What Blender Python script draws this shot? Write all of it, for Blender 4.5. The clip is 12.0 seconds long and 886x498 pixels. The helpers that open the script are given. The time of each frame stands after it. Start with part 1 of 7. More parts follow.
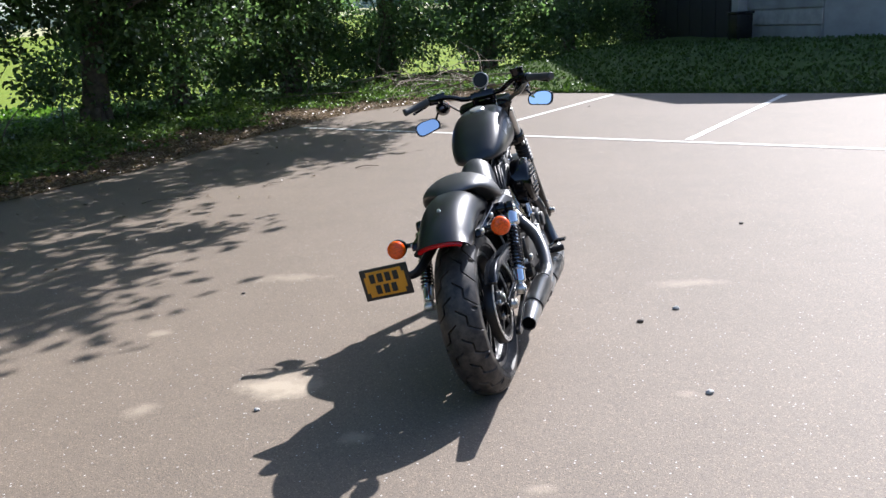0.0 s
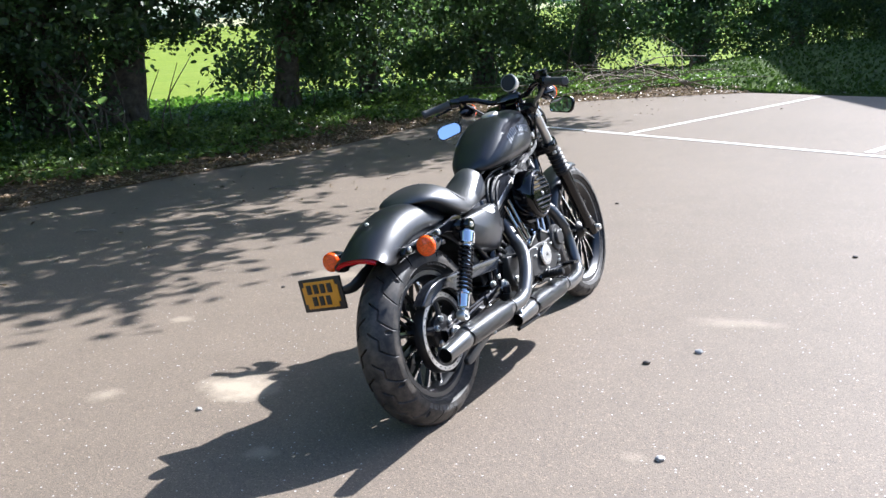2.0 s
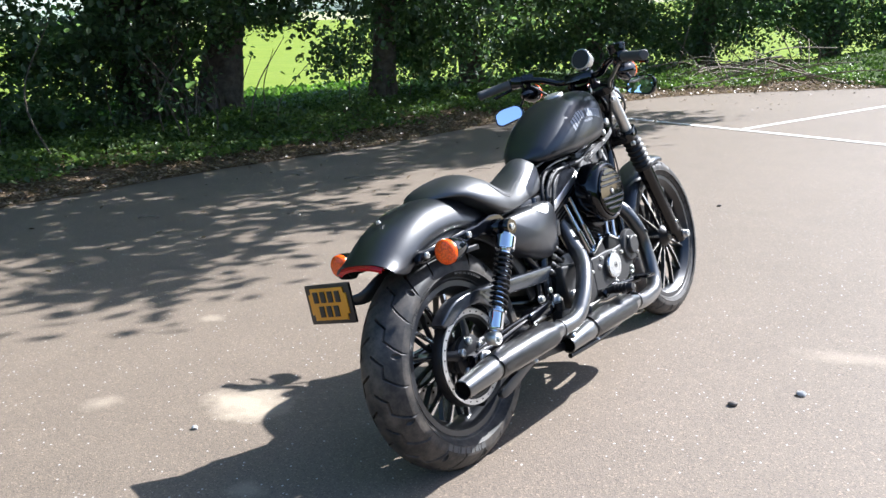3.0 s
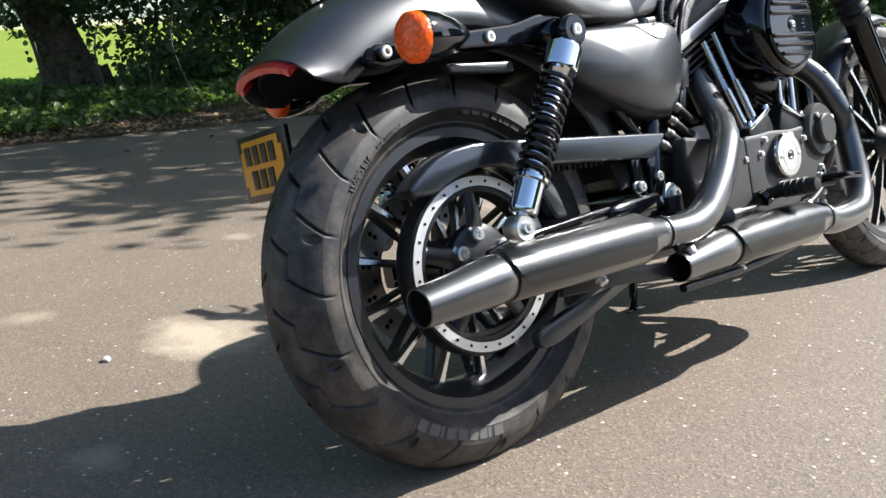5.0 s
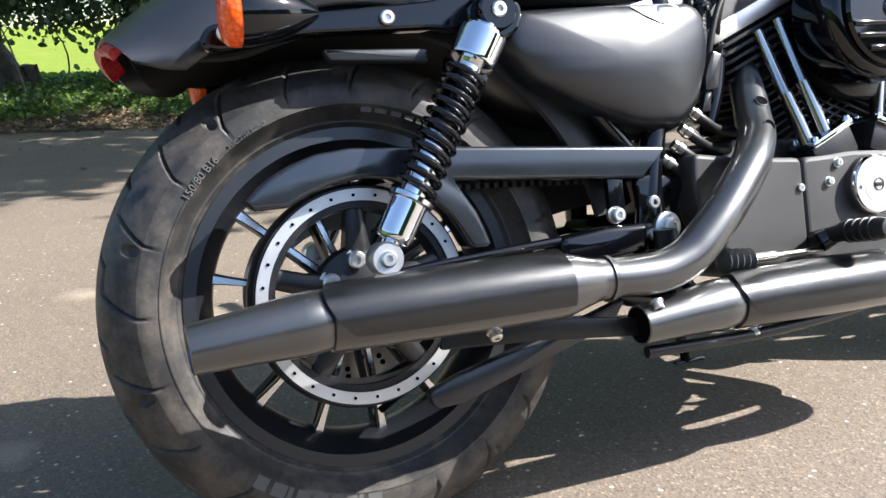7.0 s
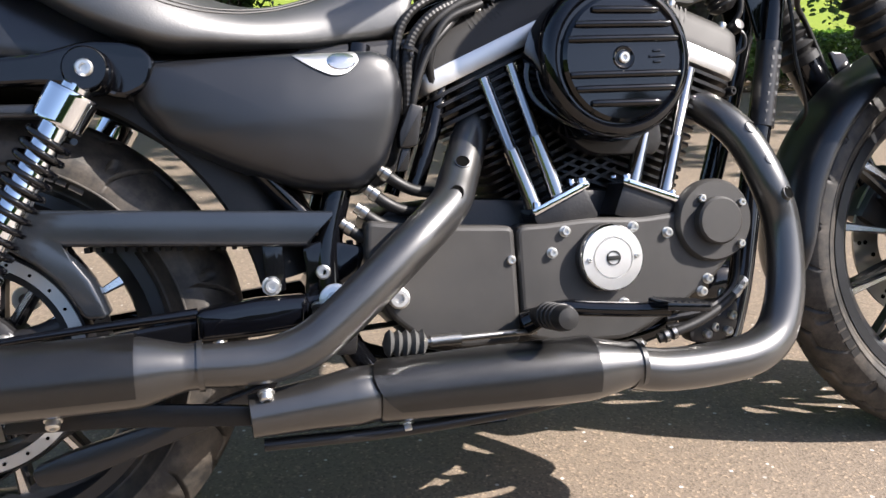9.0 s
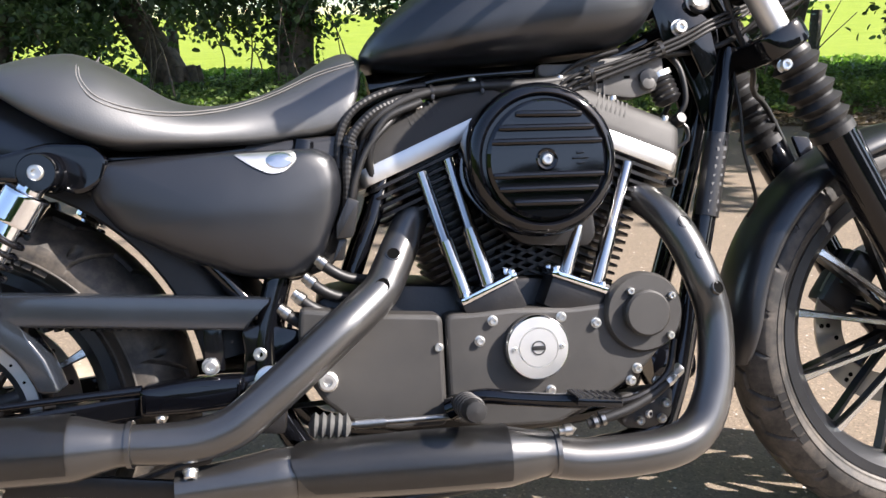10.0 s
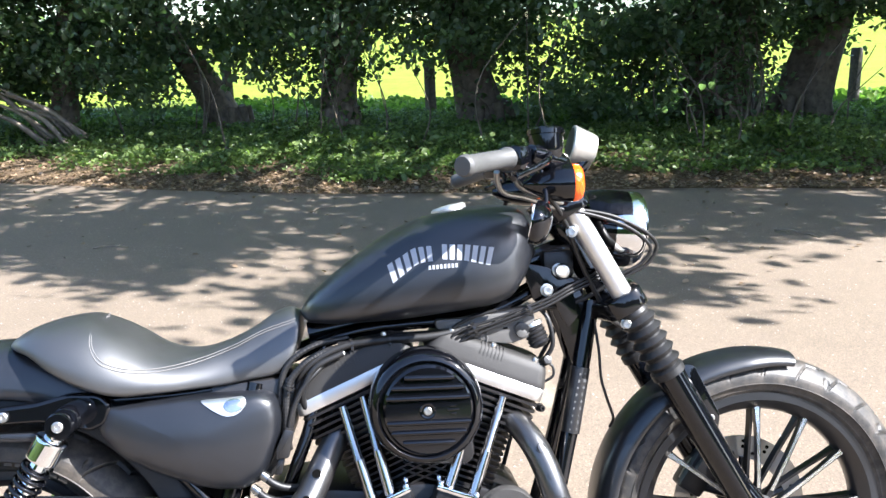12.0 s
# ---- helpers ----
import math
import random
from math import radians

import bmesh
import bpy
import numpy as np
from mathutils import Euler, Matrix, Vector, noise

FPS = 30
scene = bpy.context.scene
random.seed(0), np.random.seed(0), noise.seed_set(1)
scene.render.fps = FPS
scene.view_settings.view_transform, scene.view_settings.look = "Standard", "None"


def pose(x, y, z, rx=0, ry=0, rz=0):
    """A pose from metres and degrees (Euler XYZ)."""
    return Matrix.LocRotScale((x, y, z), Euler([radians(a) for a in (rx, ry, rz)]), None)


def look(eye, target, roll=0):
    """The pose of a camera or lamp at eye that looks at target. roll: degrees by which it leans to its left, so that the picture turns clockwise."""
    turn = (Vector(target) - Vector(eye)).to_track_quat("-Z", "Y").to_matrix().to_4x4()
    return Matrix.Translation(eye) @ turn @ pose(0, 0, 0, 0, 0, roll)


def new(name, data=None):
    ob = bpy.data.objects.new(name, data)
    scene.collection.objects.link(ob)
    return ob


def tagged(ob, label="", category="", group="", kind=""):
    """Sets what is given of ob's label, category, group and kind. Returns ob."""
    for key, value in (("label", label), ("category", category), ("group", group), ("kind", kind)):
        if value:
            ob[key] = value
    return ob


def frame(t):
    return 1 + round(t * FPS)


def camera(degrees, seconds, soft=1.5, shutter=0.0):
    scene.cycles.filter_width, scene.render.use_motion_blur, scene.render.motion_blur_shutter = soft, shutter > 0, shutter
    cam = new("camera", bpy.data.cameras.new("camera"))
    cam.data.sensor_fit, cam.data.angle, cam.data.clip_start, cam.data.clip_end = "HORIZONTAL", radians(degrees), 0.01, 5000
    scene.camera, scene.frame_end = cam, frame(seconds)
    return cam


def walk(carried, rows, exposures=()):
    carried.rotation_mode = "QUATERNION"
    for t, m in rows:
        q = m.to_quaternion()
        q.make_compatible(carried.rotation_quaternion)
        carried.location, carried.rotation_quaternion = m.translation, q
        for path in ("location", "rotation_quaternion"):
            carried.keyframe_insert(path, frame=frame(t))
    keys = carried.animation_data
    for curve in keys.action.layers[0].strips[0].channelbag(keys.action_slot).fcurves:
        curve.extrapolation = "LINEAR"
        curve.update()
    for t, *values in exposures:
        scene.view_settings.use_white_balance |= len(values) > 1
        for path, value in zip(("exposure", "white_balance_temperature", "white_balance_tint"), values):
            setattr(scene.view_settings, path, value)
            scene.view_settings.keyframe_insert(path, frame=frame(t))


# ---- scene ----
cam = camera(55.8, 12.0)
PATH = [
    (0, (0.22, 0.271, 1.374), (0.126, 2.199, 0.851), -3.5),
    (0.5, (0.56, 0.332, 1.366), (0.24, 2.237, 0.848), -3.5),
    (1, (0.855, 0.407, 1.364), (0.422, 2.289, 0.847), -3.3),
    (1.5, (1.076, 0.486, 1.374), (0.551, 2.346, 0.86), -3.1),
    (2, (1.184, 0.689, 1.351), (0.558, 2.518, 0.837), -3.1),
    (2.5, (1.216, 0.968, 1.307), (0.477, 2.754, 0.793), -3.0),
    (3, (1.218, 1.265, 1.234), (0.353, 2.994, 0.721), -2.9),
    (3.2, (1.213, 1.366, 1.205), (0.307, 3.073, 0.691), -3.0),
    (4.8, (1.042, 2.224, 0.711), (-0.117, 3.77, 0.196), -2.7),
    (5, (1.036, 2.289, 0.681), (-0.206, 3.771, 0.169), -2.7),
    (5.5, (1.034, 2.457, 0.633), (-0.392, 3.766, 0.129), -2.5),
    (6, (1.065, 2.574, 0.618), (-0.466, 3.759, 0.115), -2.4),
    (6.5, (1.119, 2.68, 0.633), (-0.455, 3.808, 0.131), -2.3),
    (7, (1.184, 2.817, 0.646), (-0.438, 3.872, 0.141), -2.1),
    (7.5, (1.235, 2.987, 0.68), (-0.443, 3.939, 0.155), -2.0),
    (7.7, (1.246, 3.062, 0.699), (-0.449, 3.97, 0.149), -2.0),
    (9.3, (1.401, 3.463, 0.734), (-0.36, 4.242, 0.194), -1.4),
    (9.5, (1.422, 3.497, 0.75), (-0.356, 4.244, 0.219), -1.3),
    (10, (1.475, 3.576, 0.829), (-0.345, 4.23, 0.317), -1.4),
    (10.5, (1.524, 3.639, 0.959), (-0.318, 4.229, 0.45), -1.5),
    (11, (1.536, 3.707, 1.097), (-0.319, 4.258, 0.591), -1.5),
    (11.5, (1.598, 3.759, 1.233), (-0.263, 4.294, 0.732), -1.7),
    (12, (1.822, 3.742, 1.315), (-0.041, 4.27, 0.816), -1.6),
]
EXPOSURE = [(0.0, 1.08, 5850, 14), (0.5, 1.22, 5800, 14), (1.5, 1.35, 5700, 13), (2.5, 1.52, 5650, 12), (3.2, 1.54, 5750, 11), (5.0, 1.30, 6050, 9), (6.0, 1.48, 6050, 10), (7.5, 1.66, 6050, 11), (9.5, 1.50, 6550, 15), (10.0, 1.78, 6500, 15), (10.5, 1.90, 6450, 15), (11.0, 2.0, 6250, 15), (12.0, 2.33, 5900, 12)]
walk(cam, [(t, look(eye, target, roll)) for t, eye, target, roll in PATH], EXPOSURE)

from mathutils.bvhtree import BVHTree

# ---- light ----
SUN_EL, SUN_AZ = radians(41.0), math.atan2(0.605, 0.796)  # height, and compass angle from +y towards +x
world = bpy.data.worlds.new("sky")
scene.world = world
world.use_nodes = True
wn = world.node_tree.nodes
sky = wn.new("ShaderNodeTexSky")
sky.sky_type, sky.sun_disc = "NISHITA", False
sky.sun_elevation, sky.sun_rotation = SUN_EL, SUN_AZ
sky.dust_density, sky.ozone_density = 1.2, 1.5
world.node_tree.links.new(sky.outputs[0], wn["Background"].inputs[0])
wn["Background"].inputs[1].default_value = 0.105
sun_data = bpy.data.lights.new("sun", "SUN")
sun_data.energy, sun_data.angle, sun_data.color = 5.0, radians(0.53), (1.0, 0.95, 0.87)
sun_from = Vector((math.sin(SUN_AZ) * math.cos(SUN_EL), math.cos(SUN_AZ) * math.cos(SUN_EL), math.sin(SUN_EL)))
sun_lamp = new("sun", sun_data)
sun_lamp.matrix_world = look(sun_from * 30, (0, 0, 0))


# ---- materials ----
def nodes_of(name):
    m = bpy.data.materials.new(name)
    m.use_nodes = True
    t = m.node_tree
    return m, t, t.nodes["Principled BSDF"]


def noise_node(t, scale, detail=4.0, rough=0.55, coord="Object"):
    tc = t.nodes.new("ShaderNodeTexCoord")
    n = t.nodes.new("ShaderNodeTexNoise")
    n.inputs["Scale"].default_value, n.inputs["Detail"].default_value, n.inputs["Roughness"].default_value = scale, detail, rough
    t.links.new(tc.outputs[coord], n.inputs["Vector"])
    return n


def ramp(t, src, stops):
    r = t.nodes.new("ShaderNodeValToRGB")
    e = r.color_ramp.elements
    while len(e) < len(stops):
        e.new(0.5)
    for k, (p, c) in zip(e, stops):
        k.position, k.color = p, (*c, 1) if len(c) == 3 else c
    t.links.new(src, r.inputs[0])
    return r


def mixed(t, fac, a, b, kind="MIX"):
    m = t.nodes.new("ShaderNodeMix")
    m.data_type, m.blend_type = "RGBA", kind
    for k, v in ((0, fac), (6, a), (7, b)):
        if isinstance(v, bpy.types.NodeSocket):
            t.links.new(v, m.inputs[k])
        elif k == 0:
            m.inputs[0].default_value = v
        else:
            m.inputs[k].default_value = (*v, 1)
    return m.outputs[2]


def bumped(t, bsdf, src, strength, distance=0.002):
    b = t.nodes.new("ShaderNodeBump")
    b.inputs["Strength"].default_value, b.inputs["Distance"].default_value = strength, distance
    t.links.new(src, b.inputs["Height"])
    t.links.new(b.outputs[0], bsdf.inputs["Normal"])


def surface(name, base, rough, metal=0.0, var=0.2, scale=9.0, bump=0.0, bscale=300.0, dust=0.0, coat=0.0, rvar=0.12, spec=0.5, ior=1.5, coat_rough=0.05):
    """A painted, metal, rubber or leather surface with stains at a large and grain at a small scale."""
    m, t, p = nodes_of(name)
    big, fine = noise_node(t, scale), noise_node(t, bscale, 2.0)
    lo, hi = [c * (1 - var) for c in base], [min(1, c * (1 + var)) for c in base]
    col = ramp(t, big.outputs[0], ((0.3, lo), (0.7, hi))).outputs[0]
    if dust:
        d = noise_node(t, scale * 2.3, 8.0, 0.7)
        col = mixed(t, ramp(t, d.outputs[0], ((0.42, (0, 0, 0)), (0.75, (dust, dust, dust)))).outputs[0], col, (0.22, 0.18, 0.14))
    t.links.new(col, p.inputs["Base Color"])
    r = ramp(t, big.outputs[0], ((0.25, [max(0.02, rough * (1 - rvar))] * 3), (0.75, [rough * (1 + rvar)] * 3)))
    t.links.new(r.outputs[0], p.inputs["Roughness"])
    p.inputs["Metallic"].default_value, p.inputs["Coat Weight"].default_value = metal, coat
    p.inputs["Coat Roughness"].default_value, p.inputs["Specular IOR Level"].default_value = coat_rough, spec
    p.inputs["IOR"].default_value = ior
    if bump:
        bumped(t, p, fine.outputs[0], bump, 0.001)
    return m


denim = surface("satin black paint", (0.0070, 0.0080, 0.0106), 0.39, bump=0.03, bscale=900, spec=0.5, coat=0.45, coat_rough=0.22)
gloss = surface("gloss black enamel", (0.002, 0.0022, 0.0032), 0.06)
frame_black = surface("black frame paint", (0.0025, 0.0027, 0.0036), 0.08, dust=0.006)
rocker_coat = surface("rocker wrinkle coat", (0.0165, 0.0155, 0.0145), 0.58, bump=0.16, bscale=800, dust=0.02, spec=0.4)
wrinkle = surface("black wrinkle coat", (0.0235, 0.0220, 0.0205), 0.52, bump=0.12, bscale=900, dust=0.03, spec=0.6)
cast_black = surface("black cast metal", (0.007, 0.007, 0.008), 0.36, bump=0.2, bscale=260, dust=0.05, spec=0.4)
pipe_black = surface("matt black pipe coat", (0.0095, 0.0093, 0.0094), 0.36, bump=0.05, bscale=500, dust=0.02, spec=0.8, coat=1.0, coat_rough=0.17)
# Near-black: soot inside the pipe ends, painted shade where holes aren't cut.
hollow = surface("soot and painted hole shade", (0.002, 0.002, 0.002), 0.9, spec=0.05)
# Chrome for the tubes; a weaker sky reflection is put into its darker colour.
tube_chrome = surface("chrome tube with dimmed reflection", (0.46, 0.45, 0.44), 0.13, metal=1.0, var=0.1)
chrome = surface("chrome", (0.78, 0.79, 0.80), 0.07, metal=1.0, var=0.05)
zinc = surface("zinc bolt", (0.70, 0.69, 0.66), 0.36, metal=1.0, var=0.1)
brushed = surface("brushed aluminium", (0.66, 0.65, 0.63), 0.44, metal=1.0, var=0.12, bump=0.15, bscale=240)
machined = surface("machined aluminium edge", (0.72, 0.72, 0.71), 0.26, metal=1.0, var=0.06)
steel_dull = surface("dull steel disc", (0.34, 0.33, 0.31), 0.32, metal=1.0, var=0.2, bump=0.1)
rubber = surface("tyre rubber", (0.0145, 0.0138, 0.0130), 0.56, var=0.3, bump=0.12, bscale=420, dust=0.42, spec=0.5)
soft_rubber = surface("black rubber", (0.008, 0.008, 0.0085), 0.5, bump=0.1, dust=0.04, spec=0.4)
grip_rubber = surface("grey worn grip rubber", (0.060, 0.060, 0.058), 0.55, bump=0.25, bscale=350)
vinyl = surface("black seat vinyl", (0.0165, 0.0168, 0.0176), 0.45, bump=0.14, bscale=420, rvar=0.15, spec=0.9, ior=1.65)
thread = surface("grey stitching", (0.13, 0.125, 0.12), 0.7)
guard_plastic = surface("slate black guard plastic", (0.012, 0.0145, 0.0190), 0.19, bump=0.03, dust=0.01, spec=0.9)
plastic = surface("black plastic", (0.012, 0.012, 0.013), 0.30, bump=0.05, dust=0.05)
grey_paint = surface("satin silver speedometer shell", (0.46, 0.45, 0.42), 0.45, metal=0.9)
silver_print = surface("silver tank print", (0.30, 0.31, 0.33), 0.40)
tyre_print = surface("moulded tyre letters", (0.085, 0.082, 0.077), 0.7)
plate_yellow = surface("amber reflective plate", (0.70, 0.30, 0.012), 0.35, var=0.1)
plate_black = surface("black plate print", (0.012, 0.012, 0.012), 0.4)
caddy_grey = surface("grey moulded plastic", (0.085, 0.082, 0.078), 0.5, bump=0.1, dust=0.05)


def lens(name, colour):
    m, t, p = nodes_of(name)
    v = t.nodes.new("ShaderNodeTexVoronoi")
    v.inputs["Scale"].default_value = 190
    tc = t.nodes.new("ShaderNodeTexCoord")
    t.links.new(tc.outputs["Object"], v.inputs["Vector"])
    t.links.new(mixed(t, 0.5, colour, ramp(t, v.outputs[0], ((0.2, [c * 1.3 for c in colour]), (0.8, [c * 0.4 for c in colour]))).outputs[0]), p.inputs["Base Color"])
    p.inputs["Roughness"].default_value, p.inputs["Coat Weight"].default_value = 0.16, 0.2
    p.inputs["Subsurface Weight"].default_value, p.inputs["Subsurface Scale"].default_value = 0.3, 0.012
    bumped(t, p, v.outputs[0], 0.5, 0.002)
    return m


amber, red_lens = lens("amber lens", (0.90, 0.115, 0.004)), lens("red lens", (0.50, 0.006, 0.008))

mirror_glass, _t, _p = nodes_of("mirror glass")
_p.inputs["Metallic"].default_value, _p.inputs["Roughness"].default_value = 1.0, 0.01
_p.inputs["Base Color"].default_value = (0.86, 0.90, 0.95, 1)
lamp_glass, _t, _p = nodes_of("headlamp glass")
_p.inputs["Roughness"].default_value, _p.inputs["Transmission Weight"].default_value = 0.03, 1.0


def asphalt_material():
    m, t, p = nodes_of("worn asphalt")
    tc = t.nodes.new("ShaderNodeTexCoord")
    vor = t.nodes.new("ShaderNodeTexVoronoi")
    vor.inputs["Scale"].default_value = 240
    t.links.new(tc.outputs["Object"], vor.inputs["Vector"])
    vor2 = t.nodes.new("ShaderNodeTexVoronoi")
    vor2.inputs["Scale"].default_value = 60
    t.links.new(tc.outputs["Object"], vor2.inputs["Vector"])
    big, mid, grain = noise_node(t, 0.35, 6), noise_node(t, 3.0, 8, 0.65), noise_node(t, 150, 3)
    base = ramp(t, big.outputs[0], ((0.3, (0.142, 0.112, 0.083)), (0.7, (0.174, 0.137, 0.103)))).outputs[0]
    base = mixed(t, ramp(t, mid.outputs[0], ((0.35, (0, 0, 0)), (0.75, (0.5, 0.5, 0.5)))).outputs[0], base, (0.198, 0.157, 0.118))
    sep = t.nodes.new("ShaderNodeSeparateColor")
    t.links.new(vor.outputs["Color"], sep.inputs[0])
    chips = ramp(t, sep.outputs[0], ((0.0, (0.55, 0.54, 0.53)), (0.3, (0.88, 0.88, 0.88)), (0.88, (1.06, 1.05, 1.03)), (0.98, (1.75, 1.68, 1.55)))).outputs[0]
    base = mixed(t, 0.80, base, chips, "MULTIPLY")
    sep2 = t.nodes.new("ShaderNodeSeparateColor")
    t.links.new(vor2.outputs["Color"], sep2.inputs[0])
    near = ramp(t, vor2.outputs["Distance"], ((0.14, (1, 1, 1)), (0.24, (0, 0, 0)))).outputs[0]
    rare = ramp(t, sep2.outputs[1], ((0.90, (0, 0, 0)), (0.91, (1, 1, 1)))).outputs[0]
    base = mixed(t, mixed(t, 1.0, near, rare, "MULTIPLY"), base, (0.52, 0.49, 0.45))
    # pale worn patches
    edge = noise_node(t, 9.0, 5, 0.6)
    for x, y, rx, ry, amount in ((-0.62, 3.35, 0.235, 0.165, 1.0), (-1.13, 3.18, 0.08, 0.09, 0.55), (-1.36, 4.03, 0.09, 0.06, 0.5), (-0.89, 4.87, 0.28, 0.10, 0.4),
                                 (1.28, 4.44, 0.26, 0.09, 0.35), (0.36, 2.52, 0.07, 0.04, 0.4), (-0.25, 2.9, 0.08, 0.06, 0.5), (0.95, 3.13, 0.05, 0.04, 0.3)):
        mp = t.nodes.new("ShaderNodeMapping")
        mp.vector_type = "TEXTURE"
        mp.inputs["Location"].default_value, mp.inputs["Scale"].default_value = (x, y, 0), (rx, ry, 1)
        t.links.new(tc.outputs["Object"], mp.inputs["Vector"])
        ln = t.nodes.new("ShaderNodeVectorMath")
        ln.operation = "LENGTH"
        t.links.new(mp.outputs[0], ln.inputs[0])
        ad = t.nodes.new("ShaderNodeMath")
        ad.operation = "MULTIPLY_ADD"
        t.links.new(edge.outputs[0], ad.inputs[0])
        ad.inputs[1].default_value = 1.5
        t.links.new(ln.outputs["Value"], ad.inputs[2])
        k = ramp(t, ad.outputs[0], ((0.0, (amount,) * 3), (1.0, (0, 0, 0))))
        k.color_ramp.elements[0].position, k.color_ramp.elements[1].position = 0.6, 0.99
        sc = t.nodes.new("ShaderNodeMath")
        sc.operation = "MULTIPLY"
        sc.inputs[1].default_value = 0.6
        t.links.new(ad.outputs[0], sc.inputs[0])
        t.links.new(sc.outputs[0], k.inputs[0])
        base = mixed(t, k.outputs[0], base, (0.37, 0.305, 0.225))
    t.links.new(base, p.inputs["Base Color"])
    p.inputs["Roughness"].default_value, p.inputs["Specular IOR Level"].default_value = 0.72, 0.5
    h = mixed(t, 0.5, vor.outputs["Distance"], grain.outputs[0])
    bumped(t, p, h, 0.45, 0.003)
    return m


asphalt = asphalt_material()


def earth_material(name, stops, scale, bump, extra=None):
    m, t, p = nodes_of(name)
    a, b = noise_node(t, scale, 8, 0.7), noise_node(t, scale * 11, 6, 0.7)
    c = ramp(t, a.outputs[0], stops).outputs[0]
    c = mixed(t, 0.6, c, ramp(t, b.outputs[0], ((0.25, (0.45,) * 3), (0.75, (1.5,) * 3))).outputs[0], "MULTIPLY")
    t.links.new(c, p.inputs["Base Color"])
    p.inputs["Roughness"].default_value, p.inputs["Specular IOR Level"].default_value = 0.9, 0.08
    bumped(t, p, b.outputs[0], bump, 0.02)
    return m


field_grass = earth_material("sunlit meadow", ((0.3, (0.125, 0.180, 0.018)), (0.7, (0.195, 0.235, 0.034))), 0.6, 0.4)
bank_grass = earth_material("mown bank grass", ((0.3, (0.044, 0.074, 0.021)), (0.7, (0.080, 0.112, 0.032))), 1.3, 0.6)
litter_soil = earth_material("leaf litter and soil", ((0.25, (0.055, 0.038, 0.025)), (0.5, (0.12, 0.085, 0.055)), (0.75, (0.22, 0.16, 0.10))), 5.0, 0.9)
line_paint = surface("worn white line paint", (0.66, 0.64, 0.60), 0.7, var=0.15, scale=6, bump=0.5, bscale=120)
bark = surface("bark", (0.15, 0.115, 0.085), 0.9, var=0.5, scale=14, bump=1.0, bscale=60)
dead_wood = surface("dead branch", (0.20, 0.16, 0.12), 0.85, var=0.3, scale=20, bump=0.6, bscale=90)
post_wood = surface("weathered post", (0.13, 0.11, 0.09), 0.85, var=0.35, scale=25, bump=0.8, bscale=80)


def leaf_material(name, dark, light, trans, gloss_level=0.8):
    m, t, p = nodes_of(name)
    g = t.nodes.new("ShaderNodeNewGeometry")
    c = ramp(t, g.outputs["Random Per Island"], ((0.0, dark), (1.0, light))).outputs[0]
    t.links.new(c, p.inputs["Base Color"])
    p.inputs["Roughness"].default_value, p.inputs["Specular IOR Level"].default_value = 0.42, gloss_level
    tr = t.nodes.new("ShaderNodeBsdfTranslucent")
    t.links.new(mixed(t, 1.0, c, (1.75, 2.25, 1.05), "MULTIPLY"), tr.inputs[0])
    mx = t.nodes.new("ShaderNodeMixShader")
    mx.inputs[0].default_value = trans
    t.links.new(p.outputs[0], mx.inputs[1])
    t.links.new(tr.outputs[0], mx.inputs[2])
    t.links.new(mx.outputs[0], t.nodes["Material Output"].inputs[0])
    return m


leaf_mat = leaf_material("tree leaves", (0.060, 0.092, 0.054), (0.150, 0.195, 0.112), 0.50)
ivy_mat = leaf_material("ground ivy leaves", (0.040, 0.070, 0.022), (0.160, 0.210, 0.068), 0.38, 0.45)
turf_mat = leaf_material("short turf blades", (0.030, 0.052, 0.016), (0.075, 0.108, 0.032), 0.2, 0.2)
blade_mat = leaf_material("long grass blades", (0.050, 0.095, 0.018), (0.140, 0.205, 0.045), 0.45, 0.3)
far_leaves = earth_material("far hedgerow leaves", ((0.3, (0.018, 0.034, 0.010)), (0.7, (0.055, 0.085, 0.022))), 1.4, 1.0)
dry_grass = earth_material("dry grass", ((0.3, (0.30, 0.30, 0.15)), (0.7, (0.40, 0.38, 0.22))), 0.5, 0.4)
# The haze of distance is mixed into this pale leaf colour.
hazy_leaves = earth_material("distant hedge with painted haze", ((0.3, (0.24, 0.29, 0.22)), (0.7, (0.33, 0.37, 0.29))), 0.6, 0.6)
litter_mat = leaf_material("dry fallen leaves", (0.075, 0.046, 0.026), (0.27, 0.185, 0.115), 0.1)
brick_wall = surface("grey rendered wall", (0.30, 0.30, 0.29), 0.85, var=0.2, scale=2, bump=0.4, bscale=40)
dark_board = surface("dark stained boards", (0.030, 0.028, 0.028), 0.7, var=0.3, scale=4, bump=0.3)
roof_mat = surface("slate roof", (0.09, 0.09, 0.10), 0.7, var=0.3, scale=3, bump=0.5, bscale=30)
concrete = surface("pale concrete", (0.38, 0.37, 0.35), 0.85, var=0.2, scale=5, bump=0.4, bscale=60)


# ---- mesh helpers ----
def part(name, bm, material, parent=None, label="", sharp=38, keep=False):
    """Links a bmesh as one mesh object under a thing or a part."""
    me = bpy.data.meshes.new(name)
    if not keep:
        bmesh.ops.recalc_face_normals(bm, faces=bm.faces)
    bm.to_mesh(me)
    bm.free()
    for k in material if isinstance(material, (list, tuple)) else [material]:
        me.materials.append(k)
    me.polygons.foreach_set("use_smooth", [True] * len(me.polygons))
    me.set_sharp_from_angle(angle=radians(sharp))
    ob = new(name, me)
    ob.parent = parent
    return tagged(ob, label) if label else ob


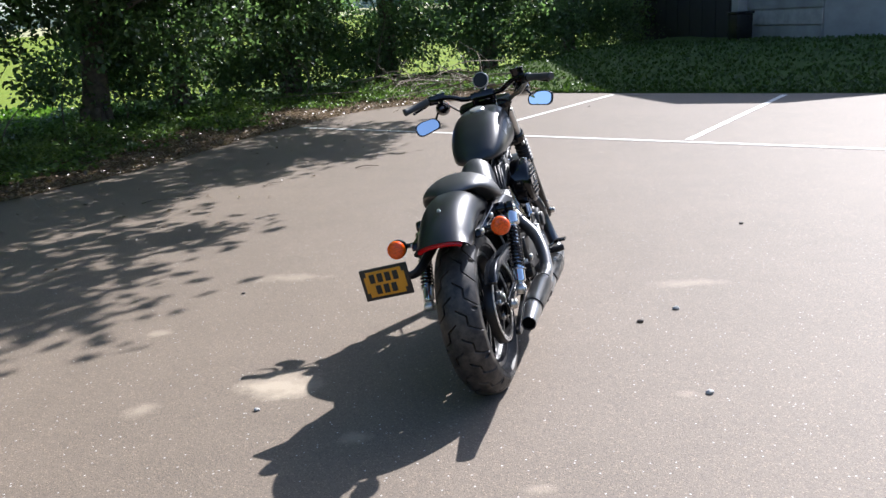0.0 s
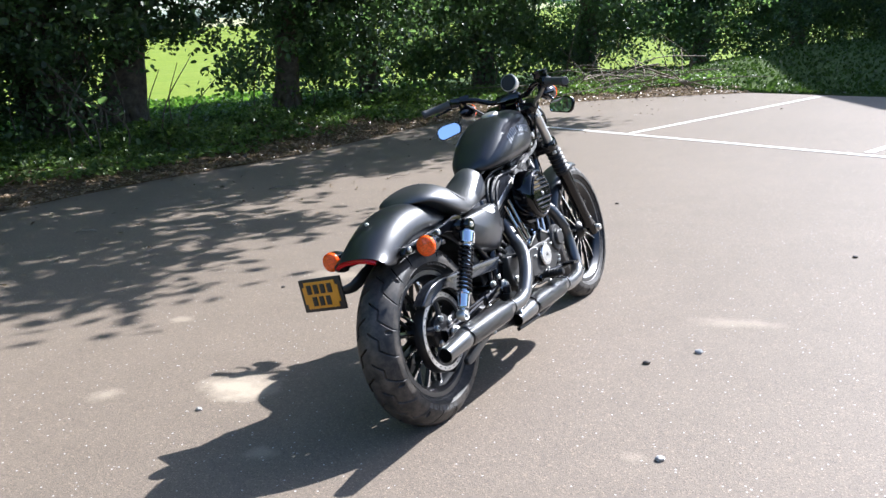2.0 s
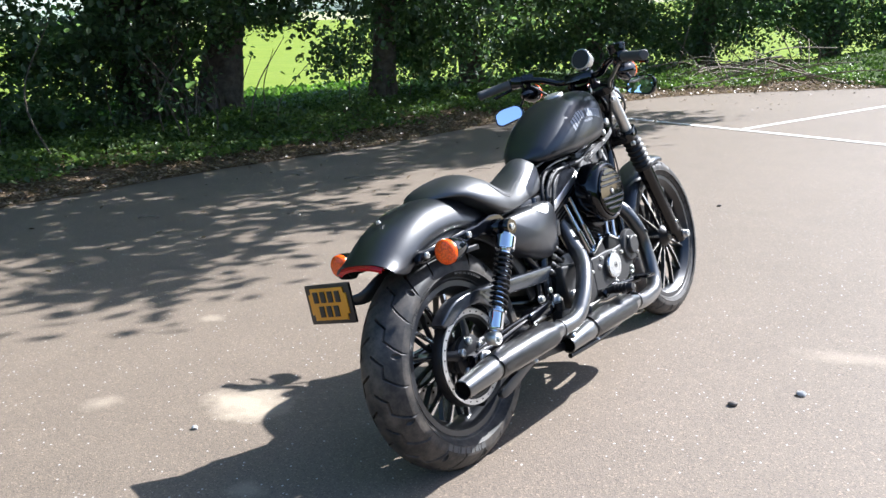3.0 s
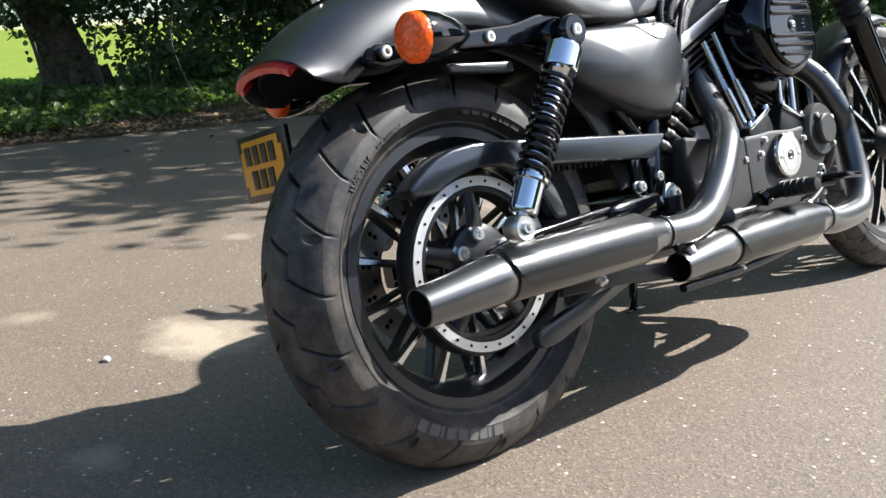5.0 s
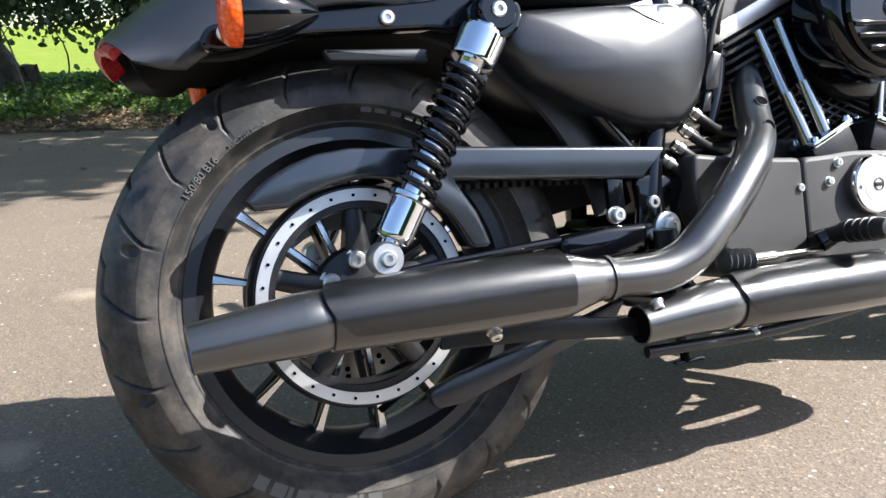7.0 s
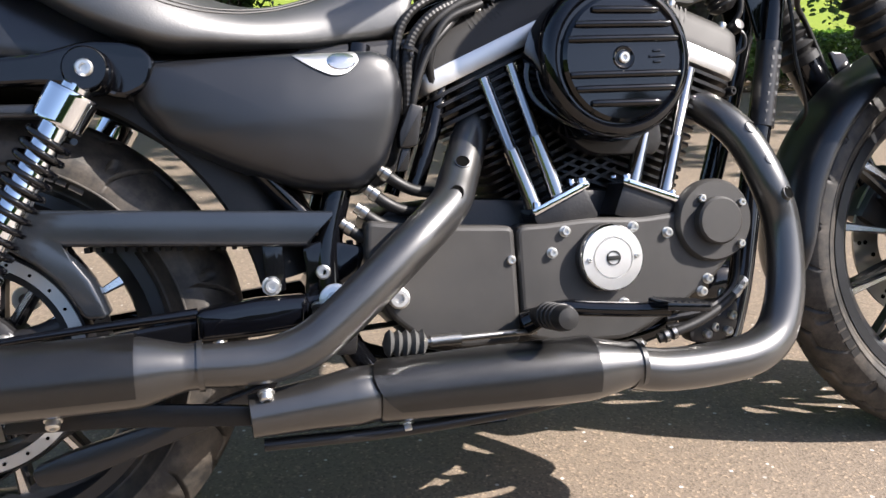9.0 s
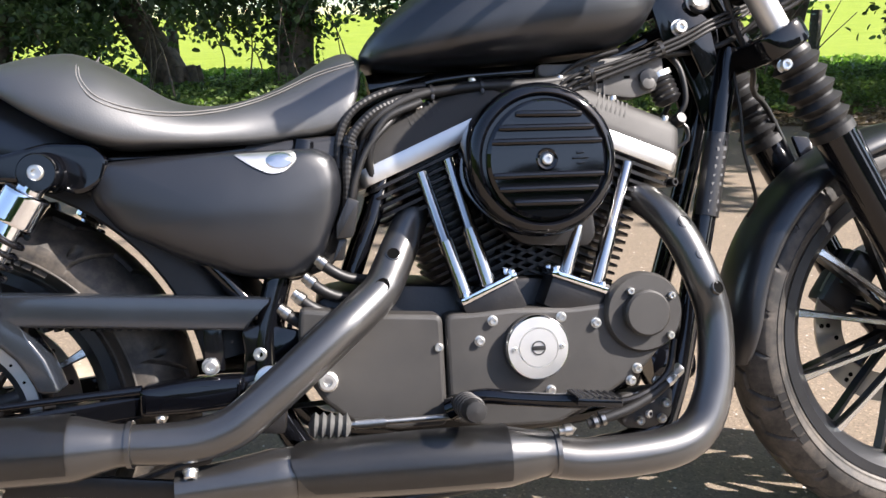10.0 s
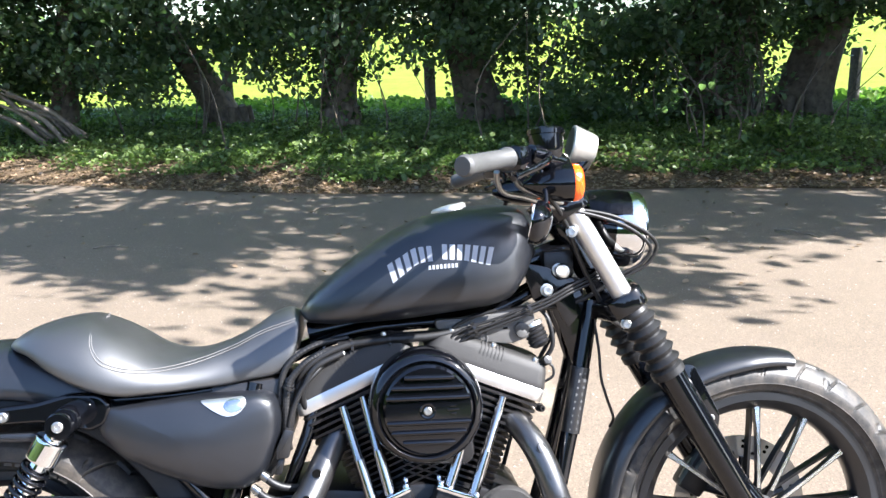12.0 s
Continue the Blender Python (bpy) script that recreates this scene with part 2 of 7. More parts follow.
def smooth_line(pts, per=6):
    """A Catmull-Rom line through the points."""
    p = [Vector(q) for q in pts]
    p = [p[0] * 2 - p[1], *p, p[-1] * 2 - p[-2]]
    out = []
    for i in range(1, len(p) - 2):
        for j in range(per):
            t = j / per
            a, b, c, d = p[i - 1], p[i], p[i + 1], p[i + 2]
            out.append(0.5 * (2 * b + (c - a) * t + (2 * a - 5 * b + 4 * c - d) * t * t + (3 * b - a - 3 * c + d) * t ** 3))
    return [*out, p[-2].copy()]


def skin(bm, rings, caps=(True, True), closed=True, index=0):
    """Faces between rings of equal length."""
    vs = [[bm.verts.new(v) for v in r] for r in rings]
    n = len(vs[0])
    for a, b in zip(vs, vs[1:]):
        for i in range(n if closed else n - 1):
            f = bm.faces.new((a[i], a[(i + 1) % n], b[(i + 1) % n], b[i]))
            f.material_index = index
    for yes, r in zip(caps, (vs[0][::-1], vs[-1])):
        if yes and closed:
            bm.faces.new(r).material_index = index
    return vs


def sweep(bm, pts, radius, seg=14, per=6, caps=(True, True), flat=1.0, index=0):
    """A tube along a smoothed line; radius a number or one a point."""
    line = smooth_line(pts, per) if per > 1 else [Vector(q) for q in pts]
    rad = radius if isinstance(radius, (list, tuple)) else [radius] * len(pts)
    rs = np.interp(np.linspace(0, len(pts) - 1, len(line)), range(len(pts)), rad)
    rings, side = [], None
    for i, c in enumerate(line):
        d = (line[min(i + 1, len(line) - 1)] - line[max(i - 1, 0)]).normalized()
        if side is None:
            side = d.cross(Vector((0, 1, 0)) if abs(d.y) < 0.9 else Vector((1, 0, 0))).normalized()
        side = (side - d * side.dot(d)).normalized()
        up = d.cross(side)
        rings.append([c + (side * math.cos(a) + up * math.sin(a) * flat) * rs[i] for a in (2 * math.pi * k / seg for k in range(seg))])
    skin(bm, rings, caps, index=index)
    return bm


def lathe(bm, prof, centre, axis, seg=32, index=0):
    """Turns a profile of (radius, height along the axis)."""
    ax = Vector(axis).normalized()
    s = ax.cross(Vector((0, 0, 1)) if abs(ax.z) < 0.9 else Vector((1, 0, 0))).normalized()
    u = ax.cross(s)
    c = Vector(centre)
    rings = [[c + ax * h + (s * math.cos(a) + u * math.sin(a)) * max(r, 1e-4) for a in (2 * math.pi * k / seg for k in range(seg))] for r, h in prof]
    skin(bm, rings, (prof[0][0] < 0.002 or True, True), index=index)
    return bm


def ring(bm, prof, centre, axis, seg=48, index=0):
    """Turns a closed profile into a ring with no caps."""
    ax = Vector(axis).normalized()
    s = ax.cross(Vector((0, 0, 1)) if abs(ax.z) < 0.9 else Vector((1, 0, 0))).normalized()
    u, c = ax.cross(s), Vector(centre)
    rows = [[c + ax * h + (s * math.cos(a) + u * math.sin(a)) * r for r, h in prof] for a in (2 * math.pi * k / seg for k in range(seg))]
    vs = [[bm.verts.new(v) for v in r] for r in rows]
    n = len(prof)
    for i in range(seg):
        for j in range(n):
            bm.faces.new((vs[i][j], vs[i][(j + 1) % n], vs[(i + 1) % seg][(j + 1) % n], vs[(i + 1) % seg][j])).material_index = index
    return bm


def rounded(outline, r, n=4):
    """A polygon with its corners rounded."""
    out = []
    p = [Vector(q) for q in outline]
    for i, b in enumerate(p):
        a, c = p[i - 1], p[(i + 1) % len(p)]
        k = min(r, (a - b).length * 0.45, (c - b).length * 0.45)
        s, e = b + (a - b).normalized() * k, b + (c - b).normalized() * k
        out += [(s * (1 - t) ** 2 + b * 2 * t * (1 - t) + e * t * t) for t in (j / n for j in range(n + 1))]
    return [tuple(q) for q in out]


def prism(bm, outline, y0, y1, bevel=0.0, steps=2, index=0):
    """A plate with an outline in x and z, from y0 to y1, its rims rounded."""
    rings = []
    if bevel:
        n = len(outline)
        turn = sum(outline[i - 1][0] * outline[i][1] - outline[i][0] * outline[i - 1][1] for i in range(n))

        def inset(d):
            res = []
            for i in range(n):
                a, b, e = Vector(outline[i - 1]), Vector(outline[i]), Vector(outline[(i + 1) % n])
                t = (e - a)
                nn = Vector((-t.y, t.x)).normalized()
                res.append(b + nn * (d if turn > 0 else -d))
            return res
        s = 1 if y1 > y0 else -1
        for k in range(steps + 1):
            a = math.pi / 2 * k / steps
            rings.append((inset(bevel * (1 - math.sin(a))), y0 + s * bevel * (1 - math.cos(a))))
        rings += [(q, y1 + y0 - y) for q, y in rings[::-1]]
    else:
        rings = [([Vector(q) for q in outline], y0), ([Vector(q) for q in outline], y1)]
    skin(bm, [[Vector((q[0], y, q[1])) for q in r] for r, y in rings], index=index)
    return bm


def block(bm, centre, size, turn=None, bevel=0.004, index=0):
    """A box with rounded edges."""
    g = bmesh.ops.create_cube(bm, size=1)["verts"]
    m = Matrix.Translation(centre) @ (turn or Matrix()) @ Matrix.Diagonal((*size, 1))
    bmesh.ops.transform(bm, matrix=m, verts=g)
    if bevel:
        es = list({e for v in g for e in v.link_edges})
        bmesh.ops.bevel(bm, geom=es, offset=min(bevel, min(size) * 0.45), segments=2, affect="EDGES", profile=0.6)
    return bm


def bolt(bm, centre, axis, r=0.006, h=0.005, index=0):
    """A domed socket-head bolt."""
    lathe(bm, [(0.0, -h), (r * 1.25, -h), (r * 1.25, -h * 0.5), (r, -h * 0.5), (r, h * 0.7), (r * 0.8, h), (r * 0.45, h), (r * 0.4, h * 0.4), (0.0, h * 0.4)], centre, axis, 12, index)
    return bm


def arrays_mesh(name, verts, faces, material, parent=None):
    """A mesh from numpy arrays of alike faces."""
    me = bpy.data.meshes.new(name)
    me.vertices.add(len(verts))
    me.vertices.foreach_set("co", np.asarray(verts, np.float32).ravel())
    k = faces.shape[1]
    me.loops.add(faces.size)
    me.loops.foreach_set("vertex_index", faces.astype(np.int32).ravel())
    me.polygons.add(len(faces))
    me.polygons.foreach_set("loop_start", np.arange(len(faces), dtype=np.int32) * k)
    me.materials.append(material)
    me.update(calc_edges=True)
    me.validate()
    ob = new(name, me)
    ob.parent = parent
    return ob


RNG = np.random.default_rng(7)


def leaf_mesh(name, centres, size, material, parent=None, droop=0.3, flat=0.0, spread=0.5):
    """Leaves, each two halves folded along the midrib, at the centres."""
    n = len(centres)
    d = RNG.normal(size=(n, 3))
    d[:, 2] -= droop
    d[:, 2] *= 1 - flat
    d /= np.linalg.norm(d, axis=1)[:, None]
    nn = RNG.normal(size=(n, 3)) * spread + (0, 0, 1)
    s = np.cross(d, nn)
    s /= np.linalg.norm(s, axis=1)[:, None] + 1e-9
    up = np.cross(s, d)
    L = size * RNG.uniform(0.6, 1.3, n)[:, None]
    base, tip = centres - d * L * 0.5, centres + d * L * 0.5 - up * L * 0.08
    mid = centres - d * L * 0.06
    fore = centres + d * L * 0.26
    a, b = mid - d * L * 0.16 + s * L * 0.34 + up * L * 0.10, mid - d * L * 0.16 - s * L * 0.34 + up * L * 0.10
    a2, b2 = fore + s * L * 0.28 + up * L * 0.07, fore - s * L * 0.28 + up * L * 0.07
    v = np.stack([base, a, a2, tip, b2, b], 1).reshape(-1, 3)
    i = np.arange(n)[:, None] * 6
    return arrays_mesh(name, v, np.concatenate([i + [0, 1, 2, 3], i + [0, 3, 4, 5]]), material, parent)

# ---- the ground ----
EDGE = [(-13.0, -7.0), (-9.6, -1.6), (-7.4, 1.75), (-5.9, 3.9), (-5.05, 5.6), (-4.4, 7.6), (-3.6, 9.4), (-2.8, 12.2), (-1.4, 14.9), (1.6, 16.0)]
KERB_END = (26.0, -0.7)
edge_line = [tuple(v)[:2] for v in smooth_line([(x, y, 0) for x, y in EDGE], 6)]


def flat_mesh(name, outline, z, material, thick=0.0):
    bm = bmesh.new()
    top = [bm.verts.new((x, y, z)) for x, y in outline]
    bm.faces.new(top)
    if thick:
        low = [bm.verts.new((x, y, z - thick)) for x, y in outline]
        n = len(top)
        for i in range(n):
            bm.faces.new((top[i], low[i], low[(i + 1) % n], top[(i + 1) % n]))
    return part(name, bm, material)


ground = flat_mesh("ground", [(-900, -900), (900, -900), (900, 900), (-900, 900)], -0.05, field_grass)
tagged(ground, "sunlit green meadow reaching to the horizon", "ground", kind="structure")
ragged = [(x + 0.05 * math.sin(i * 2.3) + 0.03 * math.sin(i * 5.1), y + 0.04 * math.cos(i * 3.1)) for i, (x, y) in enumerate(edge_line)]
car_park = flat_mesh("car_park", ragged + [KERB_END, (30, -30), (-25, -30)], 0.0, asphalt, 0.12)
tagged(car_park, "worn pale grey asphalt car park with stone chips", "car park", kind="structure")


def verge():
    """Soil and leaf litter between the asphalt and the trees, and the rough ground under them."""
    bm = bmesh.new()
    rows = []
    for i, (x, y) in enumerate(edge_line):
        a, b = edge_line[max(i - 1, 0)], edge_line[min(i + 1, len(edge_line) - 1)]
        n = Vector((-(b[1] - a[1]), b[0] - a[0], 0)).normalized()
        row = []
        for d in (-0.22, -0.08, 0.05, 0.3, 0.6, 1.0, 1.5, 2.2, 3.2, 4.5, 6.0):
            q = Vector((x, y, 0)) + n * d
            h = 0.006 + 0.05 * min(1, max(0, (d + 0.05) / 0.8)) + (0.05 * noise.noise(q * 1.7) + 0.025 * noise.noise(q * 6)) * min(1, max(0, d + 0.2))
            if d > 4:
                h = -0.04 - 0.02 * (d > 5)
            if d < 0:
                h = 0.004 - 0.02 * (d < -0.1) + 0.006 * noise.noise(q * 9)
            row.append(q + Vector((0, 0, h)))
        rows.append(row)
    skin(bm, rows, closed=False)
    return part("verge", bm, litter_soil, sharp=80)


tagged(verge(), "brown soil verge strewn with dry fallen leaves", "verge", kind="structure")


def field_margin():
    """A strip of long grass between the row of trees and the meadow, its darker green standing in for tree shade."""
    bm = bmesh.new()
    rows = []
    for i, (x, y) in enumerate(edge_line):
        a, b = edge_line[max(i - 1, 0)], edge_line[min(i + 1, len(edge_line) - 1)]
        n = Vector((-(b[1] - a[1]), b[0] - a[0], 0)).normalized()
        row = []
        for d in (3.3, 4.2, 5.2, 6.4, 7.6, 8.8 + 1.2 * noise.noise(Vector((x, y, 0)) * 0.4)):
            q = Vector((x, y, 0)) + n * d
            row.append(q + Vector((0, 0, 0.03 + 0.07 * noise.noise(q * 0.9) if d < 7.65 else -0.08)))
        rows.append(row)
    skin(bm, rows, closed=False)
    # Darker than the meadow: the shade of the trees is in this colour.
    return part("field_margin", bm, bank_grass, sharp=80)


tagged(field_margin(), "strip of long grass behind the trees, their shade put into its darker green", "grass", kind="structure")


def bank():
    """The grass bank behind the bays, and the level ground on top of it."""
    bm = bmesh.new()
    a, b = Vector((-1.6, 18.1, 0)), Vector((34, -6.2, 0))
    along = (b - a).normalized()
    out = Vector((-along.y, along.x, 0))
    rows = []
    for i in range(60):
        q0 = a + along * (i * 0.72)
        row = []
        for d, h in ((-0.06, -0.1), (-0.05, 0.03), (0.3, 0.06), (1.0, 0.2), (2.0, 0.48), (3.2, 0.78), (4.5, 0.95), (6, 1.0), (9, 1.02), (20, 1.05), (40, 1.1), (41, -0.2)):
            q = q0 + out * d
            fade = min(1, 0.25 + i / 4)
            row.append(q + Vector((0, 0, h * 0.55 * (0.15 + 0.85 * fade) + 0.03 * noise.noise(q * 1.1))))
        rows.append(row)
    skin(bm, rows, closed=False)
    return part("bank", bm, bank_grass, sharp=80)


bank_ob = tagged(bank(), "mown grass bank rising behind the parking bays", "bank", kind="structure")


def strip(name, a, b, w):
    a, b = Vector((*a, 0)), Vector((*b, 0))
    d = (b - a).normalized()
    s = Vector((-d.y, d.x, 0)) * w / 2
    bm = bmesh.new()
    n = 40
    skin(bm, [[q + s * (1 + 0.06 * noise.noise(q * 7)) + Vector((0, 0, 0.005)), q - s * (1 + 0.06 * noise.noise(q * 7 + Vector((3, 0, 0)))) + Vector((0, 0, 0.005))] for q in (a + (b - a) * (i / n) for i in range(n + 1))], closed=False)
    return part(name, bm, line_paint)


tagged(strip("bay_line", (-2.3, 12.47), (24.0, -5.96), 0.085), "worn white painted line along the parking bays", "road marking", kind="structure")
for k in range(9):
    x, y = 0.114 + 2.336 * k, 10.81 - 1.56 * k
    tagged(strip("bay_line", (x + 0.03, y + 0.05), (x + 2.46, y + 4.05), 0.085), "worn white painted line between two bays", "road marking", kind="structure")


def far_trees(a0, a1, radius, tall, n):
    """A made-up row of hedgerow trees far round the place, between two compass angles."""
    bm = bmesh.new()
    rows = []
    for i in range(n):
        a = radians(a0 + (a1 - a0) * i / (n - 1))
        row = []
        for f in (-0.01, 0.13, 0.31, 0.5, 0.69, 0.84, 0.95, 1.0):
            c = Vector((math.sin(a), math.cos(a), 0))
            lump = 1.5 * noise.noise(Vector((a * 9, f * 3, radius))) + 0.6 * noise.noise(Vector((a * 26, f * 8, 4)))
            r = radius + lump + 1.6 * f * f
            row.append(Vector((2, 3, 0)) + c * r + Vector((0, 0, tall * f * (1 + 0.25 * noise.noise(Vector((a * 11, 0, 9)))))))
        rows.append(row)
    skin(bm, rows, closed=False)
    return part("backdrop", bm, far_leaves, sharp=80)


# Never in view: added so that the glossy parts reflect something dark.
tagged(far_trees(46, 224, 31, 9.0, 150), "dark green hedgerow trees added out of view for dark reflections", "hedgerow", kind="structure")


def far_rise():
    """The meadow rising to a strip of dry grass, and a hedge along its crest with haze painted into its pale colour."""
    angles = [radians(-125 + 155 * i / 90) for i in range(91)]

    def ring(a, r, z):
        return Vector((2 + math.sin(a) * r, 3 + math.cos(a) * r, z + 0.012 * r * 0.4 * noise.noise(Vector((a * 7, r * 0.05, z)))))
    for name, m, label, rows in (("meadow_rise", field_grass, "sunlit meadow rising gently in the distance", ((46, -0.25), (62, 0.3), (82, 1.3), (104, 2.7))),
                                 ("dry_grass", dry_grass, "pale strip of dry grass along the crest", ((103, 2.5), (112, 3.3), (120, 3.9))),
                                 ("backdrop", hazy_leaves, "pale hedgerow on the far crest, haze put into its colour", ((119, 3.3), (119.5, 4.6), (120.5, 5.4), (122, 5.7), (124, 3.0)))):
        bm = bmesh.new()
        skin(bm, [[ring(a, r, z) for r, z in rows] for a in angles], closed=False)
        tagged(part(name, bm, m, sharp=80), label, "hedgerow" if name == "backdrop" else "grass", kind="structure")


far_rise()



# ---- trees ----
def limb(bm, pts, r0, r1, seg=9, rough=0.22):
    """A tapering limb along a smoothed line, its surface uneven."""
    line = smooth_line(pts, 5)
    rings = []
    side = Vector((1, 0, 0.02))
    for i, c in enumerate(line):
        d = (line[min(i + 1, len(line) - 1)] - line[max(i - 1, 0)]).normalized()
        side = (side - d * side.dot(d)).normalized()
        up = d.cross(side)
        k = i / (len(line) - 1)
        r = r0 * (1 - k) + r1 * k
        rings.append([c + (side * math.cos(a) + up * math.sin(a)) * r * (1 + rough * noise.noise((c + side * math.cos(a) * 2 + up * math.sin(a) * 2) * 1.3) + 0.1 * math.sin(a * 3 + i * 0.3)) for a in (2 * math.pi * j / seg for j in range(seg))])
    skin(bm, rings)


# base, lean of the trunk over 3.6 m, radius, label
TREES = [((-9.05, 5.5), (0.12, 0.1), 0.23, "ivy-clad tree trunk with hanging leafy boughs"),
         ((-8.75, 7.39), (-0.45, -0.95), 0.30, "stout leaning tree with dark bare trunk"),
         ((-7.55, 10.15), (-0.35, -0.3), 0.40, "broad old tree with a double trunk in shade"),
         ((-7.4, 11.2), (0.35, 0.75), 0.32, "broad old tree beside another trunk in shade"),
         ((-10.1, 4.2), (-1.3, -2.2), 0.21, "tree with a bent leaning trunk under boughs"),
         ((-10.3, 2.0), (0.5, 0.6), 0.17, "tree with split trunk and tangled dead stems"),
         ((-10.9, 0.2), (0.2, 0.3), 0.18, "leafy hedgerow tree with dense low boughs"),
         ((-5.6, 13.05), (0.15, 0.3), 0.20, "slim tree with ivy and dense low leaves"),
         ((-5.2, 15.6), (-0.3, 0.4), 0.20, "leafy hedgerow tree with dense low boughs"),
         ((-3.6, 17.8), (0.4, 0.2), 0.18, "leafy hedgerow tree with dense low boughs"),
         ((-1.8, 19.9), (0.2, 0.4), 0.22, "leafy hedgerow tree with dense low boughs"),
         ((0.6, 22.2), (0.3, 0.3), 0.18, "leafy hedgerow tree with dense low boughs"),
         ((3.0, 25.2), (-0.3, 0.3), 0.20, "leafy hedgerow tree with dense low boughs"),
         ((5.4, 28.6), (0.3, 0.3), 0.20, "leafy hedgerow tree with dense low boughs"),
         ((-12.4, -2.4), (0.3, 0.3), 0.2, "leafy hedgerow tree with dense low boughs")]
BASES = np.array([t[0] for t in TREES])
ROW = np.array(sorted([t[0] for t in TREES], key=lambda q: q[1]))


def on_row(y):
    """The line of the trunks, by y."""
    return np.interp(y, ROW[:, 1], ROW[:, 0])


# stretches of the row (from y to y) with the height where the boughs begin
OPEN = [(3.9, 5.25, 0.90), (5.25, 5.75, 0.65), (5.75, 7.55, 1.02), (7.55, 8.0, 0.65), (8.0, 9.7, 0.25), (10.75, 11.3, 1.0), (11.3, 12.45, 1.3), (12.45, 12.9, 0.5), (12.9, 13.65, 1.1), (14.8, 15.75, 1.1)]


def bough_floor(y):
    z = np.full(len(y), 0.25)
    for a, b, h in OPEN:
        z[(y >= a) & (y < b)] = h
    return z + 0.16 * np.sin(y * 5.3) * np.sin(y * 2.1 + 1) * (z > 0.6)


def bough_places():
    """Centres of leafy sprays: the low boughs in the row of trunks, the overhang above the verge and limbs far out over the asphalt."""
    n = 13500
    y = RNG.uniform(-3.5, 29, n) ** 1.0
    keep = RNG.uniform(0, 1, n) < np.interp(y, [-3, 9, 14, 22, 29], [0.8, 0.9, 1.0, 0.8, 0.6])
    y = y[keep]
    off = RNG.normal(size=len(y)) * 0.80
    # the openings run through the row aslant, towards the asphalt
    z = bough_floor(y + off * np.interp(y, [8, 11], [0.48, 0.8])) + RNG.uniform(0, 1, len(y)) ** 0.8 * 2.6 + 0.06 * RNG.normal(size=len(y))
    x = on_row(y) + off + 0.15 * (z - 1)
    low = np.stack([x, y, z], 1)
    # sparse patches so that single gaps stay open
    gap = np.array([noise.noise(Vector((a * 0.7, b * 0.9, c * 1.2))) for a, b, c in low])
    low = low[(gap > -0.18) | (low[:, 2] > 2.4)]
    n = 1700
    y = RNG.uniform(-4, 30, n)
    y = np.where(y > 19.5, y - 16, y)
    high = np.stack([on_row(y) + RNG.uniform(-1.5, 3.4, n), y + RNG.uniform(-0.5, 0.5, n), RNG.uniform(2.7, 5.2, n)], 1)
    return low, high


def out_places(n):
    """Sprays on unseen limbs added over the asphalt; each row is the middle and half-size of the shade that a limb
    throws, its height, and its share.
    """
    # The limbs stay above the view, set sunward of the shade wanted below.
    rows = ((-3.4, 5.05, 1.45, 0.68, 4.4, 1.15), (-4.9, 3.3, 1.9, 1.1, 4.7, 1.7), (-4.0, 3.1, 1.0, 0.75, 4.5, 0.8), (-4.1, 7.3, 1.4, 0.9, 4.5, 1.0), (-2.5, 9.7, 1.45, 0.8, 4.8, 0.9), (-1.6, 11.6, 1.3, 1.0, 5.0, 0.8),
            (-5.6, 5.6, 1.5, 1.4, 4.3, 1.2), (-1.95, 6.05, 0.75, 0.16, 4.2, 0.22), (-5.4, 1.3, 2.6, 1.1, 5.0, 1.7), (-2.1, 4.35, 0.6, 0.2, 4.4, 0.2), (-7.0, -1.5, 2.5, 1.5, 5.0, 1.2),
            (-3.1, 7.5, 0.8, 0.9, 4.8, 0.75), (-2.55, 8.6, 0.8, 0.8, 4.9, 0.65), (-1.9, 10.2, 0.95, 0.75, 5.0, 0.7), (-4.9, 8.8, 1.3, 1.1, 5.2, 1.1), (-3.9, 10.7, 1.2, 1.0, 5.3, 0.9), (-3.0, 12.7, 1.1, 1.1, 5.3, 0.9),
            (-3.8, 6.3, 0.7, 0.6, 4.6, 0.4), (-3.6, 16.4, 1.5, 1.5, 6.0, 1.3), (-2.2, 18.8, 1.5, 1.5, 6.0, 1.3))
    out = []
    for sx, sy, rx, ry, h, share in rows:
        k = int(n * share)
        a, r = RNG.uniform(0, 6.283, k), RNG.uniform(0, 1, k) ** 0.55
        hh = h + RNG.normal(size=k) * 0.25
        out.append(np.stack([sx + rx * r * np.cos(a) + 0.696 * hh, sy + ry * r * np.sin(a) + 0.915 * hh, hh], 1))
    return np.concatenate(out)


def sprays(c, k, flat, wide):
    p = np.repeat(c, k, 0)
    s = RNG.uniform(0.6, 1.25, len(c)).repeat(k)[:, None]
    return p + RNG.normal(size=p.shape) * s * (wide, wide, flat)


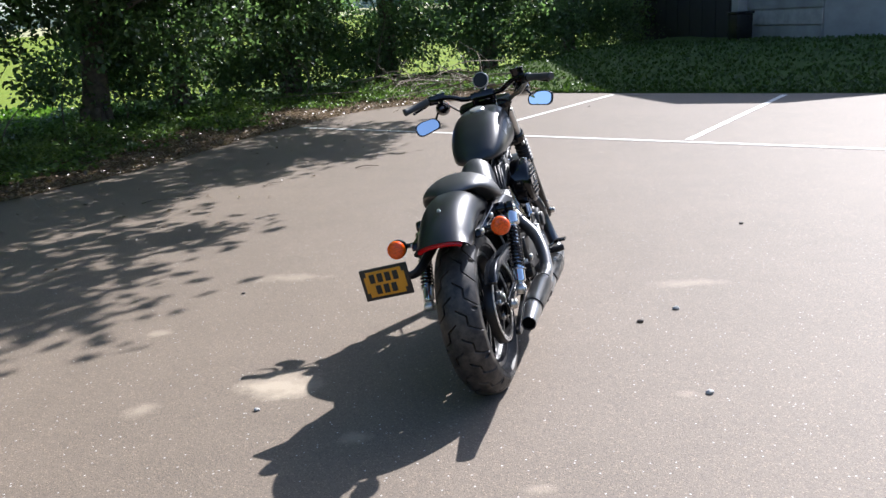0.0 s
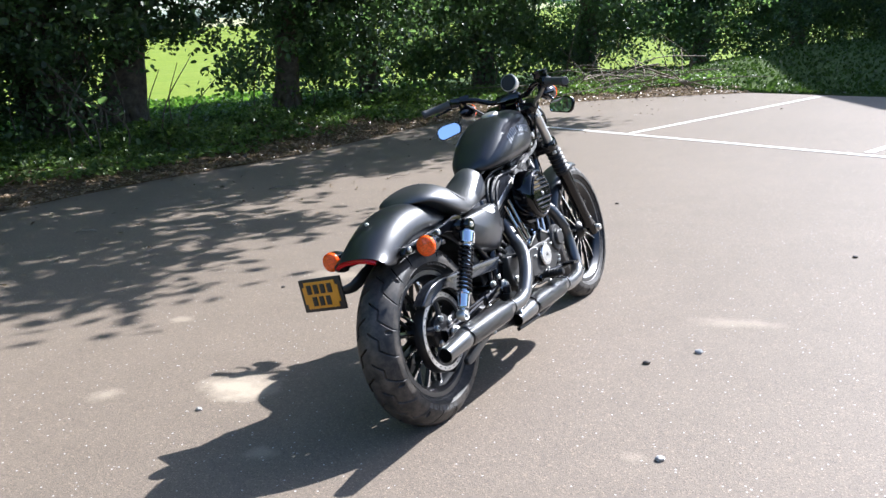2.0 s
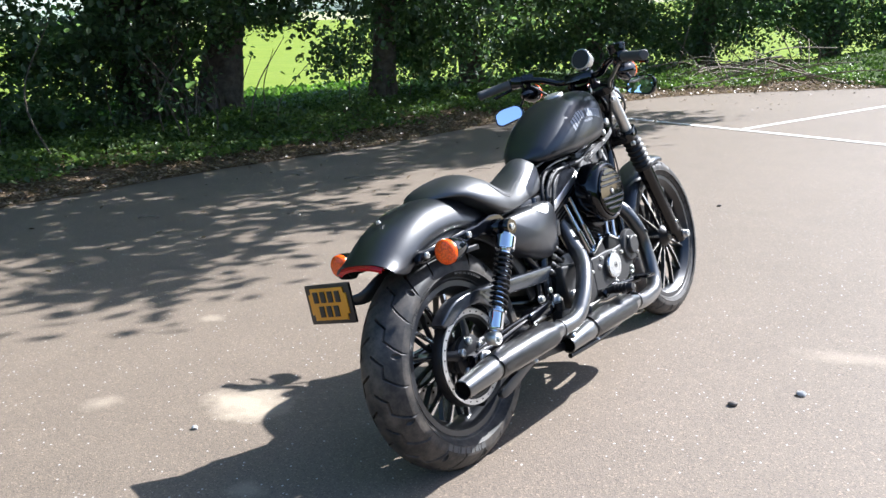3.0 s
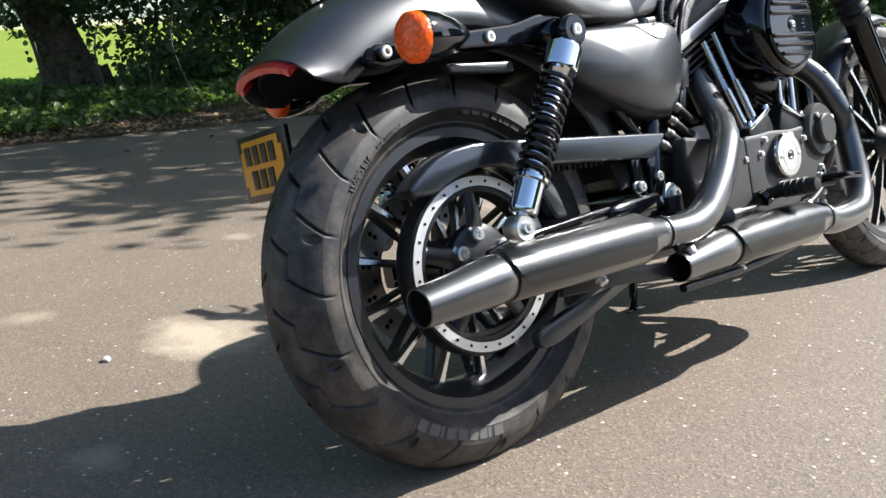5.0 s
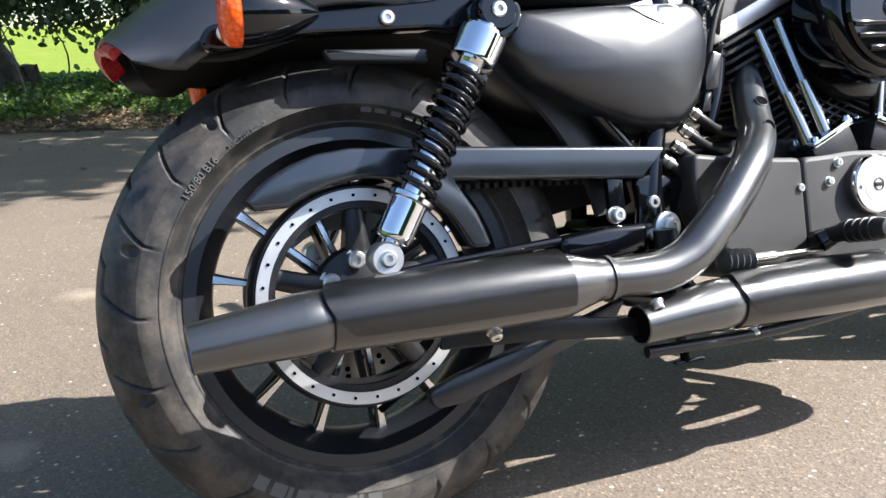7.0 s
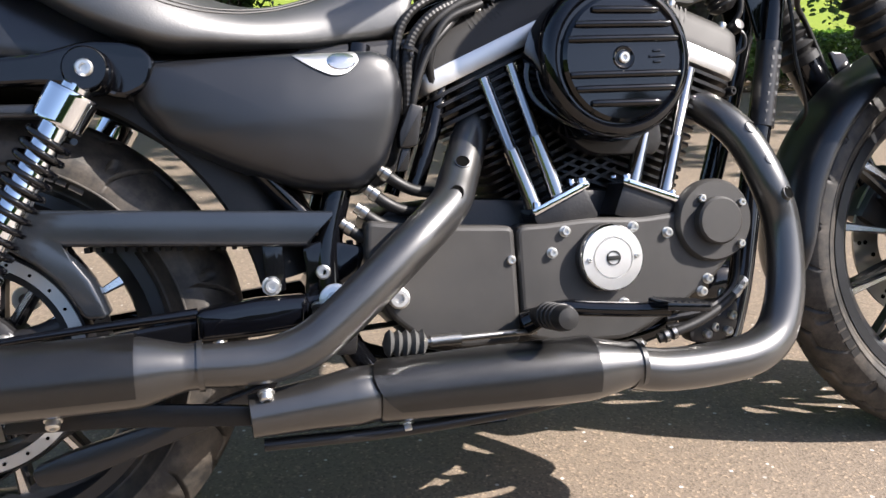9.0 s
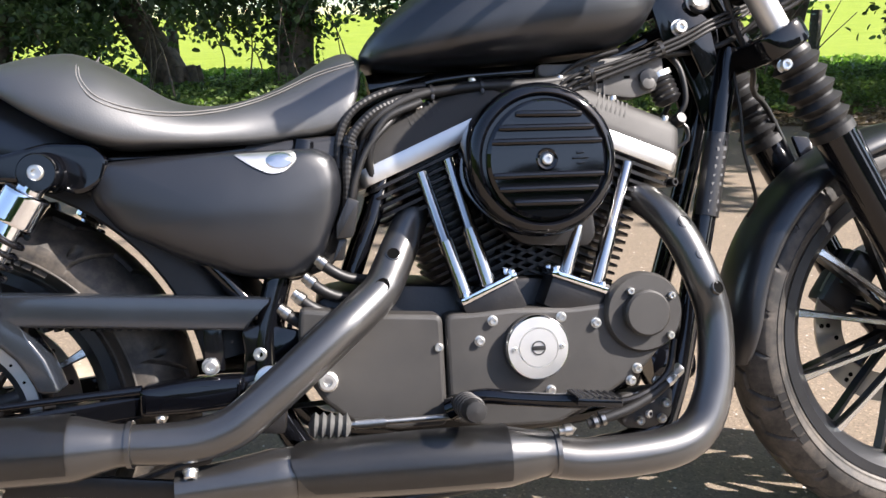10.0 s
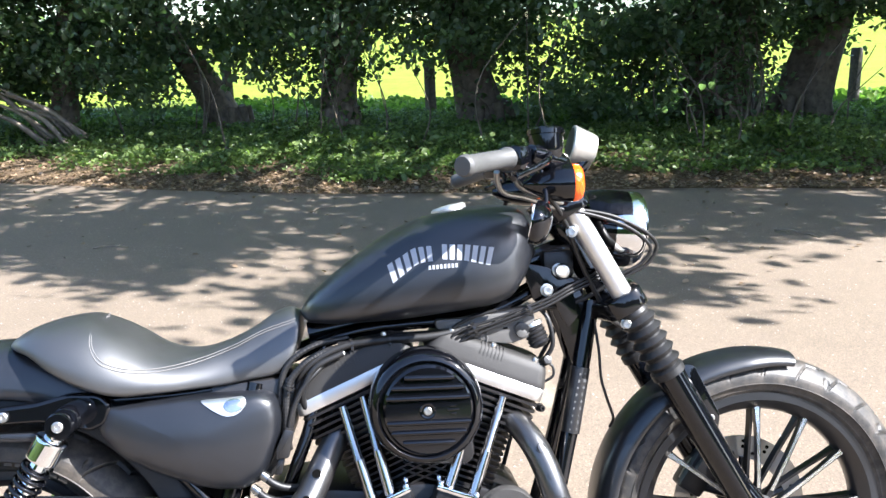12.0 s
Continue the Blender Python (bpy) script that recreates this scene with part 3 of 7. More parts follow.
def trunk_mesh(t, base, lean, r, ivy):
    bm = bmesh.new()
    x, y = base
    top = Vector((x + lean[0], y + lean[1], 3.6))
    limb(bm, [(x, y, -0.1), (x + lean[0] * 0.10, y + lean[1] * 0.10, 0.5), (x + lean[0] * 0.42, y + lean[1] * 0.42, 1.7), top, top + Vector((lean[0] * 0.3, lean[1] * 0.3, 1.6))], r * 1.15, r * 0.5, 16)
    for k in range(7):
        a = k * 0.9 + x
        limb(bm, [(x + math.cos(a) * r * 0.85, y + math.sin(a) * r * 0.85, 0.42), (x + math.cos(a) * r * 1.25, y + math.sin(a) * r * 1.25, 0.1), (x + math.cos(a) * r * 1.8, y + math.sin(a) * r * 1.8, -0.06)], r * 0.30, r * 0.12, 6)
    for k in range(5):
        a = k * 1.257 + y
        st = Vector((x, y, 0)).lerp(top, 0.42 + 0.1 * k)
        st.z = 1.5 + 0.36 * k
        e = st + Vector((math.cos(a) * 1.7, math.sin(a) * 1.5, 0.5 + 0.25 * k))
        limb(bm, [st, st.lerp(e, 0.5) + Vector((0, 0, 0.25)), e], r * 0.30, 0.012, 7)
    part("trunk", bm, bark, t, sharp=80)


low_c, high_c = bough_places()
out_c = out_places(50)
owner_low = np.argmin(((low_c[:, None, :2] - BASES[None]) ** 2).sum(2), 1)
owner_high = np.argmin(((high_c[:, None, :2] - BASES[None]) ** 2).sum(2), 1)
for i, (base, lean, r, label) in enumerate(TREES):
    t = tagged(new("tree"), label, "tree", "trees along the car park")
    trunk_mesh(t, base, lean, r, i == 0)
    leaf_mesh("crown", sprays(low_c[owner_low == i], 34, 0.12, 0.19), 0.084, leaf_mat, t)
    hi = [sprays(high_c[owner_high == i], 20, 0.16, 0.30)]
    if i in (2, 3):
        hi.append(sprays(out_c[i % 2::2], 34, 0.10, 0.21))
    leaf_mesh("overhang", np.concatenate(hi), 0.13, leaf_mat, t)
    if i in (2, 3):
        bm = bmesh.new()
        for k in range(0, len(out_c), 30):
            e = Vector(out_c[k])
            st = Vector((base[0] + lean[0], base[1] + lean[1], 3.5))
            limb(bm, [st, st.lerp(e, 0.5) + Vector((0, 0, 0.7)), e], 0.07, 0.015, 6)
        part("limbs", bm, bark, t, sharp=80)
    if i in (0, 1, 2, 7):
        # ivy round the foot of the trunk
        n = (700, 160, 260, 420)[(0, 1, 2, 7).index(i)]
        a, h = RNG.uniform(0, 6.283, n), RNG.uniform(0, 1, n) ** 1.4 * (2.2 if i in (0, 7) else 0.7)
        q = np.stack([base[0] + lean[0] * h / 3.6 + np.cos(a) * (r + 0.05), base[1] + lean[1] * h / 3.6 + np.sin(a) * (r + 0.05), h], 1)
        leaf_mesh("ivy", q + RNG.normal(size=q.shape) * 0.03, 0.075, ivy_mat, t)



def tall_crowns():
    """Upper crowns of the row, mostly out of view, added so that their shade falls on the meadow behind the trunks."""
    for t, (base, lean, r, label) in zip([o for o in scene.objects if o.name.split(".")[0] == "tree"], TREES):
        if base[1] > 19:
            continue
        n = 170
        c = np.stack([base[0] - 0.4 + RNG.normal(size=n) * 1.5, base[1] + RNG.normal(size=n) * 1.3, 8.4 + RNG.normal(size=n) * 2.0], 1)
        c[:, 2] = np.clip(c[:, 2], 4.6, 13)
        leaf_mesh("upper_crown", sprays(c, 12, 0.22, 0.42), 0.26, leaf_mat, t)
        bm = bmesh.new()
        st = Vector((base[0] + lean[0], base[1] + lean[1], 3.4))
        for k in range(0, n, 14):
            e = Vector(c[k])
            limb(bm, [st, st.lerp(e, 0.5) + Vector((0, 0, 0.5)), e], r * 0.4, 0.02, 6)
        part("upper_limbs", bm, bark, t, sharp=80)


tall_crowns()

# ---- undergrowth ----
def along_edge(n, d0, d1, t0=0.0, t1=1.0, power=1.0):
    """Random places beside the asphalt's edge, between two distances from it."""
    e = np.array(edge_line)
    k = RNG.uniform(t0, t1, n) * (len(e) - 1.001)
    i = k.astype(int)
    f = (k - i)[:, None]
    q = e[i] * (1 - f) + e[i + 1] * f
    d = e[i + 1] - e[i]
    d /= np.linalg.norm(d, axis=1)[:, None]
    nn = np.stack([-d[:, 1], d[:, 0]], 1)
    w = d0 + (d1 - d0) * RNG.uniform(0, 1, n) ** power
    return np.c_[q + nn * w[:, None], np.zeros(n)], w


def undergrowth():
    c, w = along_edge(2500, 0.35, 5.4, 0.10, 1.0)
    patch = np.array([noise.noise(Vector((x * 0.9, y * 0.9, 3.0))) for x, y, _ in c])
    keep = patch + 0.55 * (w - 0.5) > RNG.uniform(-0.10, 0.34, len(c))
    c, w, patch = c[keep], w[keep], patch[keep]
    hgt = 0.06 + np.clip((w - 0.35) / 1.7, 0, 1) * (0.13 + 0.42 * np.clip(patch, 0, 1)) * RNG.uniform(0.5, 1.25, len(c))
    hgt = np.where(w > 2.4, np.minimum(hgt, 0.20), hgt)
    k = 62
    p = np.repeat(c, k, 0)
    h = np.repeat(hgt, k)
    p[:, :2] += RNG.normal(size=(len(p), 2)) * 0.13
    p[:, 2] = 0.04 + h * RNG.uniform(0.1, 1.0, len(p)) ** 0.6
    big = RNG.uniform(0, 1, len(p)) < 0.3
    for q, size, name in ((p[big], 0.066, "nettles"), (p[~big], 0.040, "ground_ivy")):
        ob = leaf_mesh(name, q, size, ivy_mat, spread=0.5, flat=0.4)
        tagged(ob, "green ivy and nettles growing along the verge", "undergrowth", kind="stuff")
    c, w = along_edge(12000, 3.2, 8.6, 0.15, 0.85, 1.3)
    c[:, 2] = 0.07 + 0.07 * RNG.uniform(0, 1, len(c))
    ob = leaf_mesh("long_grass", c, 0.17, blade_mat, droop=-1.6, spread=0.8)
    tagged(ob, "tufts of long green grass behind the trees", "grass", kind="stuff")
    c, w = along_edge(16000, -0.20, 1.7, 0.1, 1.0, 1.2)
    c[:, 2] = 0.028 + 0.055 * np.clip(w, 0, 1)
    ob = leaf_mesh("fallen_leaves", c, 0.04, litter_mat, flat=0.85, spread=0.35)
    tagged(ob, "dry brown fallen leaves lying on the verge", "fallen leaves", kind="stuff")
    c, w = along_edge(420, -3.2, -0.2, 0.1, 1.0, 0.5)
    c[:, 2] = 0.012
    ob = leaf_mesh("blown_leaves", c, 0.035, litter_mat, flat=0.9, spread=0.3)
    tagged(ob, "dry leaf scraps blown onto the asphalt", "fallen leaves", kind="stuff")


undergrowth()


def bank_blades():
    """Short tufts over the near face of the bank."""
    tree = BVHTree.FromPolygons([v.co.copy() for v in bank_ob.data.vertices], [tuple(p.vertices) for p in bank_ob.data.polygons])
    pts = []
    along = Vector((35.6, -24.3, 0)).normalized()
    for k in range(15000):
        q = Vector((-1.6, 18.1, 3)) + along * random.uniform(0, 16) + Vector((-along.y, along.x, 0)) * (random.uniform(0, 1) ** 1.6 * 7.5)
        hit = tree.ray_cast(q, Vector((0, 0, -1)))[0]
        if hit:
            pts.append(hit + Vector((0, 0, 0.02)))
    ob = leaf_mesh("bank_tufts", np.array([tuple(q) for q in pts]), 0.07, turf_mat, droop=-1.6, spread=0.8)
    tagged(ob, "short green tufts of grass on the bank", "grass", kind="stuff")


bank_blades()


def thicket():
    """Thin stems and small saplings between the trunks."""
    bm = bmesh.new()
    c, w = along_edge(46, 1.6, 3.6, 0.2, 1.0)
    for q in c:
        h = random.uniform(0.7, 1.7)
        q = Vector(q)
        limb(bm, [q, q + Vector((random.uniform(-0.2, 0.2), random.uniform(-0.2, 0.2), h * 0.5)), q + Vector((random.uniform(-0.5, 0.5), random.uniform(-0.5, 0.5), h))], 0.014, 0.004, 5)
    return part("thicket", bm, bark, sharp=80)


tagged(thicket(), "thin bare stems and saplings between the trunks", "thicket", kind="stuff")


def fence_post(x, y, h, lean):
    t = bmesh.new()
    m = pose(x, y, h / 2 - 0.05, lean, lean * 0.6, 20)
    block(t, (0, 0, 0), (0.13, 0.12, h + 0.1), None, 0.012)
    bmesh.ops.transform(t, matrix=m, verts=t.verts)
    ob = part("fence_post", t, post_wood)
    return tagged(ob, "weathered square wooden fence post by the field", "fence post", "fence posts")


for x, y, h, l in ((-10.3, 7.05, 0.95, 2), (-8.6, 13.1, 0.95, -2), (-11.6, 4.2, 0.95, 1)):
    fence_post(x, y, h, l)


# ---- building ----
def building():
    t = tagged(new("building"), "tall grey rendered building with dark boarded bays and slate roof", "building")
    a, along, back = Vector((8.0, 18.25, 0.55)), Vector((-0.25, 0.968, 0)), Vector((0.968, 0.25, 0))

    def at(s, d, z):
        return a + along * s + back * d + Vector((0, 0, z - 1.0))

    def slab(name, s0, s1, d0, d1, z0, z1, m, label=""):
        bm = bmesh.new()
        skin(bm, [[at(s0, d0, z), at(s1, d0, z), at(s1, d1, z), at(s0, d1, z)] for z in (z0, z1)])
        return part(name, bm, m, t, label)
    bm = bmesh.new()
    foot = [(0.9, 0.0), (11.5, 0.0), (11.5, 6.0), (0.0, 4.2), (0.0, 1.1)]
    skin(bm, [[at(s, d, z) for s, d in foot] for z in (0.6, 6.9)])
    part("wall", bm, brick_wall, t)
    bm = bmesh.new()
    mid = Vector((5.2, 2.8))
    skin(bm, [[at(mid.x + (s - mid.x) * k, mid.y + (d - mid.y) * k, z) for s, d in foot] for k, z in ((1.06, 6.8), (1.06, 6.95), (0.45, 7.9), (0.1, 8.2))])
    part("roof", bm, roof_mat, t, "grey slate hipped roof")
    for k in range(20):
        slab("board", 4.2 + k * 0.345, 4.535 + k * 0.345, -0.07 - 0.012 * (k % 2), -0.003, 0.7, 2.35, dark_board)
    slab("rail", 4.2, 11.1, -0.10, -0.004, 2.36, 2.5, concrete)
    slab("pillar", 3.85, 4.12, -0.28, -0.004, 0.7, 4.2, concrete, "pale concrete pillar")
    for k in range(7):
        slab("wall_band", 0.95, 3.82, -0.03 - 0.01 * (k % 2), -0.004, 0.95 + k * 0.36, 1.27 + k * 0.36, concrete if k % 3 == 1 else brick_wall)
    b = tagged(new("wheelie_bin"), "black plastic wheelie bin beside the pillar", "bin")
    c = at(3.35, -0.5, 0.98)
    turn = Matrix.Rotation(0.25, 4, "Z")
    bm = bmesh.new()
    block(bm, c + Vector((0, 0, 0.30)), (0.42, 0.42, 0.62), turn, 0.03)
    part("body", bm, plastic, b)
    bm = bmesh.new()
    block(bm, c + Vector((0, 0, 0.64)), (0.46, 0.48, 0.06), turn, 0.02)
    part("lid", bm, plastic, b)


building()


def brush_pile():
    bm = bmesh.new()
    for k in range(64):
        c = Vector((-0.6 + random.gauss(0, 0.9), 17.0 + random.gauss(0, 0.6), 0.1 + abs(random.gauss(0, 0.12))))
        d = Vector((random.gauss(0, 1), random.gauss(0, 0.6), random.gauss(0.12, 0.25))).normalized() * random.uniform(0.4, 1.1)
        limb(bm, [c - d, c + Vector((0, 0, random.uniform(0, 0.2))), c + d], 0.014, 0.004, 5)
    return part("brush_pile", bm, dead_wood, sharp=80)


tagged(brush_pile(), "heap of dead grey branches on the verge", "brush pile", kind="stuff")


# ---- small things on the asphalt ----
def pebble(x, y, r, label):
    bm = bmesh.new()
    bmesh.ops.create_icosphere(bm, subdivisions=2, radius=1)
    for v in bm.verts:
        v.co *= 1 + 0.35 * noise.noise(v.co * 1.3 + Vector((x * 9, y * 9, 0)))
    bmesh.ops.transform(bm, matrix=Matrix.Translation((x, y, r * 0.45)) @ Matrix.Diagonal((r * 1.2, r, r * 0.7, 1)), verts=bm.verts)
    return tagged(part("pebble", bm, post_wood if "dark" in label else concrete), label, "pebble", "pebbles on the asphalt")


for x, y, r, l in ((1.12, 4.047, 0.014, "pale stone chip lying on the asphalt"), (0.923, 3.896, 0.013, "dark clod of soil on the asphalt"), (1.03, 3.13, 0.013, "pale stone chip lying on the asphalt"), (-0.66, 3.135, 0.010, "pale stone chip lying on the asphalt"),
                   (1.9, 5.6, 0.012, "dark clod of soil on the asphalt"), (0.45, 6.9, 0.012, "dark clod of soil on the asphalt"), (-1.1, 4.6, 0.010, "dark clod of soil on the asphalt"), (1.6, 2.9, 0.009, "pale stone chip lying on the asphalt"), (-0.2, 5.9, 0.012, "pale stone chip lying on the asphalt")):
    pebble(x, y, r, l)


def twig(x, y, turn, size, label):
    bm = bmesh.new()
    m = pose(x, y, 0.012, 0, 0, turn)
    limb(bm, [m @ Vector((-size, 0, 0)), m @ Vector((-size * 0.2, size * 0.15, 0.012)), m @ Vector((size, 0, 0.002))], 0.007, 0.003, 6)
    limb(bm, [m @ Vector((0, size * 0.1, 0.008)), m @ Vector((size * 0.3, size * 0.4, 0.01)), m @ Vector((size * 0.5, size * 0.7, 0.0))], 0.004, 0.002, 5)
    return tagged(part("twig", bm, dead_wood, sharp=80), label, "twig", "twigs on the asphalt")


for x, y, a, s in ((-2.56, 7.34, 20, 0.16), (-3.9, 3.1, 70, 0.12), (-4.6, 4.6, 130, 0.14), (-3.3, 5.6, 10, 0.09), (-1.7, 7.9, 50, 0.10), (-4.9, 6.3, 80, 0.15), (-0.9, 8.6, 15, 0.12)):
    twig(x, y, a, s, "dry fallen twig lying on the asphalt")


def dead_stems(x, y, label):
    for k in range(9):
        bm = bmesh.new()
        q = Vector((x + random.gauss(0, 0.12), y + random.gauss(0, 0.16), 0.02))
        e = q + Vector((random.uniform(-0.2, 0.1), -random.uniform(0.5, 1.1), random.uniform(0.5, 1.0)))
        limb(bm, [q, q.lerp(e, 0.5) + Vector((0, 0, 0.12)), e], random.uniform(0.02, 0.05), 0.012, 7)
        tagged(part("dead_branch", bm, dead_wood, sharp=80), label, "dead branch", "dead branches by the tree")


dead_stems(-9.3, 2.35, "leaning broken dead branch at the foot of a tree")


def vines(x, y, r, n):
    for k in range(n):
        bm = bmesh.new()
        a = random.uniform(-1.4, 0.9)
        c = Vector((math.cos(a), math.sin(a), 0))
        q = Vector((x, y, 0)) + c * (r + 0.05)
        limb(bm, [q + Vector((0.1, 0, 0.02)), q + Vector((random.uniform(-0.05, 0.08), random.uniform(-0.15, 0.15), 0.7)), q + Vector((-0.05, random.uniform(-0.25, 0.25), 1.5)), q + Vector((-0.1, random.uniform(-0.3, 0.3), 2.4))], random.uniform(0.012, 0.026), 0.008, 6)
        tagged(part("climber_stem", bm, dead_wood, sharp=80), "pale bare climber stem on the old trunk", "climber", "climber stems on the trunk")


vines(-7.55, 10.15, 0.42, 9)

# ---- the motorcycle: x forward from the rear axle, y to its left, z up along its lean ----
bike = tagged(new("motorcycle"), "satin black cruiser motorcycle leaning on its side stand on the asphalt", "motorcycle")
bike.matrix_world = pose(0.2583, 3.2925, -0.005, -12.3, 0, 78.7)
RIGHT, LEFT = Vector((0, -1, 0)), Vector((0, 1, 0))


def B():
    return bmesh.new()


def add(name, build, material, parent=bike, label="", sharp=38):
    """A part whose mesh build(bm) fills."""
    bm = bmesh.new()
    build(bm)
    return part(name, bm, material, parent, label, sharp)


# ---- wheels ----
def tyre(name, cx, cz, R, width, rim_r, rim_w, count, parent, deep=0.010):
    n_a = 1440 if width > 0.12 else 900
    prof = []
    hw = width / 2
    side = [(rim_r - 0.004, rim_w * 0.5), (rim_r + 0.008, rim_w * 0.5 + 0.006), (rim_r + 0.010, rim_w * 0.5 + 0.0085), (rim_r + 0.012, rim_w * 0.5 + 0.0085), (rim_r + 0.014, rim_w * 0.5 + 0.0095)]
    side += [(rim_r + 0.026, hw * 0.93), (rim_r + 0.29 * (R - rim_r), hw - 0.0004), (rim_r + 0.30 * (R - rim_r), hw + 0.0008), (rim_r + 0.315 * (R - rim_r), hw + 0.0008), (rim_r + 0.325 * (R - rim_r), hw - 0.0002), (rim_r + 0.44 * (R - rim_r), hw * 0.995)]
    prof += [(r, -h, 0) for r, h in side]
    for k in range(131):
        u = k / 130 * 2 - 1
        h = math.sin(u * math.pi / 2 * 0.93) / math.sin(math.pi / 2 * 0.93) * hw * 0.97
        q = abs(h) / (hw * 0.97)
        drop = (R - rim_r) * 0.44 * q ** 2.6
        prof.append((R - drop, h, 1))
    prof += [(r, h, 0) for r, h in side[::-1]]
    prof = np.array(prof)
    th = np.arange(n_a) * 2 * math.pi / n_a
    r = np.repeat(prof[None, :, 0], n_a, 0)
    h = np.repeat(prof[None, :, 1], n_a, 0)
    s = th[:, None] * R
    P = 2 * math.pi * R / count
    tread = prof[None, :, 2] > 0
    cut = np.zeros_like(r)

    def groove(inside, along, half):
        return np.where(inside, np.clip((half - np.abs(along)) / 0.0016, 0, 1), 0)
    for sgn, off in ((1, 0.0), (-1, 0.5)):
        q = h * sgn / hw
        slash = (s + 0.70 * P * (q - 0.5) + off * P + P / 2) % P - P / 2
        cut = np.maximum(cut, groove((q > 0.46) & (q < 0.975), slash, 0.0036))
        lead = (s + (off - 0.17) * P + P / 2) % P - P / 2
        cut = np.maximum(cut, np.where(np.abs(lead) < 0.19 * P, np.clip((0.0034 - np.abs(q - 0.485) * hw) / 0.0018, 0, 1), 0))
        inner = (s + 0.55 * P * (q - 0.48) + (off - 0.34) * P + P / 2) % P - P / 2
        cut = np.maximum(cut, groove((q > 0.06) & (q < 0.50), inner, 0.0038))
        d3 = np.abs((s + (off + 0.42) * P) % (2 * P) - P)
        cut = np.maximum(cut, np.clip((0.0085 - np.hypot(d3, (q - 0.84) * hw)) / 0.002, 0, 1))
    r = r - np.where(tread, cut * deep, 0)
    x, z = cx + np.sin(th)[:, None] * r, cz + np.cos(th)[:, None] * r
    v = np.stack([x, h, z], 2).reshape(-1, 3)
    m = len(prof)
    i = np.arange(n_a)[:, None] * m
    j = np.arange(m)[None, :]
    i2, j2 = (np.arange(n_a)[:, None] + 1) % n_a * m, (j + 1) % m
    f = np.stack([i + j, i2 + j, i2 + j2, i + j2], 2).reshape(-1, 4)
    ob = arrays_mesh(name, v, f, rubber, parent)
    ob.data.polygons.foreach_set("use_smooth", [True] * len(ob.data.polygons))
    ob.data.set_sharp_from_angle(angle=radians(40))
    return ob


def wheel(name, cx, cz, R, width, rim_r, rim_w, count, turn0):
    """A cast wheel: its hub with the tyre, rim and thirteen spokes under it."""
    hub = add(name, lambda bm: (lathe(bm, [(0.0, -0.062), (0.022, -0.062), (0.026, -0.055), (0.034, -0.050), (0.046, -0.035), (0.040, 0.0), (0.046, 0.035), (0.034, 0.05), (0.026, 0.055), (0.0, 0.055)], (cx, 0, cz), LEFT, 32)), cast_black, bike, "black cast spoked wheel with tyre")
    tyre("tyre", cx, cz, R, width, rim_r, rim_w, count, hub, 0.010 if width > 0.12 else 0.005)
    w = rim_w / 2
    add("rim", lambda bm: ring(bm, [(rim_r + 0.004, -w - 0.006), (rim_r + 0.004, -w), (rim_r - 0.016, -w + 0.014), (rim_r - 0.018, w - 0.014), (rim_r + 0.004, w), (rim_r + 0.004, w + 0.006), (rim_r - 0.012, w + 0.006), (rim_r - 0.030, w * 0.62), (rim_r - 0.036, w * 0.3), (rim_r - 0.036, -w * 0.3), (rim_r - 0.030, -w * 0.62), (rim_r - 0.012, -w - 0.006)], (cx, 0, cz), LEFT, 96), denim, hub)

    def spoke(bm):
        r0, r1 = 0.036, rim_r - 0.030
        for sy in (1, -1):
            pts = []
            for k in range(9):
                f = k / 8
                rr = r0 + (r1 - r0) * f
                pts.append((rr, 0.0046 + 0.0030 * max(0, f - 0.8) * 5 + 0.002 * max(0, 0.2 - f) * 5, sy * (0.034 - 0.016 * f + 0.004 * math.sin(f * 3.1))))
            skin(bm, [[Vector((-wd, y, rr)), Vector((wd, y, rr)), Vector((wd * 0.6, y - sy * 0.016, rr)), Vector((-wd * 0.6, y - sy * 0.016, rr))] for rr, wd, y in pts])
            skin(bm, [[Vector((-wd * 0.80, y + sy * 0.0012, rr)), Vector((wd * 0.55, y + sy * 0.0012, rr)), Vector((wd * 0.55, y - sy * 0.002, rr)), Vector((-wd * 0.80, y - sy * 0.002, rr))] for rr, wd, y in pts[1:]], index=1)
    bm = B()
    spoke(bm)
    first = part("spoke", bm, [cast_black, machined], hub, "black spoke with machined bright edge")
    for k in range(13):
        ob = first if k == 0 else new("spoke", first.data)
        ob.parent = hub
        ob["label"] = first["label"]
        ob.matrix_local = pose(cx, 0, cz, 0, turn0 + k * 360 / 13, 0)
    return hub


RX, RZ, FX, FZ = 0.0, 0.312, 1.505, 0.333
rear = wheel("rear_wheel", RX, RZ, 0.322, 0.156, 0.219, 0.092, 20, 8)
front = wheel("front_wheel", FX, FZ, 0.334, 0.104, 0.256, 0.066, 26, 3)


def disc(bm, cx, cz, y, r_out, r_in, holes, rows, n=96):
    """A flat brake disc or pulley face with drilled holes shown as small dark studs."""
    ring(bm, [(r_in, -0.0025), (r_out, -0.0025), (r_out, 0.0025), (r_in, 0.0025)], (cx, y, cz), LEFT, n)
    for rr in rows:
        for k in range(holes):
            a = 2 * math.pi * (k + (0.5 if rr != rows[0] else 0)) / holes
            lathe(bm, [(0.0, -0.0034), (0.0042, -0.0034), (0.0042, 0.0034), (0.0, 0.0034)], (cx + rr * math.cos(a), y, cz + rr * math.sin(a)), LEFT, 8, 1)


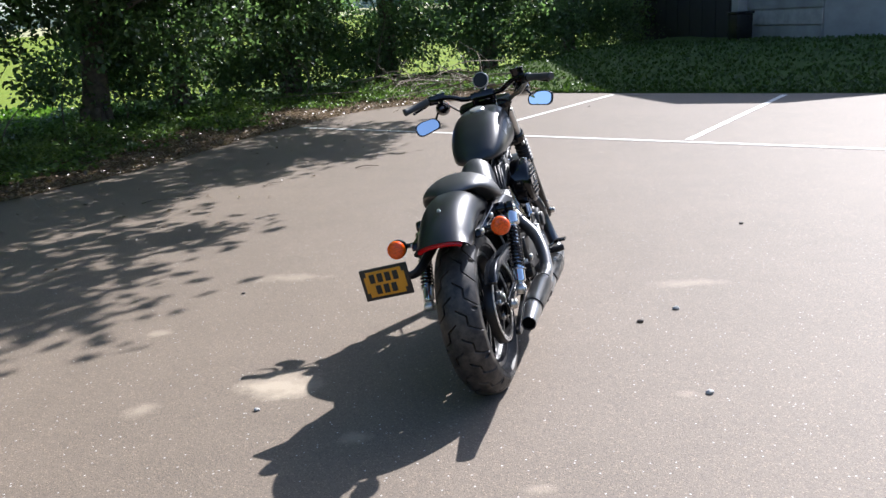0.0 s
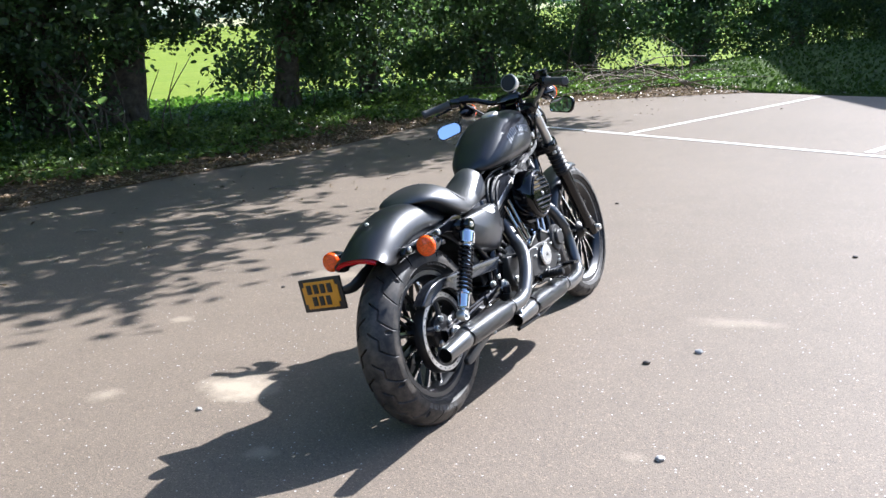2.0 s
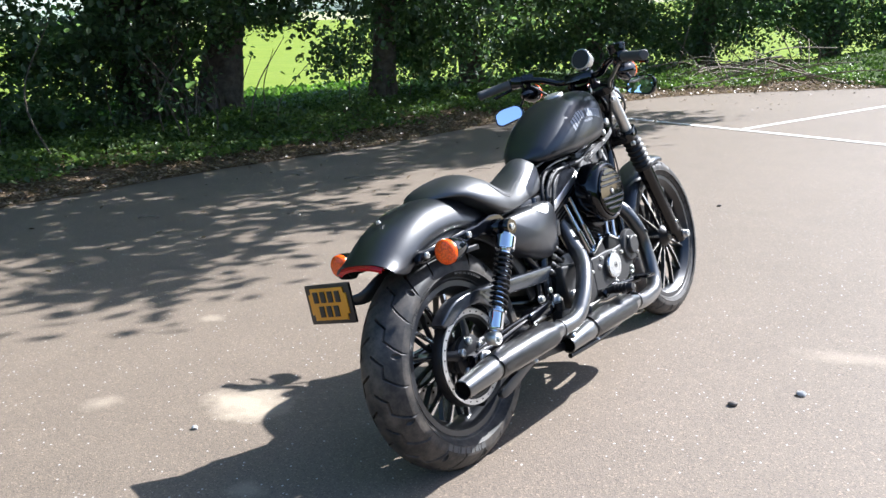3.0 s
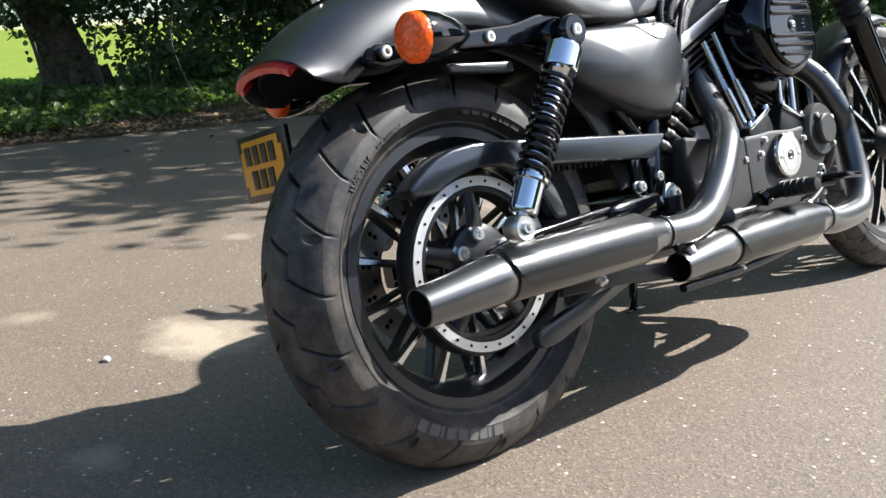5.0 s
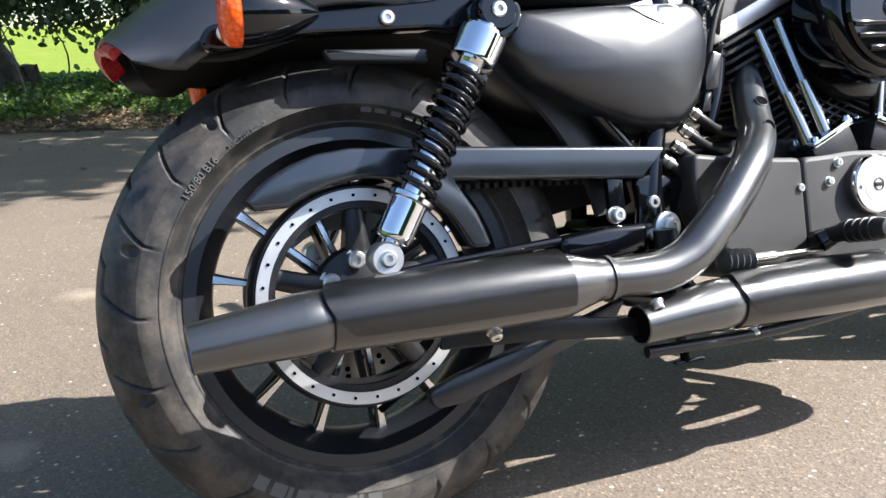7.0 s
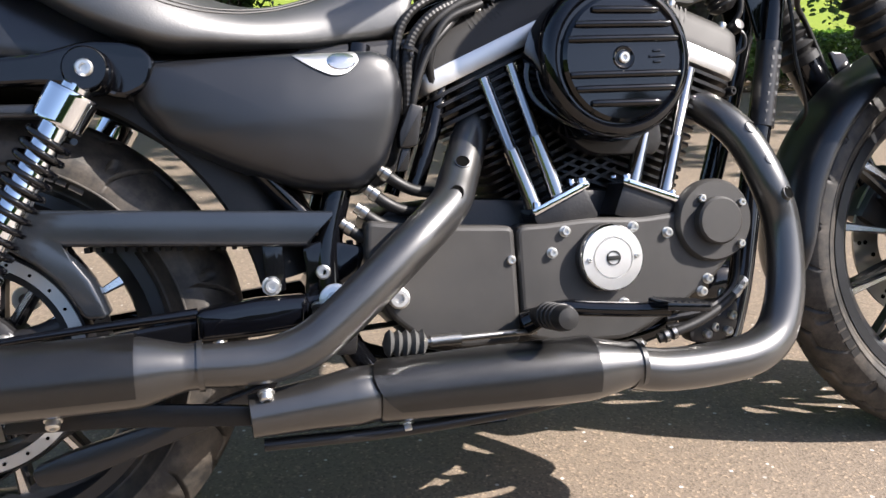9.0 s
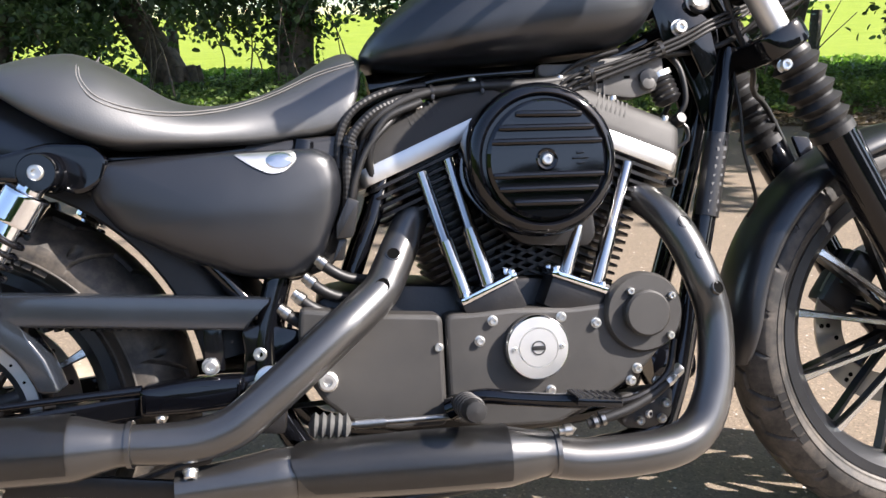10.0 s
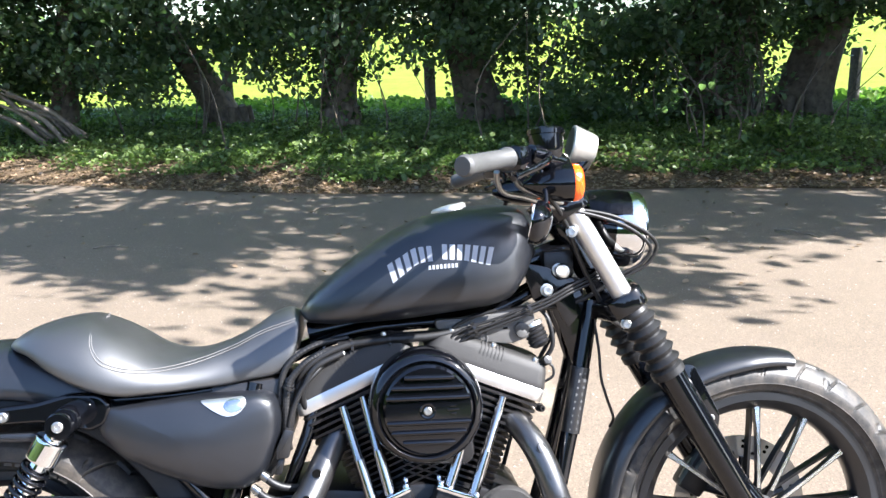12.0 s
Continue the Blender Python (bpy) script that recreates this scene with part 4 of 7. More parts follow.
add("brake_disc", lambda bm: disc(bm, FX, FZ, 0.062, 0.145, 0.095, 15, (0.108, 0.121, 0.133)), [steel_dull, hollow], front, "dull drilled steel brake disc")
add("disc_carrier", lambda bm: [sweep(bm, [(FX + 0.03 * math.cos(a), 0.058, FZ + 0.03 * math.sin(a)), (FX + 0.10 * math.cos(a + 0.2), 0.060, FZ + 0.10 * math.sin(a + 0.2))], 0.009, 8, 2) for a in (k * 1.2566 for k in range(5))], cast_black, front)
add("brake_disc", lambda bm: disc(bm, RX, RZ, 0.066, 0.135, 0.09, 14, (0.102, 0.113, 0.124)), [steel_dull, hollow], rear, "dull drilled steel brake disc")
# belt pulley, a little behind and above the middle of the tyre as it settles
PX, PZ = -0.006, 0.317
add("pulley", lambda bm: ring(bm, [(0.112, 0.0), (0.139, 0.0), (0.143, 0.012), (0.143, 0.03), (0.108, 0.03)], (PX, -0.098, PZ), LEFT, 96), cast_black, rear)
add("pulley_hub", lambda bm: lathe(bm, [(0.0, 0.012), (0.050, 0.012), (0.062, 0.006), (0.066, -0.004), (0.050, -0.03), (0.0, -0.03)], (PX, -0.088, PZ), RIGHT, 32), cast_black, rear)
for k in range(5):
    a = 0.3 + k * 1.2566
    add("pulley_spoke", lambda bm: sweep(bm, [(PX + 0.04 * math.cos(a), -0.088, PZ + 0.04 * math.sin(a)), (PX + 0.08 * math.cos(a), -0.092, PZ + 0.08 * math.sin(a)), (PX + 0.118 * math.cos(a), -0.088, PZ + 0.118 * math.sin(a))], [0.020, 0.014, 0.013], 10, 3, flat=0.45), cast_black, rear)
# Black studs on the ring paint the dark of its holes.
add("pulley_ring", lambda bm: (ring(bm, [(0.121, -0.0015), (0.136, -0.0015), (0.136, 0.0015), (0.121, 0.0015)], (PX, -0.1005, PZ), LEFT, 96),
                               [lathe(bm, [(0, -0.003), (0.0022, -0.003), (0.0022, 0.003), (0, 0.003)], (PX + 0.128 * math.cos(a), -0.1005, PZ + 0.128 * math.sin(a)), LEFT, 8, 1) for a in (k * 0.2244 for k in range(28))]), [brushed, hollow], rear, "bright pulley ring with small holes")
for a in (1.68, 2.62, 3.9, 5.1, 0.45):
    add("pulley_bolt", lambda bm: bolt(bm, (PX + 0.047 * math.cos(a), -0.100, PZ + 0.047 * math.sin(a)), RIGHT, 0.0115, 0.008), zinc, rear)


def sidewall_text(text, size, cx, cz, r, start, y, parent, name):
    cu = bpy.data.curves.new(name, "FONT")
    cu.body, cu.size, cu.extrude = text, size, 0.0008
    tmp = new(name, cu)
    me = bpy.data.meshes.new_from_object(tmp.evaluated_get(bpy.context.evaluated_depsgraph_get()))
    bpy.data.objects.remove(tmp)
    for v in me.vertices:
        a = radians(start) - v.co.x / r
        rr = r + v.co.y
        v.co = (cx + math.cos(a) * rr * 1, y - v.co.z, cz + math.sin(a) * rr)
    me.materials.append(tyre_print)
    ob = new(name, me)
    ob.parent = parent
    return ob


sidewall_text("150/80 B16", 0.0135, RX, RZ, 0.249, 144, -0.0790, rear, "size_lettering")
sidewall_text("M/C 71H REINF", 0.0085, RX, RZ, 0.250, 125.5, -0.0788, rear, "rating_lettering")


def side_bars(cx, cz, r, start, y, widths, h, m, parent):
    """A row of plain raised bars round a sidewall."""
    s = 0.0
    for w in widths:
        rows = []
        for k in range(5):
            a = radians(start) - (s + w * k / 4) / r
            rows.append([Vector((cx + math.cos(a) * q, yy, cz + math.sin(a) * q)) for q, yy in ((r, y + 0.001), (r + h, y + 0.001), (r + h, y - 0.0008), (r, y - 0.0008))])
        bm = B()
        skin(bm, rows)
        part("maker_bar", bm, m, parent)
        s += w * 1.35


side_bars(RX, RZ, 0.250, 268, -0.0775, (0.018, 0.006, 0.014, 0.014, 0.017, 0.016, 0.006, 0.018, 0.016), 0.019, tyre_print, rear)
side_bars(RX, RZ, 0.240, 84, -0.0735, (0.014, 0.016, 0.014, 0.012, 0.008, 0.012, 0.018), 0.013, rubber, rear)
side_bars(FX, FZ, 0.283, 215, -0.0520, (0.012, 0.014, 0.012, 0.012, 0.008, 0.012), 0.014, soft_rubber, front)
add("axle", lambda bm: (sweep(bm, [(FX, -0.135, FZ), (FX, 0.135, FZ)], 0.011, 12, 1), bolt(bm, (FX, -0.137, FZ), RIGHT, 0.015, 0.010)), zinc, front, "zinc front axle and nut")
add("axle", lambda bm: (sweep(bm, [(RX, -0.15, RZ), (RX, 0.15, RZ)], 0.011, 12, 1), bolt(bm, (RX, -0.147, RZ), RIGHT, 0.017, 0.010)), zinc, rear, "zinc rear axle and nut")


# ---- frame and swingarm ----
def frame_tubes(bm):
    for s in (1, -1):
        sweep(bm, [(1.17, 0.03 * s, 0.80), (1.13, 0.045 * s, 0.62), (1.085, 0.06 * s, 0.45), (1.03, 0.085 * s, 0.27), (0.97, 0.10 * s, 0.215), (0.75, 0.11 * s, 0.205), (0.52, 0.11 * s, 0.225), (0.45, 0.11 * s, 0.29), (0.43, 0.105 * s, 0.40), (0.47, 0.09 * s, 0.55), (0.50, 0.07 * s, 0.68)], 0.0182, 14, 5)
        sweep(bm, [(1.12, 0.03 * s, 0.86), (0.95, 0.035 * s, 0.785), (0.70, 0.04 * s, 0.765), (0.55, 0.05 * s, 0.715), (0.42, 0.07 * s, 0.672), (0.2, 0.090 * s, 0.665)], 0.012, 12, 5)
        sweep(bm, [(0.44, 0.10 * s, 0.42), (0.34, 0.10 * s, 0.54), (0.22, 0.10 * s, 0.65)], 0.013, 10, 5)
    sweep(bm, [(1.16, 0, 0.92), (1.02, 0, 0.87), (0.85, 0, 0.81), (0.6, 0, 0.76)], 0.024, 14, 5)
    lathe(bm, [(0.0, -0.11), (0.027, -0.11), (0.030, -0.09), (0.026, -0.06), (0.026, 0.06), (0.030, 0.09), (0.027, 0.1), (0.0, 0.1)], (1.165, 0, 0.875), (-0.485, 0, 0.875), 24)


add("frame", frame_tubes, frame_black, bike, "gloss black tubular steel frame")
grey_print = surface("dull grey print", (0.085, 0.085, 0.085), 0.5)
neck = add("frame_label", lambda bm: sweep(bm, [(1.141, -0.043, 0.668), (1.129, -0.0475, 0.615), (1.1115, -0.0535, 0.540)], 0.0192, 24, 5), plastic, bike, "narrow black frame label with pale print", 60)
for k in range(9):
    z = 0.657 - k * 0.0135
    x = 1.139 - k * 0.0033
    for o, w in ((-0.004, 0.0045), (0.007, 0.0075 if k % 3 else 0.003)):
        add("label_bar", lambda bm: block(bm, (x + o, -0.0640 - k * 0.0010 + abs(o) * 0.3, z), (w * 0.8, 0.0012, 0.006 if k % 2 else 0.004), None, 0), grey_print, neck)
add("neck_plate", lambda bm: [prism(bm, rounded([(1.045, 0.845), (1.150, 0.850), (1.160, 0.760), (1.145, 0.690), (1.128, 0.665), (1.108, 0.735), (1.085, 0.790)], 0.012), s * 0.030, s * 0.038, 0.003) for s in (-1, 1)], frame_black, bike, "gloss black frame neck gusset plate")


def swingarm(bm):
    for s in (1, -1):
        pts = [(0.45, 0.105 * s, 0.346), (0.40, 0.112 * s, 0.341), (0.26, 0.115 * s, 0.331), (0.08, 0.118 * s, 0.316), (-0.04, 0.118 * s, 0.308)]
        rings = []
        for (x, y, z), hh in zip(pts, (0.017, 0.018, 0.016, 0.015, 0.022)):
            rings.append([Vector((x, y + dy * 0.014, z + dz * hh)) for dy, dz in ((-1, -0.7), (-0.7, -1), (0.7, -1), (1, -0.7), (1, 0.7), (0.7, 1), (-0.7, 1), (-1, 0.7))])
        skin(bm, rings)
    sweep(bm, [(0.43, -0.11, 0.35), (0.43, 0.11, 0.35)], 0.026, 16, 1)


arm = add("swingarm", swingarm, frame_black, bike, "gloss black swingarm")
add("arm_casting", lambda bm: prism(bm, rounded([(0.262, 0.3575), (0.338, 0.3640), (0.402, 0.3625), (0.398, 0.3200), (0.335, 0.3165), (0.260, 0.3160)], 0.010), -0.138, -0.092, 0.010, 4), gloss, arm, "gloss black box section of the swingarm", 30)
add("arm_rail", lambda bm: sweep(bm, [(0.265, -0.124, 0.353), (0.16, -0.126, 0.349), (0.04, -0.128, 0.343), (-0.02, -0.128, 0.335)], [0.007, 0.0055, 0.005, 0.005], 12, 5), gloss, arm)
for x, z in ((0.288, 0.3135), (0.412, 0.343)):
    add("arm_bolt", lambda bm: bolt(bm, (x, -0.128, z), (0, -0.8, -0.5), 0.007, 0.006), zinc, arm)
add("pivot_bolt", lambda bm: (lathe(bm, [(0, 0), (0.021, 0), (0.021, 0.006), (0.016, 0.009), (0, 0.009)], (0.4347, -0.128, 0.3528), RIGHT, 24), bolt(bm, (0.4347, -0.139, 0.3528), RIGHT, 0.0125, 0.008)), zinc, arm)
guard_line = [(-0.141, 0.4498), (-0.1263, 0.4632), (-0.1066, 0.4768), (-0.0819, 0.4888), (-0.0538, 0.4974), (-0.0119, 0.5014), (0.0448, 0.4985), (0.4405, 0.4662), (0.405, 0.4235), (0.118, 0.4490), (0.1315, 0.4325), (0.1475, 0.4062), (0.1565, 0.3825), (0.1622, 0.3640),
              (0.157, 0.3585), (0.140, 0.3590), (0.1326, 0.3635), (0.1222, 0.3850), (0.1090, 0.4070), (0.0860, 0.4300), (0.0620, 0.4475), (0.0370, 0.4590), (0.0050, 0.4632), (-0.0164, 0.4622), (-0.0412, 0.4576), (-0.0600, 0.4520), (-0.0730, 0.4470), (-0.0925, 0.4375), (-0.1325, 0.4375)]
add("belt_guard", lambda bm: prism(bm, guard_line, -0.132, -0.086, 0.006, 4), guard_plastic, bike, "satin black upper belt guard", 30)
add("belt", lambda bm: ([sweep(bm, [(0.0, -0.084, RZ + s * 0.146), (0.25, -0.084, 0.36 + s * 0.075 + (0.03 if s > 0 else 0)), (0.58, -0.084, 0.365 + s * 0.055)], 0.004, 4, 4, flat=3.5) for s in (1, -1)],
                        [block(bm, (0.14 + k * 0.0135, -0.084, 0.441 - k * 0.00083), (0.0065, 0.025, 0.007), None, 0) for k in range(26)]), soft_rubber, bike, "toothed rubber drive belt")
add("debris_deflector", lambda bm: prism(bm, rounded([(0.055, 0.185), (0.062, 0.162), (0.10, 0.163), (0.30, 0.218), (0.34, 0.235), (0.36, 0.262), (0.26, 0.235), (0.10, 0.200)], 0.012), -0.125, -0.105, 0.003), denim, bike, "satin black lower belt deflector")
add("belt_stay", lambda bm: (block(bm, (0.362, -0.118, 0.405), (0.026, 0.012, 0.07), None, 0.004)), frame_black, bike, "black stay of the belt guard")
add("stay_bolt", lambda bm: bolt(bm, (0.357, -0.128, 0.378), RIGHT, 0.010, 0.008), zinc)


# ---- shocks ----
def shock(y):
    top, low = Vector((0.175, y, 0.646)), Vector((0.0, y, 0.3655))
    d = (low - top).normalized()
    L = (low - top).length
    s = d.cross(LEFT).normalized()
    body = add("shock_absorber", lambda bm: (lathe(bm, [(0.0, 0.02), (0.0165, 0.02), (0.0165, L * 0.45), (0.0182, L * 0.46), (0.0182, L * 0.70), (0.0, L * 0.70)], top, d, 20)), chrome, bike, "shock absorber with black spring and chrome ends")
    add("upper_cap", lambda bm: lathe(bm, [(0.0, 0.028), (0.0265, 0.028), (0.0284, 0.0292), (0.0290, 0.032), (0.0290, 0.0335), (0.0290, 0.0655), (0.0290, 0.067), (0.0284, 0.0692), (0.027, 0.070), (0.025, 0.070), (0.010, 0.070)], top, d, 28), chrome, body, "chrome upper shock cover")

    def coil(bm):
        pts = []
        n, turns = 270, 11.5
        for k in range(n + 1):
            f = k / n
            a = f * turns * 2 * math.pi
            h = 0.078 + f * (L * 0.752 - 0.078)
            pts.append(top + d * h + (s * math.cos(a) + LEFT * math.sin(a)) * 0.0240)
        sweep(bm, pts, 0.0040, 8, 1)
    add("spring", coil, gloss, body, "gloss black coil spring", 60)
    add("lower_body", lambda bm: lathe(bm, [(0.0, L * 0.60), (0.017, L * 0.60), (0.017, L * 0.755), (0.0265, L * 0.757), (0.0280, L * 0.760), (0.0280, L * 0.776), (0.0265, L * 0.780), (0.0225, L * 0.781), (0.0222, L * 0.787), (0.0222, L * 0.910), (0.0220, L * 0.915), (0.0205, L * 0.926), (0.018, L * 0.930), (0.010, L * 0.930), (0.010, L * 0.97), (0.0, L * 0.97)], top, d, 24), chrome, body, "chrome lower shock body")
    o = -1 if y < 0 else 1
    for e in (top, low):
        k = 1.25 if e is top else 1.0
        eye = add("eye", lambda bm: ring(bm, [(0.009, -0.016), (0.018 * k, -0.016), (0.020 * k, -0.012), (0.020 * k, 0.012), (0.018 * k, 0.016), (0.0145, 0.017), (0.0125, 0.013), (0.009, 0.013)], e, LEFT, 28), gloss if e is top else zinc, body, "gloss black upper eye" if e is top else "zinc lower eye")
        add("eye_bolt", lambda bm: bolt(bm, e + Vector((0, o * 0.013, 0)), (0, o, 0), 0.0100, 0.008), zinc, body)


shock(-0.184)
shock(0.184)


# ---- rear fender, struts, lights and plate ----
def arch(bm, cx, cz, radius, a0, a1, half, depth, n=28, thick=0.004, span=1.0):
    """A mudguard: an arch with a rounded crown and skirts that follow it."""
    rings = []
    for k in range(n + 1):
        f = k / n
        a = radians(a0 + (a1 - a0) * f)
        rr = radius(f) if callable(radius) else radius
        hw, dp = half(f) if callable(half) else half, depth(f) if callable(depth) else depth
        row = []
        for j in range(17):
            u = (j / 16 * 2 - 1) * span
            e = abs(u)
            y = hw * math.sin(e * math.pi / 2) ** 0.9 * (1 if u > 0 else -1)
            drop = dp * (1 - math.cos(e * math.pi / 2)) ** 1.15
            row.append((y, rr - drop))
        outer = [Vector((cx - math.cos(a) * r, y, cz + math.sin(a) * r)) for y, r in row]
        inner = [Vector((cx - math.cos(a) * (r - thick), y * (1 - thick / hw), cz + math.sin(a) * (r - thick))) for y, r in row]
        rings.append(outer + inner[::-1])
    skin(bm, rings)


fender = add("rear_fender", lambda bm: arch(bm, 0.02, 0.32, lambda f: 0.452 + 0.008 * math.sin(f * 3), 49.0, 128, lambda f: 0.104 + 0.002 * f, lambda f: 0.050 + 0.046 * math.sin(min(1, f / 0.085) * 1.57)), denim, bike, "satin black rear mudguard", 60)
add("inner_fender", lambda bm: arch(bm, 0.02, 0.32, 0.430, 52, 170, 0.094, lambda f: 0.045 + 0.052 * math.sin(min(1, f * 7) * 1.57), 48), soft_rubber, fender, "black plastic inner mudguard")
add("tail_light", lambda bm: arch(bm, 0.02, 0.32, 0.4490, 47.6, 50.6, 0.099, 0.056, 6, 0.010, 0.60), red_lens, fender, "red strip tail light under the fender lip")
add("fender_bolt", lambda bm: bolt(bm, (-0.155, 0.0, 0.752), (-0.4, 0, 0.9), 0.006, 0.004), zinc, fender)


def strut(s):
    out = rounded([(-0.175, 0.630), (-0.160, 0.655), (-0.05, 0.664), (0.113, 0.676), (0.17, 0.690), (0.225, 0.686), (0.246, 0.665), (0.236, 0.632), (0.205, 0.618), (0.165, 0.632), (0.12, 0.640), (-0.05, 0.638), (-0.150, 0.622)], 0.012)
    st = add("fender_strut", lambda bm: prism(bm, out, s * 0.108, s * 0.132, 0.006, 3), gloss, bike, "gloss black fender strut", 14)
    for x, z in ((-0.142, 0.643), (0.055, 0.655)):
        add("strut_bolt", lambda bm: bolt(bm, (x, s * 0.133, z), (0, s, 0), 0.0095, 0.006), zinc, st)
    add("shock_mount", lambda bm: lathe(bm, [(0.0, -0.01), (0.024, -0.01), (0.026, 0.0), (0.026, 0.03), (0.022, 0.036), (0.0, 0.036)], (0.175, s * 0.13, 0.648), (0, s, 0), 24), gloss, st)
    add("mount_ring", lambda bm: ring(bm, [(0.0165, 0.0), (0.0195, 0.0), (0.0195, 0.003), (0.0165, 0.004)], (0.175, s * 0.1655, 0.648), (0, s, 0), 32), gloss, st)
    add("mount_bolt", lambda bm: lathe(bm, [(0.0, 0.0), (0.0135, 0.0), (0.0135, 0.004), (0.0115, 0.0075), (0.0055, 0.0080), (0.0050, 0.004), (0.0, 0.004)], (0.175, s * 0.1655, 0.648), (0, s, 0), 28), brushed, st, "bright socket bolt")


strut(-1)
strut(1)
for s in (-1, 1):
    add("fender_rail", lambda bm: prism(bm, rounded([(-0.026, 0.6232), (0.110, 0.6195), (0.110, 0.6020), (-0.018, 0.6085)], 0.004), s * 0.100, s * 0.119, 0.004, 3), denim, bike, "satin black rail under the fender strut", 30)


def indicator(c, facing, stem, parent=bike):
    """A bullet indicator; facing is the way its lens looks."""
    c, d = Vector(c), Vector(facing).normalized()
    body = add("indicator", lambda bm: (lathe(bm, [(0.0, -0.078), (0.006, -0.077), (0.014, -0.066), (0.024, -0.046), (0.032, -0.020), (0.035, 0.0), (0.035, 0.010), (0.0, 0.010)], c, d, 28), sweep(bm, [c - d * 0.02, Vector(stem) * 0.5 + (c - d * 0.02) * 0.5, Vector(stem)], 0.009, 10, 3)), gloss, parent, "gloss black bullet indicator with amber lens")
    add("lens", lambda bm: lathe(bm, [(0.0, 0.008), (0.034, 0.008), (0.0345, 0.012), (0.0335, 0.022), (0.028, 0.028), (0.016, 0.031), (0.0, 0.032)], c, d, 28), amber, body, "amber ribbed indicator lens")
    return body


indicator((-0.125, -0.20, 0.647), (-1, 0, 0), (-0.10, -0.128, 0.640))
indicator((-0.125, 0.20, 0.640), (-1, 0, 0), (-0.10, 0.12, 0.638))


def plate():
    hold = add("plate_holder", lambda bm: (sweep(bm, [(0.02, 0.10, 0.60), (-0.07, 0.115, 0.575), (-0.12, 0.15, 0.54), (-0.145, 0.19, 0.535)], [0.024, 0.024, 0.022, 0.016], 10, 4, flat=0.45), block(bm, (-0.148, 0.27, 0.533), (0.010, 0.190, 0.122), None, 0.004)), plastic, bike, "black side-mounted plate holder on a bracket")
    add("number_plate", lambda bm: (block(bm, (-0.155, 0.27, 0.534), (0.004, 0.140, 0.098), None, 0.001), block(bm, (-0.155, 0.27, 0.534), (0.0036, 0.160, 0.062), None, 0.001)), plate_yellow, hold, "amber number plate")
    for z, ys in ((0.556, (0.318, 0.287, 0.256, 0.225)), (0.512, (0.302, 0.271, 0.240))):
        for y in ys:
            add("plate_bar", lambda bm: block(bm, (-0.1585, y, z), (0.002, 0.021, 0.034), None, 0.0006), plate_black, hold)


plate()


# ---- seat ----
def seat_rings():
    xs = [0.034, 0.045, 0.07, 0.10, 0.14, 0.185, 0.23, 0.27, 0.31, 0.35, 0.39, 0.44, 0.49, 0.535, 0.565, 0.580, 0.586]
    top = np.interp(xs, [0.034, 0.05, 0.07, 0.10, 0.14, 0.185, 0.215, 0.25, 0.28, 0.31, 0.346, 0.383, 0.443, 0.50, 0.54, 0.57, 0.586], [0.778, 0.790, 0.801, 0.812, 0.821, 0.824, 0.820, 0.805, 0.783, 0.764, 0.752, 0.750, 0.766, 0.793, 0.810, 0.818, 0.806])
    low = np.interp(xs, [0.034, 0.09, 0.148, 0.21, 0.266, 0.45, 0.534, 0.566, 0.586], [0.770, 0.762, 0.722, 0.686, 0.674, 0.678, 0.688, 0.702, 0.76])
    wid = np.interp(xs, [0.034, 0.05, 0.08, 0.14, 0.20, 0.25, 0.30, 0.35, 0.40, 0.45, 0.50, 0.54, 0.575, 0.586], [0.030, 0.070, 0.108, 0.141, 0.154, 0.152, 0.140, 0.124, 0.107, 0.093, 0.084, 0.080, 0.074, 0.06])
    rings = []
    for x, t, l, w in zip(xs, top, low, wid):
        r = []
        dish = 0.010 if 0.2 < x < 0.5 else 0.0
        wide = l + (t - l) * 0.13
        for k in range(28):
            a = 2 * math.pi * k / 28
            c, s = math.cos(a), math.sin(a)
            y = w * math.copysign(abs(c) ** 0.96, c)
            z = wide + (t - wide) * abs(s) ** 0.97 if s > 0 else wide - (wide - l) * abs(s) ** 0.5
            if s > 0:
                z -= dish * (1 - abs(c)) * s
            r.append(Vector((x, y, z)))
        rings.append(r)
    return rings


seat_r = seat_rings()


def seat_mesh(bm):
    # finer rings between those given
    fine = []
    cols = list(zip(*seat_r))
    lines = [smooth_line(c, 4) for c in cols]
    for k in range(len(lines[0])):
        fine.append([l[k] for l in lines])
    skin(bm, fine)


seat = add("seat", seat_mesh, vinyl, bike, "black stitched vinyl solo seat", 75)


SEAM = [(0.211, 0.818), (0.204, 0.800), (0.217, 0.762), (0.246, 0.735), (0.306, 0.720), (0.379, 0.725), (0.453, 0.746), (0.517, 0.774), (0.578, 0.792)]


def seat_side(x, z):
    """The half-width of the seat at a height."""
    k = min(range(len(seat_r)), key=lambda i: abs(seat_r[i][0].x - x))
    k = max(0, min(len(seat_r) - 2, k if seat_r[k][0].x <= x else k - 1))
    f = (x - seat_r[k][0].x) / (seat_r[k + 1][0].x - seat_r[k][0].x)
    row = [seat_r[k][j].lerp(seat_r[k + 1][j], f) for j in range(8)]
    return float(np.interp(z, [p.z for p in row], [p.y for p in row]))


def seat_seam(bm, up):
    for s in (1, -1):
        pts = [Vector((x + up * 0.3, 0, z + up)) for x, z in SEAM]
        fine = smooth_line(pts, 5)
        sweep(bm, [Vector((p.x, s * (seat_side(p.x, p.z) + 0.0012), p.z)) for p in fine], 0.0009, 6, 1)


seat_tree = BVHTree.FromPolygons([v.co.copy() for v in seat.data.vertices], [tuple(p.vertices) for p in seat.data.polygons])


